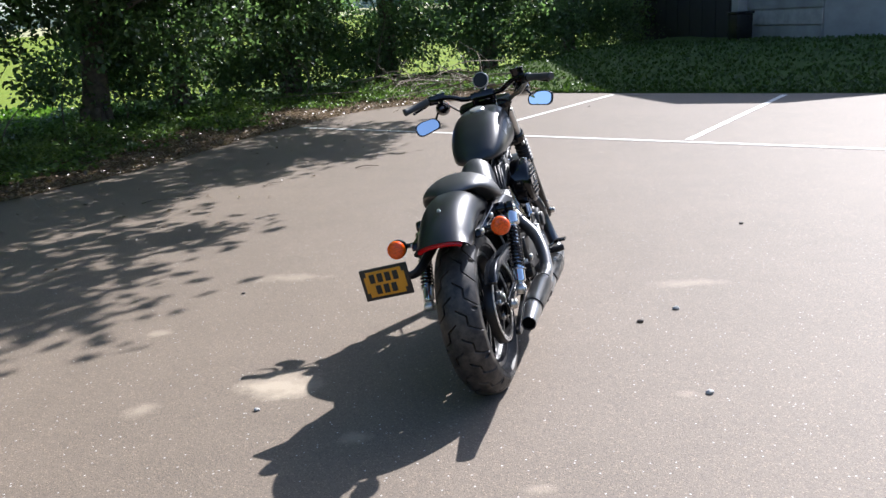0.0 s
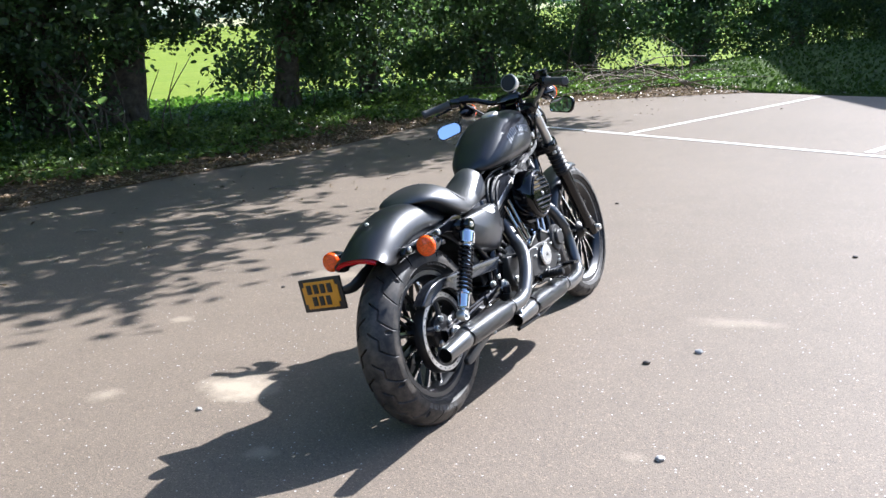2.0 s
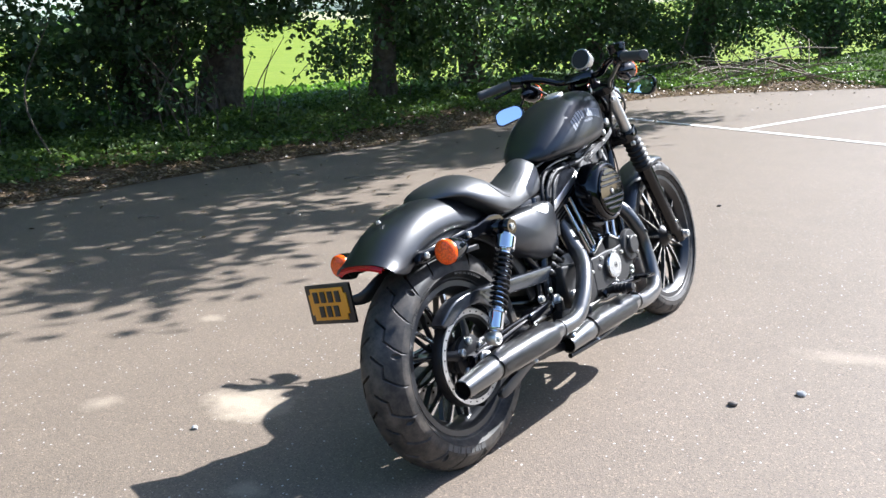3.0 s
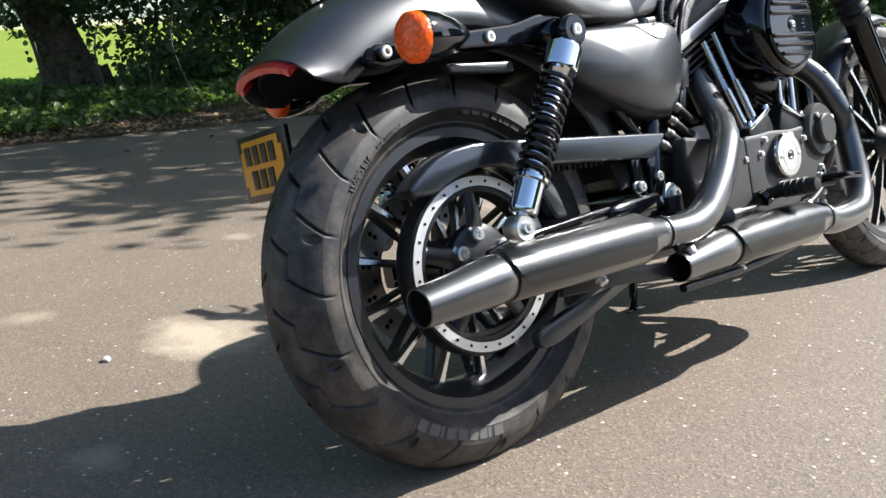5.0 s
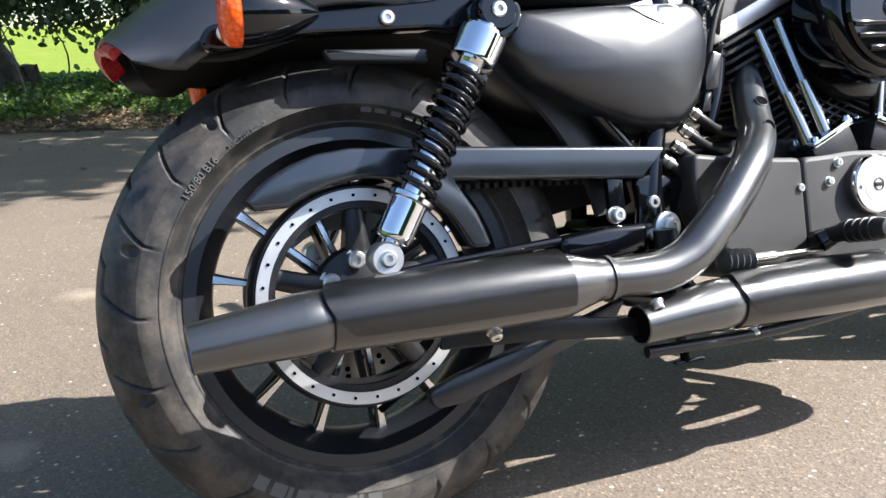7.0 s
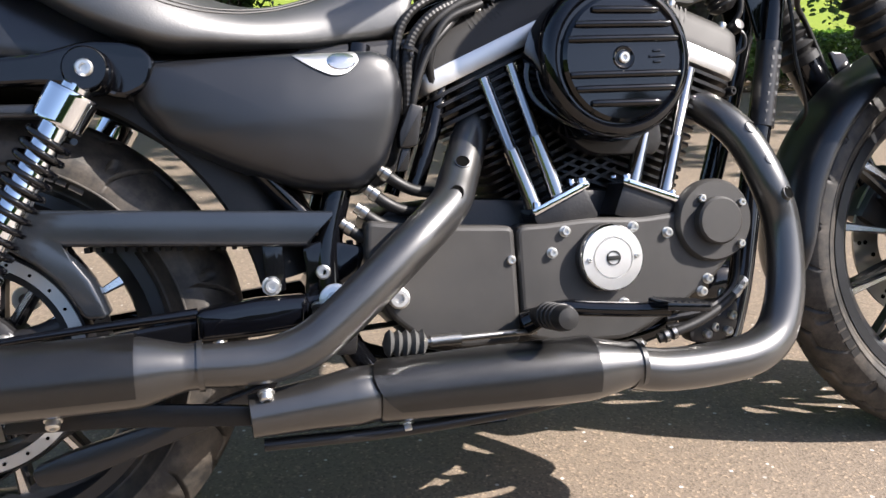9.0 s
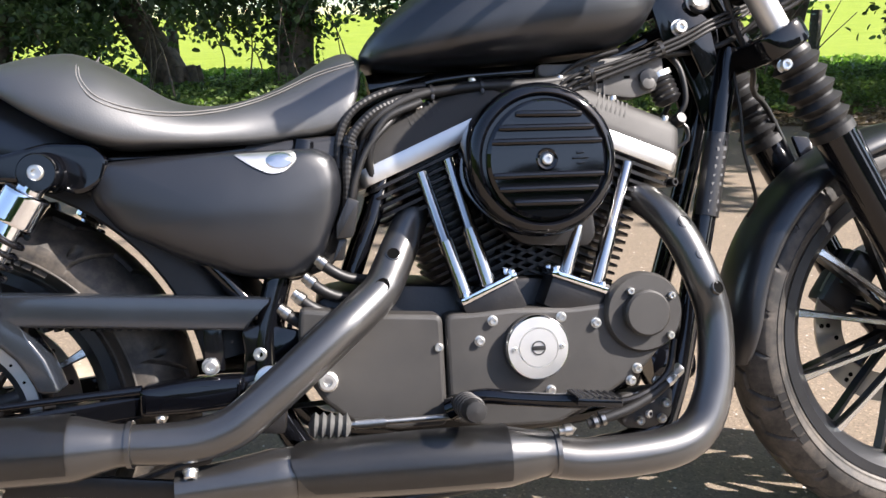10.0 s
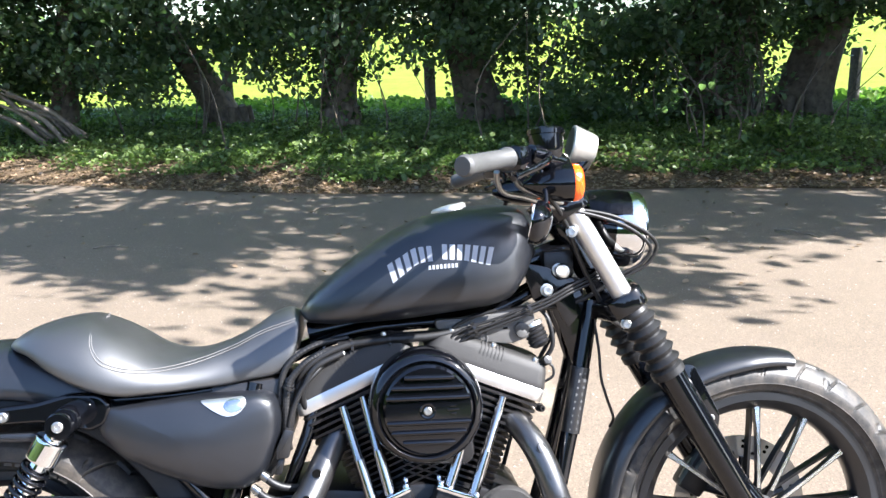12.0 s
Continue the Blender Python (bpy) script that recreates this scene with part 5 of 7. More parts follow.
def crown_seam(bm, back):
    """The seam across the top of the hump, from side seam to side seam."""
    x = 0.211 - back
    reach = seat_side(x, 0.818) * 0.93
    pts = []
    for k in range(25):
        hit = seat_tree.ray_cast(Vector((x, -reach + 2 * reach * k / 24, 1.2)), Vector((0, 0, -1)))[0]
        if hit:
            pts.append(hit + Vector((0, 0, 0.0006)))
    sweep(bm, pts, 0.0008, 6, 1)


add("seam", lambda bm: (seat_seam(bm, 0.0), seat_seam(bm, 0.005), crown_seam(bm, 0.0), crown_seam(bm, 0.005)), thread, seat, "grey double stitching")


# ---- tank ----
TX = [0.588, 0.594, 0.605, 0.625, 0.66, 0.71, 0.77, 0.84, 0.91, 0.96, 1.0, 1.025, 1.042, 1.052, 1.056]
T_TOP = np.interp(TX, [0.588, 0.60, 0.62, 0.666, 0.724, 0.782, 0.85, 0.93, 0.987, 1.02, 1.04, 1.056], [0.812, 0.832, 0.851, 0.889, 0.931, 0.964, 0.989, 1.002, 1.003, 0.997, 0.982, 0.945])
T_LOW = np.interp(TX, [0.588, 0.605, 0.664, 0.772, 0.881, 0.946, 0.99, 1.015, 1.04, 1.056], [0.800, 0.786, 0.781, 0.784, 0.793, 0.801, 0.808, 0.83, 0.87, 0.915])
T_WID = np.interp(TX, [0.588, 0.60, 0.625, 0.66, 0.71, 0.77, 0.84, 0.92, 0.97, 1.01, 1.035, 1.05, 1.056], [0.030, 0.060, 0.086, 0.105, 0.120, 0.130, 0.136, 0.137, 0.131, 0.117, 0.094, 0.066, 0.045])


def tank_ring(x, t, l, w, n=40):
    r = []
    for k in range(n):
        a = 2 * math.pi * k / n
        c, s = math.cos(a), math.sin(a)
        y = w * math.copysign(abs(c) ** 0.62, c)
        m = l + (t - l) * 0.34
        z = m + (t - m) * abs(s) ** 0.84 if s > 0 else m - (m - l) * abs(s) ** 0.55
        r.append(Vector((x, y, z)))
    return r


tank_r = [tank_ring(*q) for q in zip(TX, T_TOP, T_LOW, T_WID)]


def tank_mesh(bm):
    lines = [smooth_line(c, 4) for c in zip(*tank_r)]
    skin(bm, [[l[k] for l in lines] for k in range(len(lines[0]))])


tank = add("fuel_tank", tank_mesh, denim, bike, "satin black teardrop fuel tank", 75)
add("filler_cap", lambda bm: lathe(bm, [(0.0, -0.01), (0.034, -0.01), (0.036, 0.0), (0.036, 0.006), (0.032, 0.010), (0.0, 0.012)], (0.892, 0.0, 0.994), (-0.22, 0, 1), 32), brushed, tank, "brushed metal filler cap")


tank_tree = BVHTree.FromPolygons([v.co.copy() for v in tank.data.vertices], [tuple(p.vertices) for p in tank.data.polygons])


def tank_side(x, z):
    """The y of the tank's right skin."""
    hit = tank_tree.ray_cast(Vector((x, -1, z)), Vector((0, 1, 0)))[0]
    return hit.y if hit else 0.0


def tank_bar(bm, pts):
    """A thin patch that lies on the tank's side, from corner points in x and z."""
    n = 5
    a, b, c, d = [Vector(q) for q in pts]
    rows = []
    for i in range(n + 1):
        p, q = a.lerp(b, i / n), d.lerp(c, i / n)
        rows.append([Vector((v.x, tank_side(v.x, v.y) - 0.0008, v.y)) for v in (p.lerp(q, j / 3) for j in range(4))])
    skin(bm, rows, closed=False)


def tank_print():
    """An arched row of plain silver bars and a shorter row under it."""
    n = 14
    for k in range(n):
        if k == 6:
            continue
        f0, f1 = k / n, (k + 0.66) / n

        def at(f, up):
            x = 0.771 + f * 0.188
            base = float(np.interp(f, [0, 0.25, 0.5, 0.72, 1], [0.862, 0.897, 0.903, 0.899, 0.886]))
            hh = 0.034 - 0.006 * math.sin(f * math.pi)
            return (x - 0.010 * (0.5 - f) * up * 2, base + hh * up)
        bm = B()
        tank_bar(bm, [at(f0, 0), at(f1, 0), at(f1, 1), at(f0, 1)])
        part("print_bar", bm, silver_print, tank, keep=False)
    for k in range(8):
        x = 0.838 + k * 0.0072
        bm = B()
        tank_bar(bm, [(x, 0.8845 + k * 0.0003), (x + 0.0046, 0.8845 + k * 0.0003), (x + 0.0046, 0.8925 + k * 0.0003), (x, 0.8925 + k * 0.0003)])
        part("print_bar", bm, silver_print, tank)


tank_print()


# ---- oil tank and side covers ----
def side_cover(s):
    out = rounded([(0.229, 0.665), (0.40, 0.669), (0.518, 0.669), (0.540, 0.657), (0.549, 0.623), (0.5435, 0.582), (0.519, 0.518), (0.484, 0.488), (0.435, 0.489), (0.399, 0.497), (0.3215, 0.527), (0.2458, 0.568), (0.211, 0.613), (0.213, 0.645)], 0.014, 6)
    c = Vector((0.39, 0.585))
    bm = B()
    rings = [[Vector((q[0], s * 0.080, q[1])) for q in out]]
    for r in (1.0, 0.995, 0.985, 0.97, 0.95, 0.92, 0.88, 0.82, 0.75, 0.67, 0.58, 0.48, 0.38, 0.27, 0.15, 0.05):
        y = 0.100 + 0.027 * (1 - r ** 30) + 0.025 * (1 - r * r)
        row = []
        for q in out:
            dx, dz = q[0] - c.x, q[1] - c.y
            a = math.atan2(dz / 0.088, dx / 0.165)
            k = min(1.0, max(0.0, (0.95 - r) * 1.5))
            row.append(Vector((c.x + (dx * (1 - k) + 0.165 * math.cos(a) * k) * r, s * y, c.y + (dz * (1 - k) + 0.088 * math.sin(a) * k) * r)))
        rings.append(row)
    skin(bm, rings)
    ob = part("side_cover", bm, denim, bike, "satin black side cover over the oil tank", 60)
    bad = rounded([(0.402, 0.6635), (0.486, 0.6660), (0.4905, 0.652), (0.474, 0.635), (0.4536, 0.6325), (0.430, 0.644)], 0.009)
    tree = BVHTree.FromPolygons([v.co.copy() for v in ob.data.vertices], [tuple(p.vertices) for p in ob.data.polygons])

    def badge(bm):
        rows = []
        bc = Vector((0.455, 0.651))
        for r in (1.0, 0.96, 0.6, 0.2):
            row = []
            for q in bad:
                p = bc + (Vector(q) - bc) * r
                hit = tree.ray_cast(Vector((p.x, s, p.y)), Vector((0, -s, 0)))[0]
                row.append(Vector((p.x, (hit.y if hit else s * 0.12) + s * (0.0 if r == 1 else 0.0025), p.y)))
            rows.append(row)
        skin(bm, rows, (False, True))
    plate = add("cover_badge", badge, brushed, ob, "bright satin metal maker's panel")

    def shield_mark(bm):
        rows = []
        for r, up in ((1.0, 0.0026), (0.9, 0.0042), (0.3, 0.0044)):
            row = []
            for k in range(20):
                a = 2 * math.pi * k / 20
                p = Vector((0.4665 + 0.0185 * r * math.cos(a), 0.652 + 0.0115 * r * math.sin(a)))
                hit = tree.ray_cast(Vector((p.x, s, p.y)), Vector((0, -s, 0)))[0]
                row.append(Vector((p.x, (hit.y if hit else s * 0.12) + s * up, p.y)))
            rows.append(row)
        skin(bm, rows, (False, True))
    add("raised_mark", shield_mark, machined, plate)


side_cover(-1)
side_cover(1)
add("battery_box", lambda bm: prism(bm, rounded([(0.235, 0.672), (0.575, 0.690), (0.582, 0.640), (0.560, 0.560), (0.530, 0.500), (0.475, 0.482), (0.430, 0.492), (0.31, 0.536), (0.228, 0.600)], 0.014), -0.082, 0.082, 0.008), plastic, bike, "black battery and oil tank box under the seat")
add("seat_rail", lambda bm: [sweep(bm, [(0.555, s * 0.086, 0.480), (0.575, s * 0.084, 0.53), (0.597, s * 0.075, 0.585), (0.615, s * 0.06, 0.66), (0.63, s * 0.04, 0.74)], 0.0125, 12, 5) for s in (-1, 1)], frame_black, bike, "gloss black frame tube under the seat")

# ---- engine ----
engine = add("engine", lambda bm: (prism(bm, rounded([(0.50, 0.46), (0.62, 0.47), (0.72, 0.46), (0.80, 0.47), (0.92, 0.455), (1.01, 0.43), (1.03, 0.37), (0.97, 0.30), (0.88, 0.25), (0.66, 0.24), (0.54, 0.27), (0.50, 0.33)], 0.025), -0.090, 0.13, 0.01)), cast_black, bike, "black air-cooled V-twin engine")
CR = Vector((0.815, 0, 0.37))


def slanted(v, lean):
    """A place given along (x) and up (z) a cylinder that leans by so many degrees."""
    a = radians(lean)
    return Vector((CR.x + v[0] * math.cos(a) + v[2] * math.sin(a), v[1], CR.z - v[0] * math.sin(a) + v[2] * math.cos(a)))


def finned(bm, lean, z0, z1, core, fin, count, thick):
    """A casting whose fins and core are one skin; core and fin are half-sizes along and across."""
    rows = [(z0 - 0.03, core, 0.025)]
    for k in range(count):
        z = z0 + (z1 - z0) * k / (count - 1)
        rows += [(z - thick * 1.6, core, 0.025), (z - thick, fin, 0.02), (z + thick, fin, 0.02), (z + thick * 1.6, core, 0.025)]
    rows.append((z1 + 0.02, core, 0.025))
    skin(bm, [[slanted((x, y, z), lean) for x, y in rounded([(-hx, -hy), (hx, -hy), (hx, hy), (-hx, hy)], r, 4)] for z, (hx, hy), r in rows])


def barrel(bm, lean):
    finned(bm, lean, 0.100, 0.236, (0.055, 0.055), (0.094, 0.082), 12, 0.0019)


def head(bm, lean):
    finned(bm, lean, 0.250, 0.302, (0.082, 0.066), (0.122, 0.090), 5, 0.0024)


def rocker(bm, lean):
    o = 1 if lean > 0 else -1
    base = rounded([(-0.125, -0.088), (0.125, -0.088), (0.125, 0.088), (-0.125, 0.088)], 0.022, 4)
    rings = []
    for z, sx, sy, sh in ((0.318, 1.0, 1.0, 0), (0.340, 1.0, 1.0, 0), (0.346, 0.985, 0.985, 0), (0.366, 0.945, 0.93, 0.001), (0.378, 0.90, 0.88, 0.003), (0.385, 0.84, 0.80, 0.005), (0.3875, 0.76, 0.70, 0.006)):
        rings.append([slanted((x * sx + sh * o, y * sy, z), lean) for x, y in base])
    skin(bm, rings)


def band(bm, lean):
    base = rounded([(-0.1265, -0.0895), (0.1265, -0.0895), (0.1265, 0.0895), (-0.1265, 0.0895)], 0.022, 4)
    skin(bm, [[slanted((x * s, y * s, z), lean) for x, y in base] for z, s in ((0.311, 0.99), (0.313, 1.0), (0.333, 1.0), (0.336, 0.985))], (True, True))


for lean in (-22.5, 22.5):
    add("cylinder", lambda bm: barrel(bm, lean), cast_black, engine, "black finned cylinder", 30)
    add("cylinder_head", lambda bm: head(bm, lean), cast_black, engine, "black finned cylinder head", 30)
    add("rocker_cover", lambda bm: rocker(bm, lean), rocker_coat, engine, "black wrinkle rocker cover")
    add("rocker_band", lambda bm: band(bm, lean), brushed, engine, "bright machined rocker band")
    add("rocker_ribs", lambda bm: [skin(bm, [[slanted((k * 0.0075 + dx, y, z), lean) for dx, z in ((-0.0018, 0.352), (0.0018, 0.352), (0.0012, h), (-0.0012, h))] for y, h in ((-0.083, 0.365), (-0.074, 0.386), (-0.062, 0.389))]) for k in range(-3, 4)], rocker_coat, engine)
    for k in (-1, 0, 1):
        add("rocker_bolt", lambda bm: bolt(bm, slanted((0.088 * k, -0.070, 0.384), lean), slanted((0, -0.3, 1), lean) - CR, 0.006, 0.006), zinc, engine)

# side covers of the engine
add("sprocket_cover", lambda bm: prism(bm, rounded([(0.480, 0.451), (0.56, 0.438), (0.675, 0.428), (0.675, 0.272), (0.60, 0.272), (0.545, 0.285), (0.505, 0.320), (0.482, 0.36), (0.476, 0.41)], 0.012), -0.095, -0.146, 0.007, 3), wrinkle, engine, "dark wrinkle-coated sprocket cover", 14)
add("cam_cover", lambda bm: prism(bm, rounded([(0.678, 0.428), (0.72, 0.427), (0.78, 0.430), (0.86, 0.424), (0.92, 0.428), (0.99, 0.445), (1.018, 0.41), (1.00, 0.365), (0.962, 0.325), (0.90, 0.290), (0.83, 0.258), (0.73, 0.262), (0.678, 0.277)], 0.016), -0.095, -0.143, 0.007, 3), wrinkle, engine, "dark wrinkle-coated cam cover", 14)
add("gear_boss", lambda bm: (lathe(bm, [(0.0, 0), (0.0475, 0.0), (0.0465, 0.003), (0.0455, 0.012), (0.0, 0.014)], (0.805, -0.140, 0.374), RIGHT, 48)), wrinkle, engine)
add("timer_ring", lambda bm: ring(bm, [(0.0300, 0.0095), (0.0440, 0.0090), (0.0455, 0.0070), (0.0455, 0.0), (0.0300, 0.0)], (0.805, -0.1523, 0.374), RIGHT, 56), chrome, engine, "polished ring round the timer cover")
timer = add("timer_cover", lambda bm: lathe(bm, [(0, 0), (0.0435, 0), (0.0445, 0.002), (0.0445, 0.0075), (0.0430, 0.0095), (0.0290, 0.0102), (0.0282, 0.0085), (0.0270, 0.0085), (0.0262, 0.0105), (0.0, 0.0112)], (0.805, -0.152, 0.374), RIGHT, 56), brushed, engine, "bright round timer cover")
add("timer_emblem", lambda bm: (block(bm, (0.805, -0.1638, 0.374), (0.018, 0.002, 0.006), None, 0.0005), ring(bm, [(0.0085, 0), (0.010, 0), (0.010, 0.001), (0.0085, 0.001)], (0.805, -0.1632, 0.374), RIGHT, 24)), plate_black, timer)
for dx in (-0.034, 0.034):
    add("timer_screw", lambda bm: bolt(bm, (0.805 + dx, -0.1625, 0.374), RIGHT, 0.0035, 0.002), zinc, timer)
add("cover_boss", lambda bm: lathe(bm, [(0.0, 0), (0.058, 0.0), (0.058, 0.012), (0.054, 0.018), (0.033, 0.018), (0.033, 0.030), (0.030, 0.033), (0.0, 0.033)], (0.966, -0.135, 0.411), RIGHT, 40), wrinkle, engine)
for x, z in ((0.746, 0.414), (0.726, 0.387), (0.845, 0.412), (0.896, 0.400), (0.954, 0.330), (0.944, 0.313), (0.825, 0.309), (0.667, 0.383)):
    add("cover_bolt", lambda bm: bolt(bm, (x, -0.146, z), RIGHT, 0.0062, 0.0045), zinc, engine)
for x, z in ((0.945, 0.443), (1.006, 0.433), (1.002, 0.376)):
    add("cover_bolt", lambda bm: bolt(bm, (x, -0.155, z), RIGHT, 0.0055, 0.0045), zinc, engine)
add("exhaust_bolt", lambda bm: bolt(bm, (0.513, -0.149, 0.349), RIGHT, 0.014, 0.008), brushed, engine)


def tube_pair(a, b):
    a, b = Vector(a), Vector(b)
    m = a.lerp(b, 0.45)

    def go(bm):
        sweep(bm, [a, m], 0.0112, 16, 1)
        sweep(bm, [m, a.lerp(b, 0.47), b], [0.0112, 0.0092, 0.0092], 16, 1)
    add("pushrod_tube", go, tube_chrome, engine, "chrome pushrod tube")


tube_pair((0.7135, -0.122, 0.446), (0.6635, -0.090, 0.628))
tube_pair((0.747, -0.122, 0.462), (0.7035, -0.090, 0.645))
tube_pair((0.9048, -0.122, 0.450), (0.9735, -0.090, 0.628))
tube_pair((0.855, -0.122, 0.458), (0.925, -0.090, 0.638))


def tappet(cx, cz, tilt):
    m = Matrix.Rotation(radians(tilt), 4, "Y")
    bl = add("tappet_block", lambda bm: (block(bm, (cx - math.sin(radians(tilt)) * 0.02, -0.112, cz - 0.024), (0.085, 0.055, 0.045), m, 0.006)), cast_black, engine, "black tappet block with chrome top")
    add("tappet_top", lambda bm: (block(bm, (cx, -0.118, cz + 0.001), (0.088, 0.054, 0.010), m, 0.003), [bolt(bm, Vector((cx, -0.118, cz + 0.006)) + m.to_3x3() @ Vector((sx * 0.036, sy * 0.02, 0)), (0, 0, 1), 0.006, 0.006) for sx in (1, -1) for sy in (1, -1)]), chrome, bl)


tappet(0.744, 0.458, -23)
tappet(0.876, 0.459, 22)

# air cleaner
AC = (0.820, 0, 0.634)
air = add("air_cleaner", lambda bm: lathe(bm, [(0.0, 0.105), (0.100, 0.105), (0.106, 0.112), (0.1065, 0.15), (0.1055, 0.170), (0.101, 0.183), (0.095, 0.189), (0.090, 0.190), (0.087, 0.188), (0.085, 0.184), (0.0, 0.184)], (AC[0], 0, AC[2]), RIGHT, 72), gloss, bike, "gloss black round air cleaner cover")
add("raised_disc", lambda bm: lathe(bm, [(0.0, 0.18), (0.083, 0.18), (0.0825, 0.189), (0.078, 0.1935), (0.0, 0.1950)], (AC[0] + 0.003, 0, AC[2] - 0.001), RIGHT, 64), gloss, air)
for z, x0, x1 in ((0.6935, 0.7845, 0.8690), (0.6755, 0.7630, 0.8830), (0.6570, 0.7534, 0.8915), (0.6120, 0.7541, 0.8924), (0.5940, 0.7598, 0.8843), (0.5755, 0.7773, 0.8657)):
    add("rib", lambda bm: sweep(bm, [(x0, -0.1925, z + 0.001), (x0 + 0.005, -0.1955, z + 0.001), (x1 - 0.005, -0.1955, z - 0.001), (x1, -0.1925, z - 0.001)], [0.0025, 0.0048, 0.0048, 0.0025], 14, 3), gloss, air)
add("bolt_recess", lambda bm: ring(bm, [(0.008, 0.190), (0.0150, 0.190), (0.0155, 0.1945), (0.0135, 0.1965), (0.0105, 0.1955)], (0.8215, 0, 0.633), RIGHT, 32), gloss, air)
add("centre_bolt", lambda bm: bolt(bm, (0.8215, -0.1945, 0.633), RIGHT, 0.0075, 0.0050), zinc, air, "zinc centre bolt")
add("emblem", lambda bm: [block(bm, (0.868, -0.1955, 0.633 + dz), (w, 0.0015, 0.0035), None, 0.0004) for dz, w in ((0.007, 0.010), (0.0, 0.022), (-0.007, 0.010))], frame_black, air)
add("backplate", lambda bm: prism(bm, rounded([(0.75, 0.56), (0.745, 0.66), (0.88, 0.68), (0.905, 0.60), (0.912, 0.525), (0.90, 0.508), (0.80, 0.515)], 0.02), -0.085, -0.118, 0.006), cast_black, air)
add("intake", lambda bm: (sweep(bm, [(0.815, -0.09, 0.62), (0.815, -0.02, 0.61), (0.815, 0.0, 0.61)], 0.032, 16, 3), sweep(bm, [(0.74, 0, 0.60), (0.815, 0.0, 0.615), (0.89, 0, 0.60)], 0.026, 14, 3)), brushed, engine, "dull metal intake manifold")

# ---- exhaust ----
exhaust = add("exhaust", lambda bm: (sweep(bm, [(0.978, -0.050, 0.592), (1.004, -0.084, 0.568), (1.026, -0.112, 0.538), (1.043, -0.131, 0.500), (1.058, -0.146, 0.450), (1.070, -0.150, 0.400), (1.067, -0.160, 0.340), (1.054, -0.171, 0.290), (1.028, -0.183, 0.248), (0.985, -0.194, 0.228), (0.92, -0.201, 0.223), (0.85, -0.205, 0.225), (0.802, -0.205, 0.234)], [0.024, 0.025, 0.0254, 0.0256, 0.0256, 0.0256, 0.0260, 0.0268, 0.0280, 0.0290, 0.0290, 0.0285, 0.028], 28, 7)), pipe_black, bike, "matt black twin exhaust with slotted heat shields", 60)
rear_pipe = add("rear_header", lambda bm: sweep(bm, [(0.668, -0.045, 0.585), (0.645, -0.075, 0.558), (0.624, -0.105, 0.522), (0.607, -0.128, 0.491), (0.590, -0.151, 0.466), (0.557, -0.178, 0.440), (0.526, -0.196, 0.417), (0.469, -0.215, 0.372), (0.420, -0.223, 0.334), (0.390, -0.225, 0.315), (0.352, -0.225, 0.304), (0.310, -0.225, 0.303), (0.262, -0.225, 0.306)], [0.024, 0.025, 0.0262, 0.0268, 0.027, 0.027, 0.027, 0.027, 0.027, 0.027, 0.0268, 0.0260, 0.0245], 28, 7), pipe_black, exhaust, "matt black rear header pipe", 60)


def muffler(name, a, b, tip, rs, parent):
    """A tapered silencer from its joint a to its open end."""
    a, b, tip = Vector(a), Vector(b), Vector(tip)
    L = (b - a).length
    d = (b - a).normalized()
    body = add(name, lambda bm: lathe(bm, [(0.0, -0.004), (rs[0] + 0.003, -0.004), (rs[0] + 0.003, 0.006), (rs[0] + 0.004, 0.012), (rs[1] - 0.001, 0.055), (rs[1], 0.07), (rs[1], L * 0.5), (rs[2] + 0.0015, L - 0.002), (rs[2], L)], a, d, 40), pipe_black, parent, "matt black tapered muffler", 50)
    d2 = (tip - b).normalized()
    L2 = (tip - b).length
    add("muffler_tip", lambda bm: lathe(bm, [(rs[2] - 0.005, -0.004), (rs[2] - 0.002, 0.004), (rs[2] - 0.001, 0.03), (rs[3] + 0.004, L2 * 0.55), (rs[3], L2), (rs[3] - 0.002, L2 + 0.001), (rs[3] - 0.003, L2 - 0.002), (rs[3] - 0.004, L2 - 0.05), (0.0, L2 - 0.05)], b, d2, 40), pipe_black, body, "", 50)
    add("tip_inside", lambda bm: lathe(bm, [(rs[3] - 0.0045, L2 - 0.006), (rs[3] - 0.0046, L2 - 0.045), (0.0, L2 - 0.046)][::-1], b, d2, 24), hollow, body)
    add("clamp", lambda bm: ring(bm, [(rs[0] + 0.001, -0.010), (rs[0] + 0.0055, -0.010), (rs[0] + 0.0055, -0.004), (rs[0] + 0.001, -0.004)], a, d, 32), pipe_black, body)

    def shield(bm):
        # heat shield: an outer half shell with a curved rear edge
        rows = []
        s = d.cross(Vector((0, 0, 1))).normalized()
        if s.y > 0:
            s = -s
        u = s.cross(d)
        if u.z < 0:
            u = -u
        for k in range(15):
            ang = radians(-30 + 150 * k / 14)
            f = abs(k - 7) / 7
            h1 = L - 0.004 - 0.03 * f ** 2 + 0.012
            row = []
            for j in range(7):
                h = 0.060 + (h1 - 0.060) * j / 6
                r = (rs[1] if h < L * 0.5 else rs[1] + (rs[2] - rs[1]) * (h - L * 0.5) / (L * 0.5)) + 0.0030
                row.append(a + d * h + (s * math.cos(ang) + u * math.sin(ang)) * r)
            rows.append(row)
        skin(bm, rows, closed=False)
        bmesh.ops.solidify(bm, geom=bm.faces[:], thickness=0.0022)
    add("heat_shield", shield, pipe_black, body, "matt black muffler heat shield", 50)
    return body


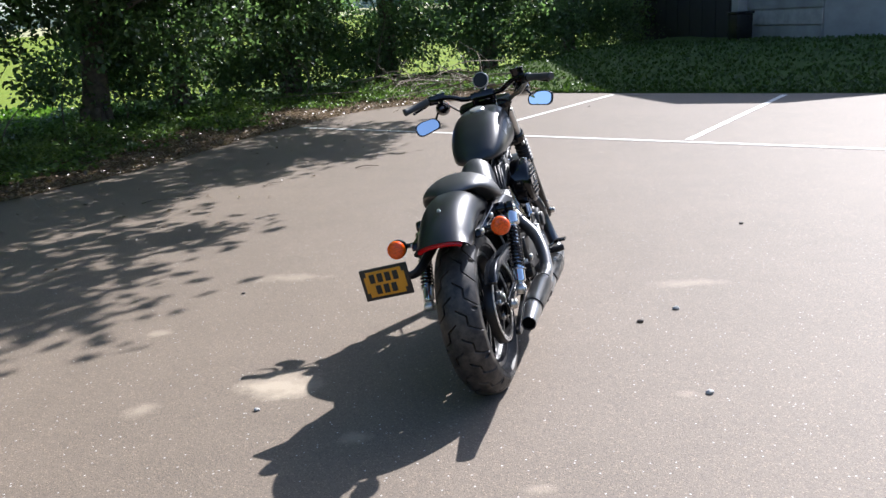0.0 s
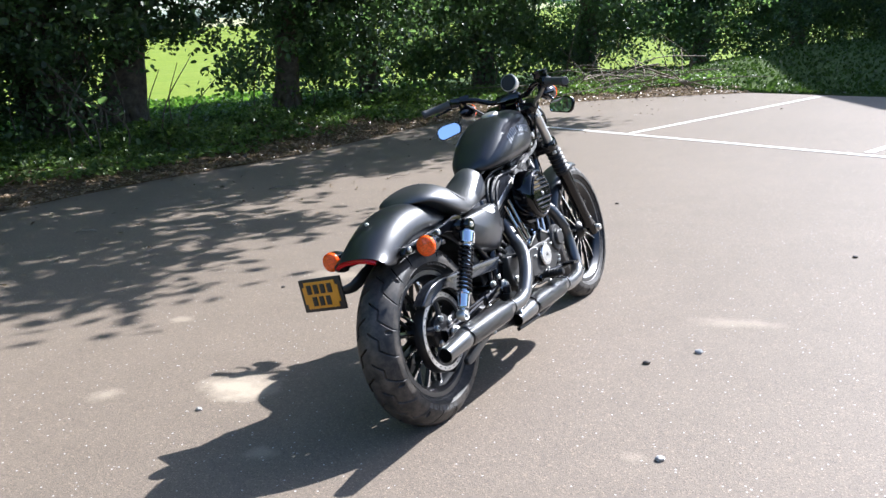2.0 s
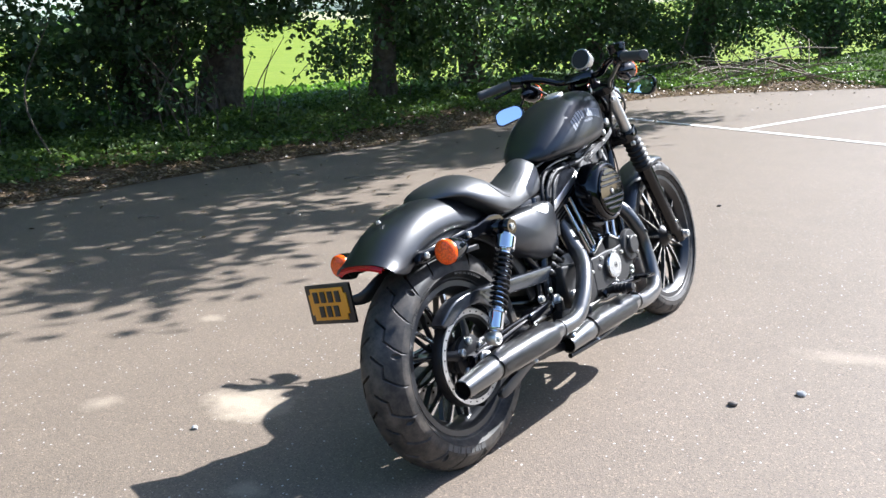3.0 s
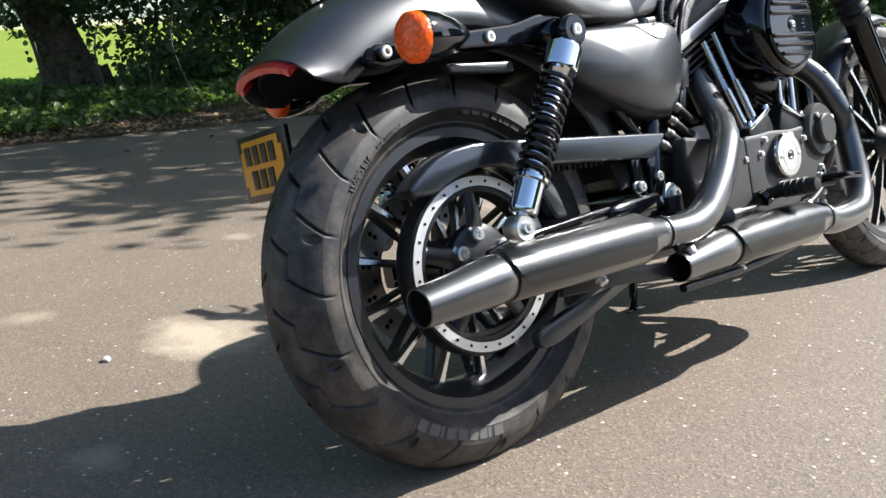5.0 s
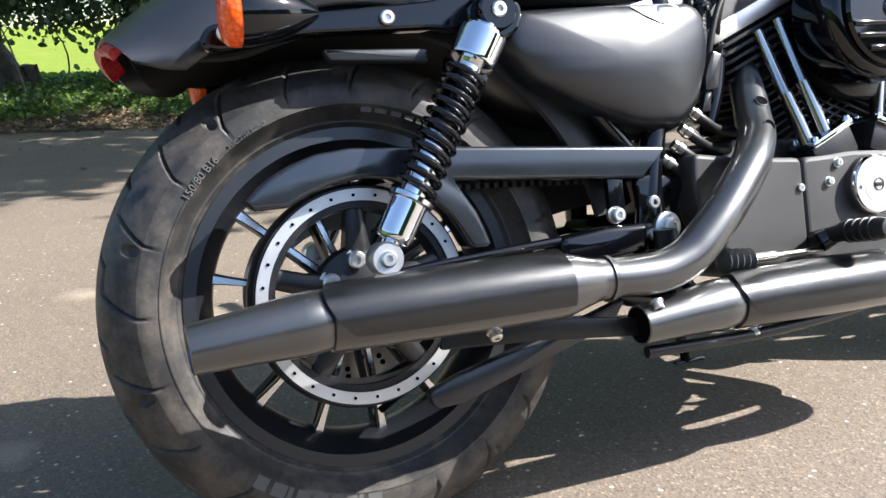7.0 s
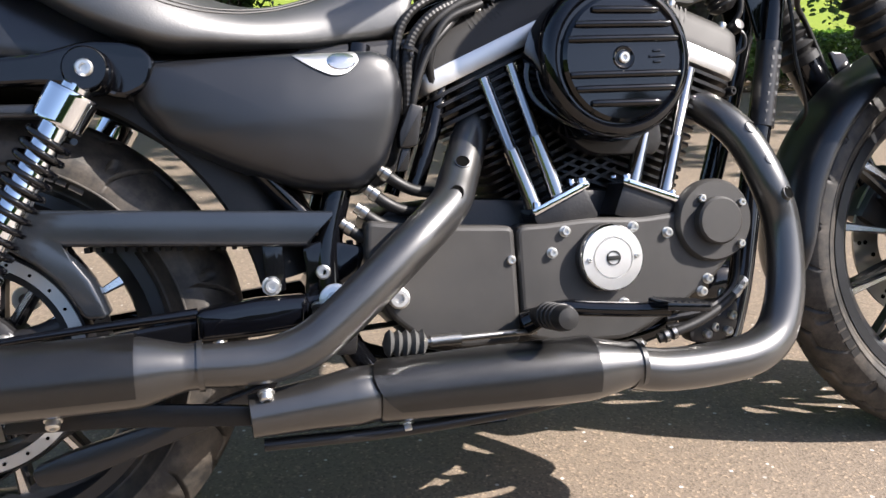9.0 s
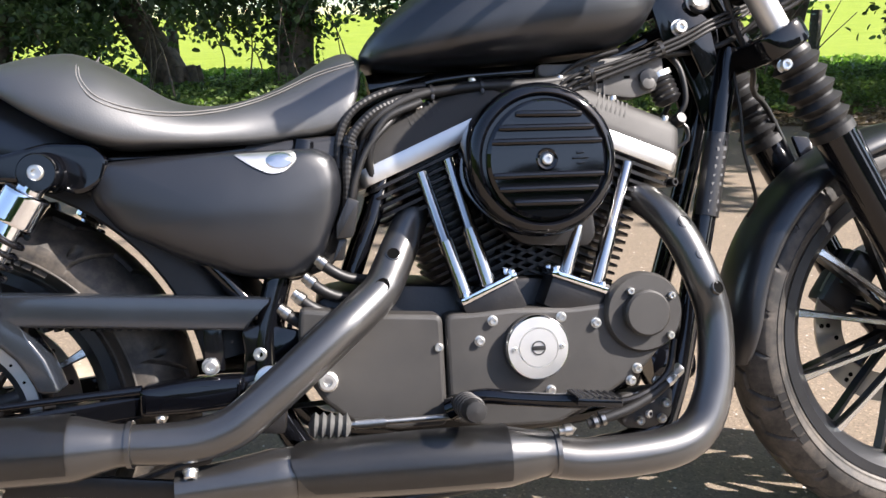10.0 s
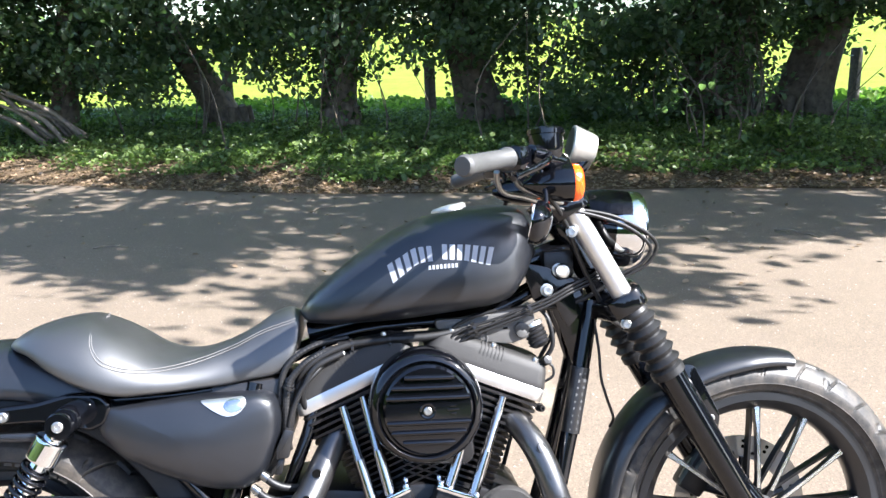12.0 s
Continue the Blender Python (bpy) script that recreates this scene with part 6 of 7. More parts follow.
muffler("rear_muffler", (0.262, -0.225, 0.306), (-0.085, -0.228, 0.312), (-0.232, -0.229, 0.303), (0.0235, 0.0405, 0.036, 0.0265), exhaust)
muffler("front_muffler", (0.802, -0.205, 0.238), (0.468, -0.208, 0.246), (0.318, -0.212, 0.238), (0.0265, 0.0405, 0.036, 0.0255), exhaust)


def shield_slot(c, n, parent, r=0.0315):
    """A round opening in a heat shield: a flush near-black disc paints the shade of the hole, within a rolled rim."""
    c, n = Vector(c), Vector(n).normalized()
    c = c + n * r
    add("shield_slot", lambda bm: (lathe(bm, [(0.0, -0.004), (0.0085, -0.004), (0.0085, 0.0006), (0.0, 0.0006)], c, n, 18)), hollow, parent)
    add("slot_rim", lambda bm: ring(bm, [(0.0082, -0.003), (0.0105, -0.003), (0.0100, 0.0012), (0.0088, 0.0018)], c, n, 22), pipe_black, parent)


shield_slot((1.032, -0.119, 0.524), (0.15, -0.85, 0.48), exhaust, 0.0252)
shield_slot((1.047, -0.136, 0.480), (0.20, -0.88, 0.40), exhaust, 0.0252)
shield_slot((1.060, -0.150, 0.433), (0.30, -0.88, 0.32), exhaust, 0.0252)
shield_slot((0.612, -0.121, 0.500), (0.0, -0.80, 0.60), rear_pipe, 0.0266)
shield_slot((0.592, -0.149, 0.468), (0.05, -0.93, 0.36), rear_pipe, 0.0266)
add("muffler_bracket", lambda bm: (prism(bm, rounded([(0.06, 0.275), (0.20, 0.265), (0.46, 0.225), (0.46, 0.205), (0.18, 0.240), (0.05, 0.250)], 0.006), -0.20, -0.19, 0.002), sweep(bm, [(0.33, -0.205, 0.20), (0.5, -0.21, 0.196), (0.68, -0.20, 0.20), (0.8, -0.19, 0.215)], 0.008, 10, 4)), cast_black, exhaust)
for c in ((0.337, -0.228, 0.262), (0.11, -0.228, 0.262), (0.50, -0.21, 0.198)):
    add("bracket_bolt", lambda bm: bolt(bm, c, (0, -0.6, -0.8), 0.008, 0.006), zinc, exhaust)

# ---- foot controls ----
peg = add("foot_peg", lambda bm: (sweep(bm, [(0.685, -0.13, 0.300), (0.690, -0.20, 0.314)], 0.013, 12, 1), lathe(bm, [(0.0, 0), (0.014, 0.0), (0.0155, 0.008), (0.0155, 0.068), (0.013, 0.076), (0.0, 0.078)], (0.690, -0.195, 0.314), (0.05, -1, 0.06), 24), [ring(bm, [(0.0152, -0.003), (0.0172, -0.002), (0.0172, 0.002), (0.0152, 0.003)], Vector((0.690, -0.195, 0.314)) + Vector((0.05, -1, 0.06)).normalized() * (0.014 + k * 0.013), (0.05, -1, 0.06), 24) for k in range(4)]), soft_rubber, bike, "black rubber rider foot peg")
add("foot_peg", lambda bm: (sweep(bm, [(0.700, 0.13, 0.285), (0.695, 0.20, 0.300)], 0.012, 12, 1), lathe(bm, [(0.0, 0), (0.018, 0.0), (0.020, 0.008), (0.020, 0.11), (0.017, 0.118), (0.0, 0.12)], (0.690, 0.195, 0.303), (-0.08, 1, 0.05), 24)), soft_rubber, bike, "black rubber rider foot peg")
pedal = add("brake_pedal", lambda bm: (sweep(bm, [(0.675, -0.165, 0.300), (0.715, -0.185, 0.318), (0.76, -0.195, 0.314), (0.82, -0.205, 0.308), (0.855, -0.215, 0.308)], [0.016, 0.011, 0.010, 0.010, 0.012], 12, 5), block(bm, (0.858, -0.235, 0.314), (0.062, 0.055, 0.012), Matrix.Rotation(radians(8), 4, "Y"), 0.004)), gloss, bike, "gloss black brake pedal")
add("pedal_pad", lambda bm: skin(bm, [[Vector((0.830 + k * 0.0045, y, 0.322 - k * 0.0006 + dz + (0.003 if k % 2 else 0))) for y, dz in ((-0.262, 0), (-0.212, 0), (-0.212, -0.006), (-0.262, -0.006))] for k in range(14)]), soft_rubber, pedal, "ribbed rubber pedal pad")
rod = add("brake_rod", lambda bm: (sweep(bm, [(0.53, -0.170, 0.2925), (0.60, -0.168, 0.2915), (0.69, -0.16, 0.288)], 0.0045, 10, 2), sweep(bm, [(0.545, -0.170, 0.2925), (0.585, -0.170, 0.292)], 0.0075, 12, 1)), steel_dull, bike, "steel rear brake rod with rubber boot")
add("boot", lambda bm: lathe(bm, [(0.0, 0), *[(0.013 + 0.005 * (k % 2), 0.004 + k * 0.0052) for k in range(10)], (0.006, 0.057), (0.0, 0.057)], (0.483, -0.172, 0.297), (1, -0.05, -0.10), 20), grip_rubber, rod, "grey ribbed rubber boot")
add("master_cylinder", lambda bm: (block(bm, (0.425, -0.145, 0.305), (0.06, 0.04, 0.035), Matrix.Rotation(0.1, 4, "Y"), 0.008), lathe(bm, [(0, 0), (0.017, 0), (0.017, 0.03), (0, 0.032)], (0.42, -0.145, 0.32), (0, 0, 1), 18)), cast_black)
add("side_stand", lambda bm: (sweep(bm, [(0.62, 0.14, 0.21), (0.68, 0.20, 0.12), (0.72, 0.245, 0.060)], 0.010, 10, 3), block(bm, (0.726, 0.252, 0.055), (0.07, 0.035, 0.008), Matrix.Rotation(radians(-12.3), 4, "X"), 0.002)), frame_black, bike, "gloss black side stand holding the leaning bike")
add("shift_lever", lambda bm: (sweep(bm, [(0.66, 0.17, 0.30), (0.76, 0.185, 0.30), (0.86, 0.19, 0.30)], 0.008, 10, 3), sweep(bm, [(0.86, 0.185, 0.30), (0.86, 0.25, 0.302)], 0.011, 12, 1)), gloss)
add("primary_cover", lambda bm: prism(bm, rounded([(0.50, 0.42), (0.60, 0.46), (0.85, 0.45), (0.98, 0.44), (1.02, 0.38), (0.98, 0.30), (0.85, 0.26), (0.60, 0.25), (0.50, 0.30)], 0.05), 0.12, 0.175, 0.015, 3), wrinkle, engine, "dark wrinkle-coated primary cover")

# ---- fork, front fender ----
FD = (Vector((1.480, 0, 0.333)) - Vector((1.128, 0, 0.975))).normalized()


def fork_at(z, y):
    t = (0.975 - z) / -FD.z
    return Vector((1.128, y, 0.975)) + FD * t


for s in (-1, 1):
    y = s * 0.100
    leg = add("fork_leg", lambda bm: (sweep(bm, [fork_at(0.665, y), fork_at(0.62, y), fork_at(0.45, y), fork_at(0.36, y)], [0.031, 0.030, 0.0285, 0.027], 24, 3), sweep(bm, [fork_at(0.42, y) + Vector((0.006, 0, 0.0)), fork_at(0.36, y) + Vector((0.018, 0, 0.0)), fork_at(0.333, y) + Vector((0.025, 0, -0.002)), fork_at(0.305, y) + Vector((0.018, 0, 0.0))], [0.025, 0.027, 0.028, 0.020], 20, 3)), gloss, bike, "gloss black fork leg with rubber gaiter")
    add("stanchion", lambda bm: sweep(bm, [fork_at(1.0, y), fork_at(0.775, y)], 0.0205, 24, 1), brushed, leg, "bright fork tube")

    def bellows(bm):
        a, b = fork_at(0.785, y), fork_at(0.655, y)
        L = (b - a).length
        prof = [(0.0, 0.0), (0.028, 0.0), (0.030, 0.008)]
        for k in range(5):
            h = 0.012 + k * (L - 0.03) / 5
            w = (L - 0.03) / 5
            prof += [(0.0285, h + 0.1 * w), (0.036, h + 0.42 * w), (0.0375, h + 0.5 * w), (0.036, h + 0.6 * w), (0.0285, h + 0.95 * w)]
        prof += [(0.034, L - 0.014), (0.034, L), (0.0, L)]
        lathe(bm, prof, a, FD, 28)
    add("gaiter", bellows, soft_rubber, leg, "black ribbed rubber fork gaiter", 25)
    add("pinch_bolt", lambda bm: bolt(bm, fork_at(0.40, s * 0.128) + Vector((0.0, 0, 0)), (0, s, 0), 0.006, 0.004), zinc, leg)
    add("fender_stay", lambda bm: prism(bm, rounded([(1.332, 0.668), (1.365, 0.664), (1.415, 0.56), (1.41, 0.53), (1.38, 0.55)], 0.008), s * 0.066, s * 0.073, 0.002), gloss, leg)
    add("stay_bolt", lambda bm: bolt(bm, (1.395, s * 0.074, 0.556), (0, s, 0), 0.007, 0.005), zinc, leg)



def yoke(bm, z, h):
    prism(bm, rounded([(-0.045, -0.13), (0.035, -0.13), (0.05, 0.0), (0.035, 0.13), (-0.045, 0.13), (-0.06, 0.0)], 0.03), 0, h, 0.005)
    bmesh.ops.transform(bm, matrix=Matrix.Translation(fork_at(z, 0)) @ Matrix.Rotation(-math.atan2(FD.x, -FD.z), 4, "Y") @ Matrix.Rotation(radians(90), 4, "X"), verts=bm.verts)


clamp = add("upper_clamp", lambda bm: yoke(bm, 0.980, 0.034), frame_black, bike, "gloss black upper fork clamp")
add("lower_clamp", lambda bm: yoke(bm, 0.785, 0.038), frame_black, clamp)
for z in (0.949, 0.766):
    for s in (-1, 1):
        add("clamp_bolt", lambda bm: bolt(bm, fork_at(z, s * 0.118) + Vector((-0.026, 0, -0.006)), (-0.2, s, 0.0), 0.009, 0.007), zinc, clamp)

add("front_fender", lambda bm: arch(bm, FX, FZ, 0.348, -6, 104, lambda f: 0.066 - 0.012 * max(0, f - 0.85) / 0.15 - 0.022 * max(0, 0.1 - f) ** 2 / 0.01, lambda f: 0.034 - 0.01 * max(0, f - 0.8) / 0.2 - 0.014 * max(0, 0.12 - f) / 0.12, 44), denim, bike, "satin black front mudguard", 60)
add("brake_caliper", lambda bm: (block(bm, (FX - 0.085, 0.072, FZ + 0.075), (0.06, 0.055, 0.11), Matrix.Rotation(radians(35), 4, "Y"), 0.014), block(bm, (FX - 0.07, 0.045, FZ + 0.09), (0.05, 0.03, 0.07), Matrix.Rotation(radians(35), 4, "Y"), 0.01)), cast_black, bike, "black front brake caliper")

# ---- headlamp, bars, controls ----
H = Vector((1.240, 0, 0.941))
HD = Vector((1, 0, -0.11)).normalized()
lamp = add("headlamp", lambda bm: lathe(bm, [(0.0, -0.085), (0.03, -0.082), (0.052, -0.066), (0.068, -0.035), (0.074, 0.0), (0.075, 0.02), (0.070, 0.02), (0.055, -0.02), (0.0, -0.05)], H, HD, 48), gloss, bike, "gloss black headlamp with a chrome rim and visor")
add("lamp_rim", lambda bm: ring(bm, [(0.070, -0.022), (0.0745, -0.022), (0.0775, -0.010), (0.0785, 0.012), (0.0795, 0.024), (0.0785, 0.034), (0.074, 0.040), (0.069, 0.034)], H, HD, 64), chrome, lamp, "chrome headlamp rim")
add("lamp_glass", lambda bm: lathe(bm, [(0.0, 0.050), (0.03, 0.048), (0.055, 0.042), (0.071, 0.030), (0.071, 0.027), (0.055, 0.038), (0.0, 0.046)], H, HD, 48), lamp_glass, lamp)
add("reflector", lambda bm: lathe(bm, [(0.0, -0.03), (0.03, -0.022), (0.055, 0.0), (0.069, 0.024)], H, HD, 40), chrome, lamp)


def visor(bm):
    rows = []
    for k in range(21):
        a = radians(22 + 136 * k / 20)
        row = []
        for j in range(10):
            f = j / 9
            h = -0.072 + 0.118 * f - 0.035 * f * (1 - math.sin(a))
            r = 0.0800 - 0.030 * max(0.0, 0.42 - f) ** 1.6 - 0.006 * max(0.0, f - 0.6)
            row.append(H + HD * h + LEFT * math.cos(a) * r + Vector((0, 0, 1)) * math.sin(a) * r)
        rows.append(row)
    skin(bm, rows, closed=False)
    bmesh.ops.solidify(bm, geom=bm.faces[:], thickness=0.002)


add("visor", visor, gloss, lamp, "gloss black headlamp visor")
add("lamp_bracket", lambda bm: sweep(bm, [(1.17, 0, 0.985), (1.21, 0, 0.995), (1.24, 0, 1.0)], 0.014, 12, 3, flat=0.6), gloss, lamp)

bar_right = [(1.100, -0.10, 1.050), (1.060, -0.145, 1.071), (1.025, -0.19, 1.085), (0.994, -0.235, 1.082), (0.944, -0.30, 1.070), (0.894, -0.365, 1.062)]
bar_left = [(1.108, 0.10, 1.05), (1.082, 0.145, 1.073), (1.055, 0.19, 1.086), (1.025, 0.235, 1.087), (0.985, 0.295, 1.078), (0.950, 0.348, 1.069)]
bars = add("handlebar", lambda bm: (sweep(bm, bar_right[::-1] + [(1.115, -0.06, 1.045), (1.115, 0, 1.045), (1.115, 0.06, 1.045)] + bar_left, 0.0125, 18, 6), [sweep(bm, [(1.135, s * 0.045, 0.985), (1.118, s * 0.045, 1.04)], 0.016, 14, 1) for s in (1, -1)], block(bm, (1.117, 0, 1.047), (0.045, 0.12, 0.035), Matrix.Rotation(radians(20), 4, "Y"), 0.008)), gloss, bike, "gloss black handlebar with controls")
for s in (-1, 1):
    a, b = (Vector((0.976, -0.262, 1.078)), Vector((0.891, -0.368, 1.0615))) if s < 0 else (Vector((1.012, 0.250, 1.086)), Vector((0.947, 0.352, 1.068)))
    d = (b - a).normalized()
    L = (b - a).length
    add("grip", lambda bm: lathe(bm, [(0.0, 0.0), (0.019, 0.0), (0.0195, 0.004), (0.0165, 0.008), (0.0165, L - 0.006), (0.018, L - 0.004), (0.018, L + 0.006), (0.015, L + 0.010), (0.0, L + 0.011)], a, d, 28), grip_rubber, bars, "worn grey rubber grip")
    add("switch_housing", lambda bm: (block(bm, a - d * 0.025 + Vector((0, 0, -0.004)), (0.045, 0.05, 0.046), Matrix.Rotation(math.atan2(d.y, d.x), 4, "Z"), 0.012), block(bm, a - d * 0.062 + Vector((0.018, 0, -0.002)), (0.05, 0.036, 0.036), Matrix.Rotation(math.atan2(d.y, d.x), 4, "Z"), 0.010)), gloss, bars, "gloss black switch housing")
    lv = a - d * 0.055 + Vector((0.045, s * 0.01, -0.004))
    add("lever", lambda bm: sweep(bm, [lv, lv + d * 0.05 + Vector((0.018, 0, -0.006)), lv + d * 0.09 + Vector((0.010, 0, -0.016)), lv + d * 0.140 + Vector((0.008, 0, -0.022)), lv + d * 0.146 + Vector((0.008, 0, -0.022))], [0.009, 0.008, 0.0065, 0.006, 0.0085], 10, 5, flat=0.7), gloss, bars, "gloss black hand lever")
    # mirror hung under the bar
    mc = Vector((1.015, s * 0.285, 0.968))
    look_m = Matrix.Translation(mc) @ Matrix.Rotation(radians(12 if s > 0 else -12), 4, "Z") @ Matrix.Rotation(radians(15), 4, "Y") @ Matrix.Rotation(radians(s * -6), 4, "X")
    shape = rounded([(-0.062, -0.026), (0.040, -0.038), (0.060, -0.024), (0.064, 0.020), (0.030, 0.036), (-0.044, 0.034), (-0.066, 0.010)], 0.022, 5)
    shape = [(x * s, z) for x, z in shape]

    def shell(bm):
        rings = []
        for x, k in ((-0.004, 0.97), (0.0, 1.0), (0.008, 0.98), (0.018, 0.86), (0.025, 0.62), (0.028, 0.3)):
            rings.append([look_m @ Vector((x, p * k, q * k)) for p, q in shape])
        skin(bm, rings)
    add("mirror", shell, gloss, bars, "gloss black mirror slung under the bar")
    add("mirror_glass", lambda bm: skin(bm, [[look_m @ Vector((x, p * 0.87, q * 0.85)) for p, q in shape] for x in (-0.0035, -0.0055)]), mirror_glass, bars, "mirror glass reflecting the sky", 20)
    add("mirror_stem", lambda bm: sweep(bm, [look_m @ Vector((0.014, -s * 0.03, 0.0)), Vector((1.045, s * 0.235, 1.005)), Vector((1.045, s * 0.215, 1.04)), Vector((1.035, s * 0.212, 1.085))], 0.0055, 10, 5), gloss, bars)
    indicator((1.088, s * 0.205, 1.033), (1, 0, 0), (1.056, s * 0.195, 1.076))

res = add("reservoir", lambda bm: (lathe(bm, [(0.0, -0.030), (0.020, -0.030), (0.028, -0.014), (0.0305, 0.0), (0.0315, 0.022), (0.034, 0.023), (0.0345, 0.031), (0.031, 0.035), (0.0, 0.036)], (1.056, -0.200, 1.098), (0, 0.05, 1), 32), sweep(bm, [(1.020, -0.232, 1.086), (1.050, -0.210, 1.078), (1.085, -0.180, 1.068), (1.100, -0.165, 1.056)], [0.017, 0.022, 0.021, 0.012], 14, 4)), gloss, bars, "gloss black brake master cylinder and reservoir")
for dx in (-0.015, 0.015):
    add("reservoir_screw", lambda bm: bolt(bm, (1.056 + dx, -0.200, 1.134), (0, 0.05, 1), 0.0040, 0.002), zinc, res)
add("banjo_bolt", lambda bm: bolt(bm, (1.100, -0.170, 1.056), (0.4, -0.8, -0.3), 0.009, 0.012), zinc, res)
SD = Vector((-0.972, 0, 0.235)).normalized()
speedo = add("speedometer", lambda bm: lathe(bm, [(0.0, -0.050), (0.022, -0.050), (0.029, -0.047), (0.0315, -0.040), (0.0395, -0.006), (0.0410, -0.002), (0.0405, 0.002), (0.0370, 0.004), (0.0, 0.004)], (1.150, 0, 1.117), SD, 40), grey_paint, bike, "grey speedometer shell on the bars")
add("dial", lambda bm: lathe(bm, [(0.0, 0.004), (0.036, 0.0045), (0.0, 0.0060)], (1.150, 0, 1.117), SD, 40), soft_rubber, speedo, "dark speedometer dial")
add("speedo_mount", lambda bm: sweep(bm, [(1.12, 0, 1.05), (1.15, 0, 1.062), (1.172, 0, 1.080), (1.174, 0, 1.095)], 0.018, 12, 4), gloss, speedo)


# ---- cables and small parts ----
def cable(pts, r, m=soft_rubber, label="black control cable"):
    add("cable", lambda bm: sweep(bm, pts, r, 8, 6), m, bike, label, 60)


cable([(0.958, -0.245, 1.056), (0.962, -0.225, 1.035), (0.978, -0.202, 1.019), (1.023, -0.167, 1.010), (1.081, -0.131, 0.990)], 0.0056, steel_dull, "bright throttle cable tube")
cable([(1.081, -0.131, 0.990), (1.158, -0.112, 0.973), (1.226, -0.098, 0.949), (1.271, -0.085, 0.918), (1.281, -0.078, 0.896), (1.262, -0.070, 0.871), (1.218, -0.062, 0.848), (1.15, -0.05, 0.805), (1.05, -0.06, 0.79), (0.95, -0.06, 0.775), (0.88, -0.06, 0.73)], 0.0038)
cable([(0.990, -0.235, 1.062), (0.995, -0.214, 1.044), (1.012, -0.188, 1.027), (1.059, -0.147, 1.011), (1.139, -0.104, 0.984)], 0.0056, steel_dull, "bright throttle cable tube")
cable([(1.139, -0.104, 0.984), (1.200, -0.098, 0.970), (1.252, -0.090, 0.946), (1.287, -0.078, 0.922), (1.296, -0.070, 0.900), (1.276, -0.062, 0.868), (1.222, -0.056, 0.842), (1.13, -0.05, 0.80), (1.02, -0.062, 0.786), (0.92, -0.062, 0.765), (0.862, -0.06, 0.72)], 0.0038)
cable([(1.05, -0.2, 1.10), (1.055, -0.17, 1.03), (1.10, -0.12, 0.97), (1.15, -0.075, 0.86), (1.20, -0.05, 0.77), (1.24, 0.02, 0.74), (1.30, 0.07, 0.70), (1.40, 0.085, 0.50)], 0.0048, soft_rubber, "black brake hose")
cable([(1.05, 0.21, 1.08), (1.09, 0.15, 1.02), (1.16, 0.09, 0.93), (1.14, 0.08, 0.78), (1.05, 0.10, 0.6), (1.0, 0.14, 0.42)], 0.0048, soft_rubber, "black clutch cable")
cable([(1.170, -0.045, 0.77), (1.1777, -0.05, 0.70), (1.180, -0.05, 0.646), (1.191, -0.048, 0.602), (1.206, -0.035, 0.560), (1.205, -0.01, 0.535)], 0.0030)
cable([(0.575, -0.07, 0.66), (0.595, -0.085, 0.70), (0.65, -0.08, 0.735), (0.74, -0.07, 0.752), (0.86, -0.065, 0.755), (0.96, -0.06, 0.76)], 0.0075, soft_rubber, "black wiring loom")
cable([(0.600, -0.07, 0.60), (0.590, -0.095, 0.655), (0.615, -0.095, 0.705), (0.67, -0.085, 0.73)], 0.006, soft_rubber, "black spark plug lead")
cable([(0.56, -0.085, 0.55), (0.562, -0.10, 0.60), (0.585, -0.1, 0.66), (0.62, -0.09, 0.70), (0.66, -0.05, 0.735)], 0.005, soft_rubber, "black wiring loom")
for x, z in ((0.509, 0.513), (0.492, 0.488), (0.476, 0.466), (0.455, 0.447)):
    cable([(x, -0.112, z), (x + 0.020, -0.116, z - 0.017), (x + 0.048, -0.108, z - 0.030), (x + 0.100, -0.085, z - 0.036)], 0.0078, soft_rubber, "black rubber oil hose")
    add("hose_clip", lambda bm: lathe(bm, [(0, -0.004), (0.0080, -0.004), (0.0080, 0.003), (0.0095, 0.004), (0.0095, 0.013), (0.0080, 0.014), (0, 0.014)], (x, -0.112, z), (0.020, -0.004, -0.017), 16), steel_dull, bike, "zinc hose clip")
bracket = add("swingarm_bracket", lambda bm: prism(bm, rounded([(0.398, 0.424), (0.430, 0.430), (0.482, 0.416), (0.470, 0.385), (0.448, 0.350), (0.396, 0.350), (0.402, 0.390)], 0.010), -0.118, -0.104, 0.004), frame_black, bike, "gloss black swingarm pivot bracket")
add("bracket_bolt", lambda bm: bolt(bm, (0.423, -0.120, 0.389), RIGHT, 0.0095, 0.006), zinc, bracket)
add("connector", lambda bm: (prism(bm, rounded([(0.555, 0.598), (0.572, 0.592), (0.560, 0.542), (0.536, 0.540), (0.537, 0.560)], 0.004), -0.118, -0.095, 0.003), prism(bm, rounded([(0.54, 0.54), (0.552, 0.54), (0.545, 0.51), (0.53, 0.51)], 0.003), -0.112, -0.10, 0.002)), plastic, bike, "black wiring connector block")
coil_plate = add("coil_bracket", lambda bm: prism(bm, rounded([(1.024, 0.886), (1.078, 0.874), (1.122, 0.842), (1.135, 0.775), (1.112, 0.750), (1.088, 0.803), (1.046, 0.807)], 0.008), -0.070, -0.062, 0.002), frame_black, bike, "gloss black bracket under the tank", 30)
add("bracket_bolt", lambda bm: bolt(bm, (1.0729, -0.074, 0.8291), RIGHT, 0.0105, 0.007), zinc, coil_plate)
add("bracket_bolt", lambda bm: bolt(bm, (1.0985, -0.076, 0.8672), RIGHT, 0.011, 0.010), brushed, coil_plate)
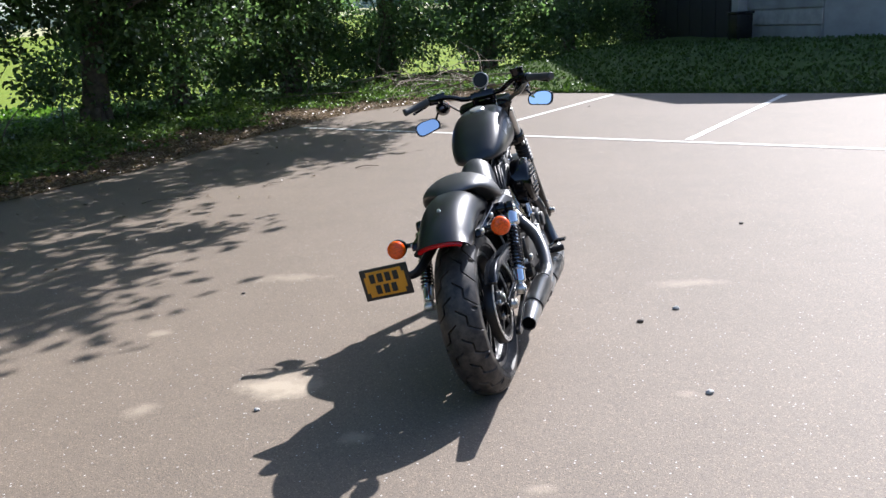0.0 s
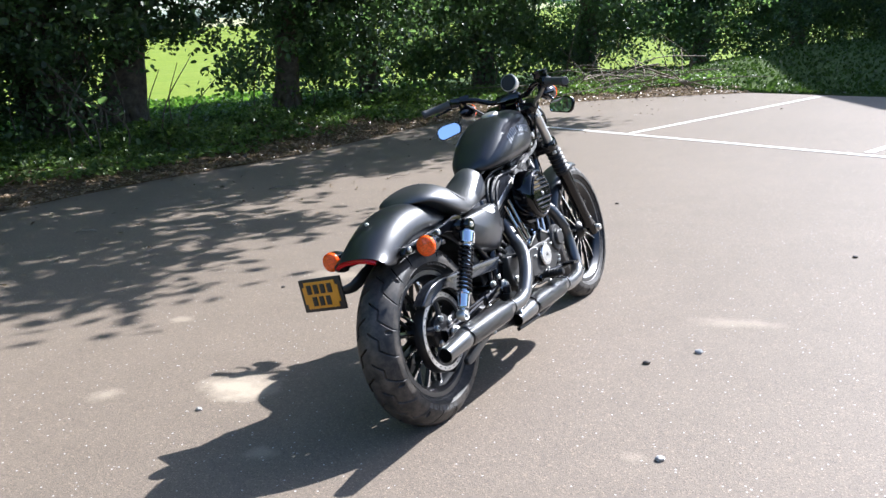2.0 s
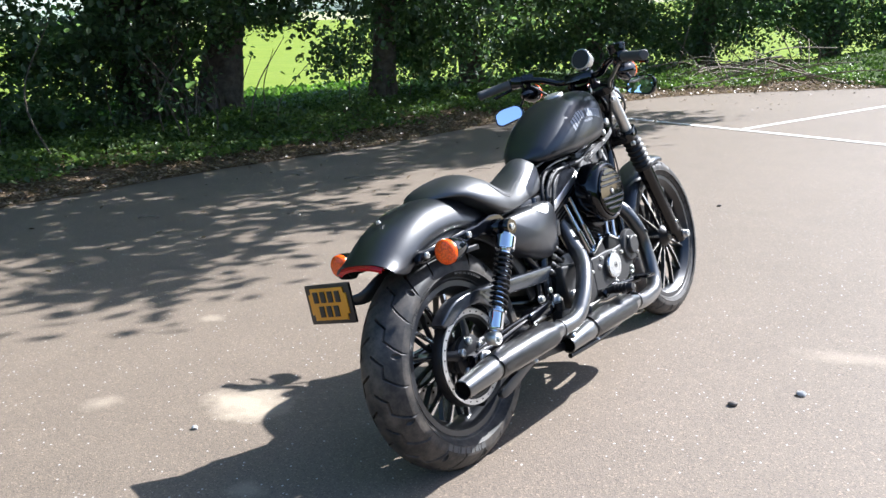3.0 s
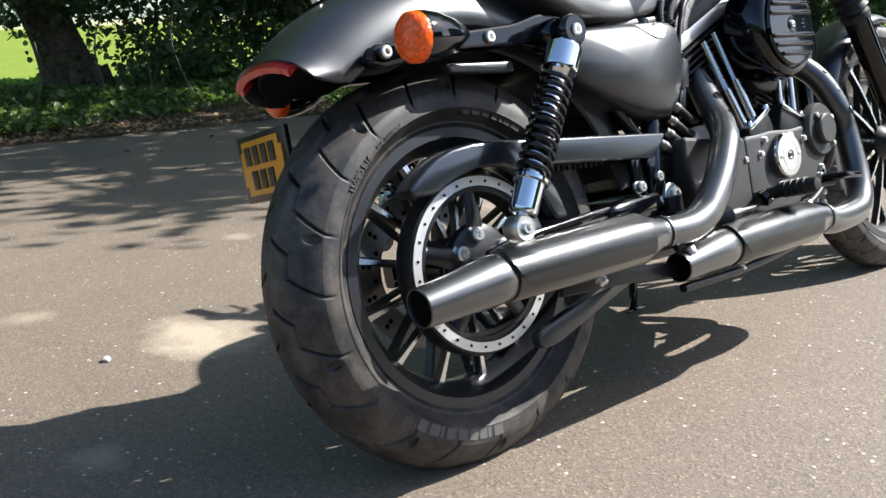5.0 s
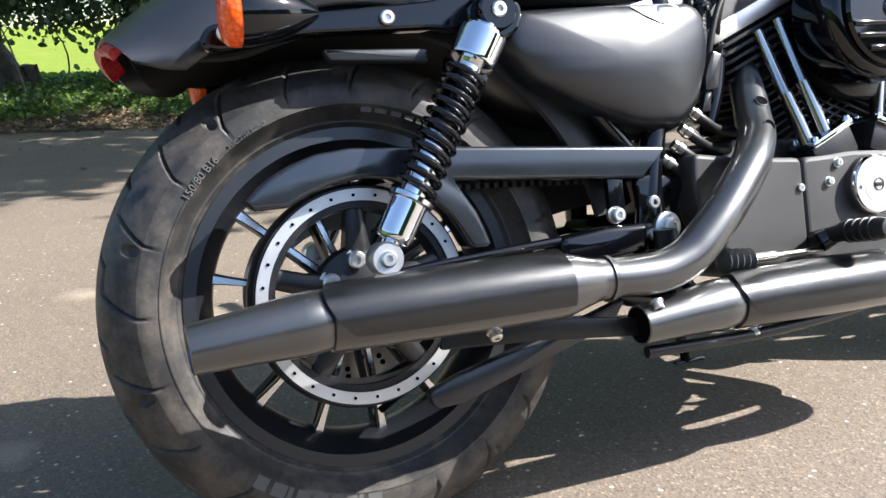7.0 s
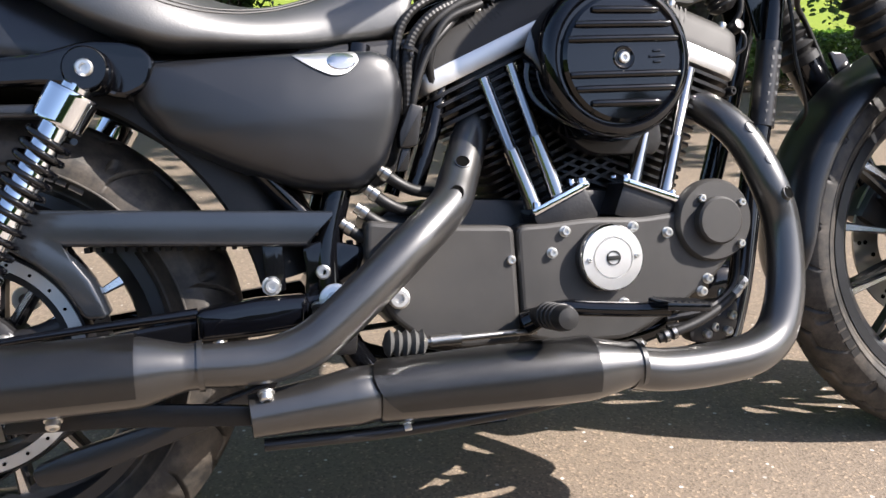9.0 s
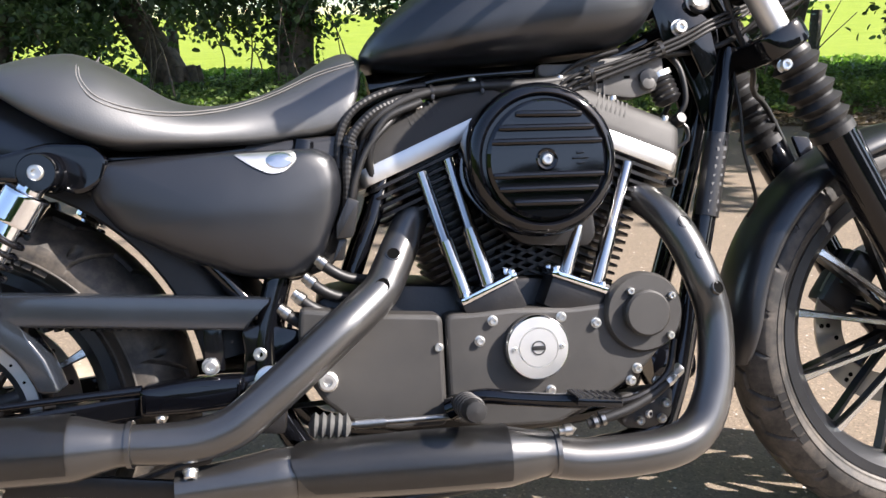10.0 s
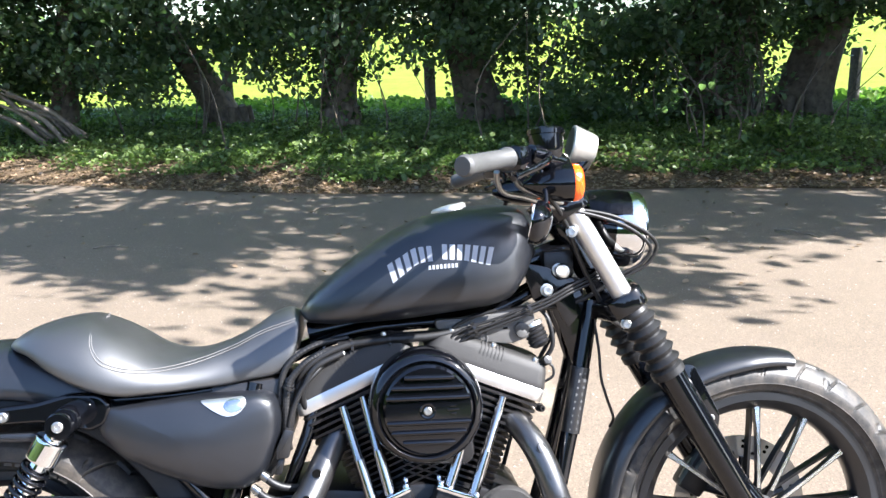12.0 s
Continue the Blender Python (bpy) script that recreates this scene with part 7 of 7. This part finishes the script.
caddy = add("cable_caddy", lambda bm: prism(bm, rounded([(0.850, 0.782), (0.897, 0.781), (0.946, 0.787), (1.0, 0.790), (1.045, 0.796), (1.048, 0.770), (1.038, 0.738), (0.997, 0.7255), (0.9436, 0.7335), (0.900, 0.751), (0.850, 0.764)], 0.008), -0.066, -0.036, 0.004), caddy_grey, bike, "grey moulded cable caddy under the tank", 30)
# Flat black blocks paint the shade inside the slots.
for k in range(5):
    add("caddy_slot", lambda bm: block(bm, (0.925 + k * 0.021, -0.0665, 0.765 + k * 0.003 - 0.016 * (k % 2)), (0.009, 0.002, 0.004), None, 0.0006), hollow, caddy)
for k in range(4):
    add("caddy_rib", lambda bm: block(bm, (0.915 + k * 0.012, -0.0665, 0.757 - k * 0.0035), (0.0028, 0.003, 0.030), None, 0.001), caddy_grey, caddy)
add("caddy_boss", lambda bm: lathe(bm, [(0, 0), (0.013, 0), (0.013, 0.007), (0.011, 0.010), (0.006, 0.0115), (0, 0.0118)], (1.0198, -0.064, 0.7495), RIGHT, 24), caddy_grey, caddy)
for k in range(3):
    o = k * 0.007
    cable([(0.868 + o, -0.072, 0.728), (0.893 + o, -0.080, 0.757 - o), (0.979, -0.080, 0.782 - o), (1.066, -0.085, 0.812 - o), (1.116, -0.083, 0.836 - o), (1.185, -0.06, 0.862 - o), (1.215, -0.02, 0.875)], 0.0030, soft_rubber, "black wiring loom")
for x, z in ((0.925, 0.763), (1.035, 0.795)):
    add("cable_tie", lambda bm: ring(bm, [(0.011, -0.003), (0.013, -0.003), (0.013, 0.003), (0.011, 0.003)], (x, -0.082, z), (0.9, 0, 0.35), 16), plastic)
add("hose_clamp", lambda bm: ring(bm, [(0.0205, -0.004), (0.0225, -0.004), (0.0225, 0.004), (0.0205, 0.004)], (1.043, -0.049, 0.760), (0.35, -0.1, -0.93), 24), zinc)
add("ignition_coil", lambda bm: (block(bm, (0.985, -0.045, 0.775), (0.11, 0.04, 0.035), Matrix.Rotation(radians(-6), 4, "Y"), 0.006), lathe(bm, [(0, 0), (0.014, 0), (0.014, 0.012), (0, 0.014)], (1.02, -0.062, 0.755), RIGHT, 18)), cast_black, bike, "dark grey coil pack under the tank")
add("ignition_switch", lambda bm: (lathe(bm, [(0, 0), (0.016, 0), (0.016, 0.018), (0.0145, 0.020), (0, 0.020)], (1.105, -0.06, 0.865), RIGHT, 24), block(bm, (1.10, -0.045, 0.88), (0.06, 0.04, 0.05), None, 0.008)), cast_black, bike, "black ignition switch")
add("switch_face", lambda bm: lathe(bm, [(0, 0), (0.0125, 0), (0.0125, 0.003), (0.010, 0.005), (0, 0.006)], (1.105, -0.080, 0.865), RIGHT, 24), brushed, bike, "bright metal key face")
add("horn_cover", lambda bm: (lathe(bm, [(0, 0), (0.018, 0), (0.021, 0.004), *[(0.019 + 0.003 * (k % 2), 0.006 + k * 0.004) for k in range(8)], (0.012, 0.042), (0, 0.042)], (1.045, -0.05, 0.755), (0.35, -0.1, -0.93), 20)), plastic, bike, "black ribbed hose elbow")
add("oil_filter", lambda bm: lathe(bm, [(0, 0), (0.036, 0), (0.038, 0.01), (0.038, 0.06), (0.03, 0.075), (0, 0.075)], (1.03, 0.02, 0.30), (1, 0, 0.05), 28), gloss, engine, "gloss black oil filter")
for x, z in ((0.985, 0.276), (0.981, 0.253), (1.0, 0.30)):
    add("case_bolt", lambda bm: bolt(bm, (x, -0.108, z), (0.4, -0.9, 0), 0.007, 0.006), zinc, engine)
for k in range(2):
    add("oil_line", lambda bm: sweep(bm, [(0.90, -0.12, 0.262 + k * 0.014), (0.96, -0.125, 0.27 + k * 0.014), (1.01, -0.115, 0.30 + k * 0.012), (1.03, -0.10, 0.36)], 0.005, 8, 4), cast_black, engine)


def ribbed_loom(pts, r, label):
    """A corrugated sleeve along a smoothed line."""
    line = smooth_line(pts, 26)
    add("cable", lambda bm: sweep(bm, line, [r * (1.0 if k % 4 < 2 else 0.93) for k in range(len(line))], 10, 1), soft_rubber, bike, label, 20)


ribbed_loom([(0.550, -0.092, 0.560), (0.5564, -0.095, 0.606), (0.5589, -0.094, 0.652), (0.5691, -0.092, 0.686), (0.5984, -0.088, 0.716), (0.635, -0.080, 0.733), (0.6876, -0.070, 0.743)], 0.0072, "black corrugated wiring sleeve")
ribbed_loom([(0.545, -0.086, 0.640), (0.552, -0.084, 0.690), (0.575, -0.080, 0.724), (0.620, -0.070, 0.747), (0.680, -0.060, 0.756)], 0.0062, "black corrugated wiring sleeve")
cable([(0.5695, -0.080, 0.629), (0.5821, -0.082, 0.675), (0.6057, -0.078, 0.698), (0.640, -0.070, 0.709), (0.660, -0.05, 0.700)], 0.0045, soft_rubber, "black spark plug lead")
cable([(0.66, -0.072, 0.742), (0.7531, -0.078, 0.7495), (0.8365, -0.075, 0.751), (0.90, -0.065, 0.758)], 0.0085, soft_rubber, "black wiring loom")
cable([(0.876, -0.060, 0.700), (0.873, -0.066, 0.735), (0.884, -0.072, 0.763), (0.918, -0.078, 0.783), (0.97, -0.080, 0.796)], 0.0036, soft_rubber, "black wiring loom")
cable([(0.700, -0.045, 0.725), (0.705, -0.06, 0.742), (0.722, -0.065, 0.751)], 0.004, soft_rubber, "black wiring loom")
cable([(1.055, -0.045, 0.80), (1.075, -0.06, 0.77), (1.082, -0.062, 0.72), (1.066, -0.055, 0.69)], 0.0048, soft_rubber, "black wiring loom")
for x, y, z, d in ((0.6876, -0.072, 0.7445, (1, 0, 0.15)), (0.760, -0.078, 0.7495, (1, 0, 0.05)), (0.5640, -0.094, 0.670, (0.35, 0, 1))):
    add("cable_tie", lambda bm: (ring(bm, [(0.0095, -0.0022), (0.0115, -0.0022), (0.0115, 0.0022), (0.0095, 0.0022)], (x, y, z), d, 18), block(bm, (x, y - 0.009, z - 0.008), (0.005, 0.005, 0.007), None, 0.001)), plastic, bike, "black cable tie")
# breather pipe and bolt on the front cylinder head
add("head_fitting", lambda bm: (lathe(bm, [(0, -0.006), (0.010, -0.006), (0.010, 0.004), (0.008, 0.009), (0, 0.010)], (1.066, -0.070, 0.690), (0.2, -0.9, 0.3), 16), sweep(bm, [(1.066, -0.07, 0.688), (1.078, -0.072, 0.677), (1.078, -0.072, 0.659), (1.062, -0.068, 0.648)], 0.0028, 8, 4)), cast_black, engine, "dull metal breather fitting")
add("head_bolt", lambda bm: bolt(bm, (1.052, -0.068, 0.5957), (0.3, -0.95, 0), 0.0070, 0.008), cast_black, engine)
# hose and unions low at the front of the crankcase
hose = add("oil_hose", lambda bm: sweep(bm, [(0.8813, -0.128, 0.2507), (0.9031, -0.130, 0.2566), (0.9472, -0.128, 0.2686), (0.9922, -0.122, 0.2889), (1.0289, -0.105, 0.3103)], 0.0075, 12, 5), soft_rubber, engine, "black rubber oil hose")
for p in ((0.892, -0.129, 0.2535), (0.9035, -0.130, 0.2567)):
    add("hose_clip", lambda bm: ring(bm, [(0.0074, -0.003), (0.0098, -0.003), (0.0098, 0.003), (0.0074, 0.003)], p, (1, 0, 0.25), 16), steel_dull, hose)
for p in ((1.015, -0.113, 0.303), (1.030, -0.104, 0.312)):
    add("hose_union", lambda bm: lathe(bm, [(0, -0.009), (0.0085, -0.009), (0.0095, -0.004), (0.0095, 0.004), (0.0085, 0.009), (0, 0.009)], p, (0.8, 0.3, 0.5), 8), zinc, hose)
pump = add("oil_pump", lambda bm: prism(bm, rounded([(0.935, 0.285), (0.985, 0.292), (1.022, 0.290), (1.018, 0.245), (0.985, 0.228), (0.940, 0.235)], 0.012), -0.112, -0.080, 0.006), wrinkle, engine, "dark cast oil pump housing", 30)
for x, z in ((1.0071, 0.2685), (0.9997, 0.2459), (0.9659, 0.2452), (0.9659, 0.279)):
    add("pump_bolt", lambda bm: bolt(bm, (x, -0.114, z), RIGHT, 0.0068, 0.006), zinc, pump)
add("case_fitting", lambda bm: lathe(bm, [(0, -0.014), (0.006, -0.014), (0.006, -0.006), (0.009, -0.006), (0.009, 0.004), (0.006, 0.006), (0, 0.012)], (0.8531, -0.125, 0.2446), (1, -0.1, 0.1), 12), zinc, engine)
# keys hanging below the switch
keys = add("key", lambda bm: (lathe(bm, [(0, -0.0012), (0.011, -0.0012), (0.011, 0.0012), (0, 0.0012)], (1.060, -0.066, 0.988), (0.35, -1, 0), 20), block(bm, (1.055, -0.064, 0.966), (0.007, 0.002, 0.030), Matrix.Rotation(radians(-14), 4, "Y"), 0.0008)), zinc, bike, "bright key hanging on its ring")
add("key_ring", lambda bm: ring(bm, [(0.0095, -0.0008), (0.0110, -0.0008), (0.0110, 0.0008), (0.0095, 0.0008)], (1.058, -0.062, 1.006), (0.8, -0.6, 0), 28), chrome, keys)
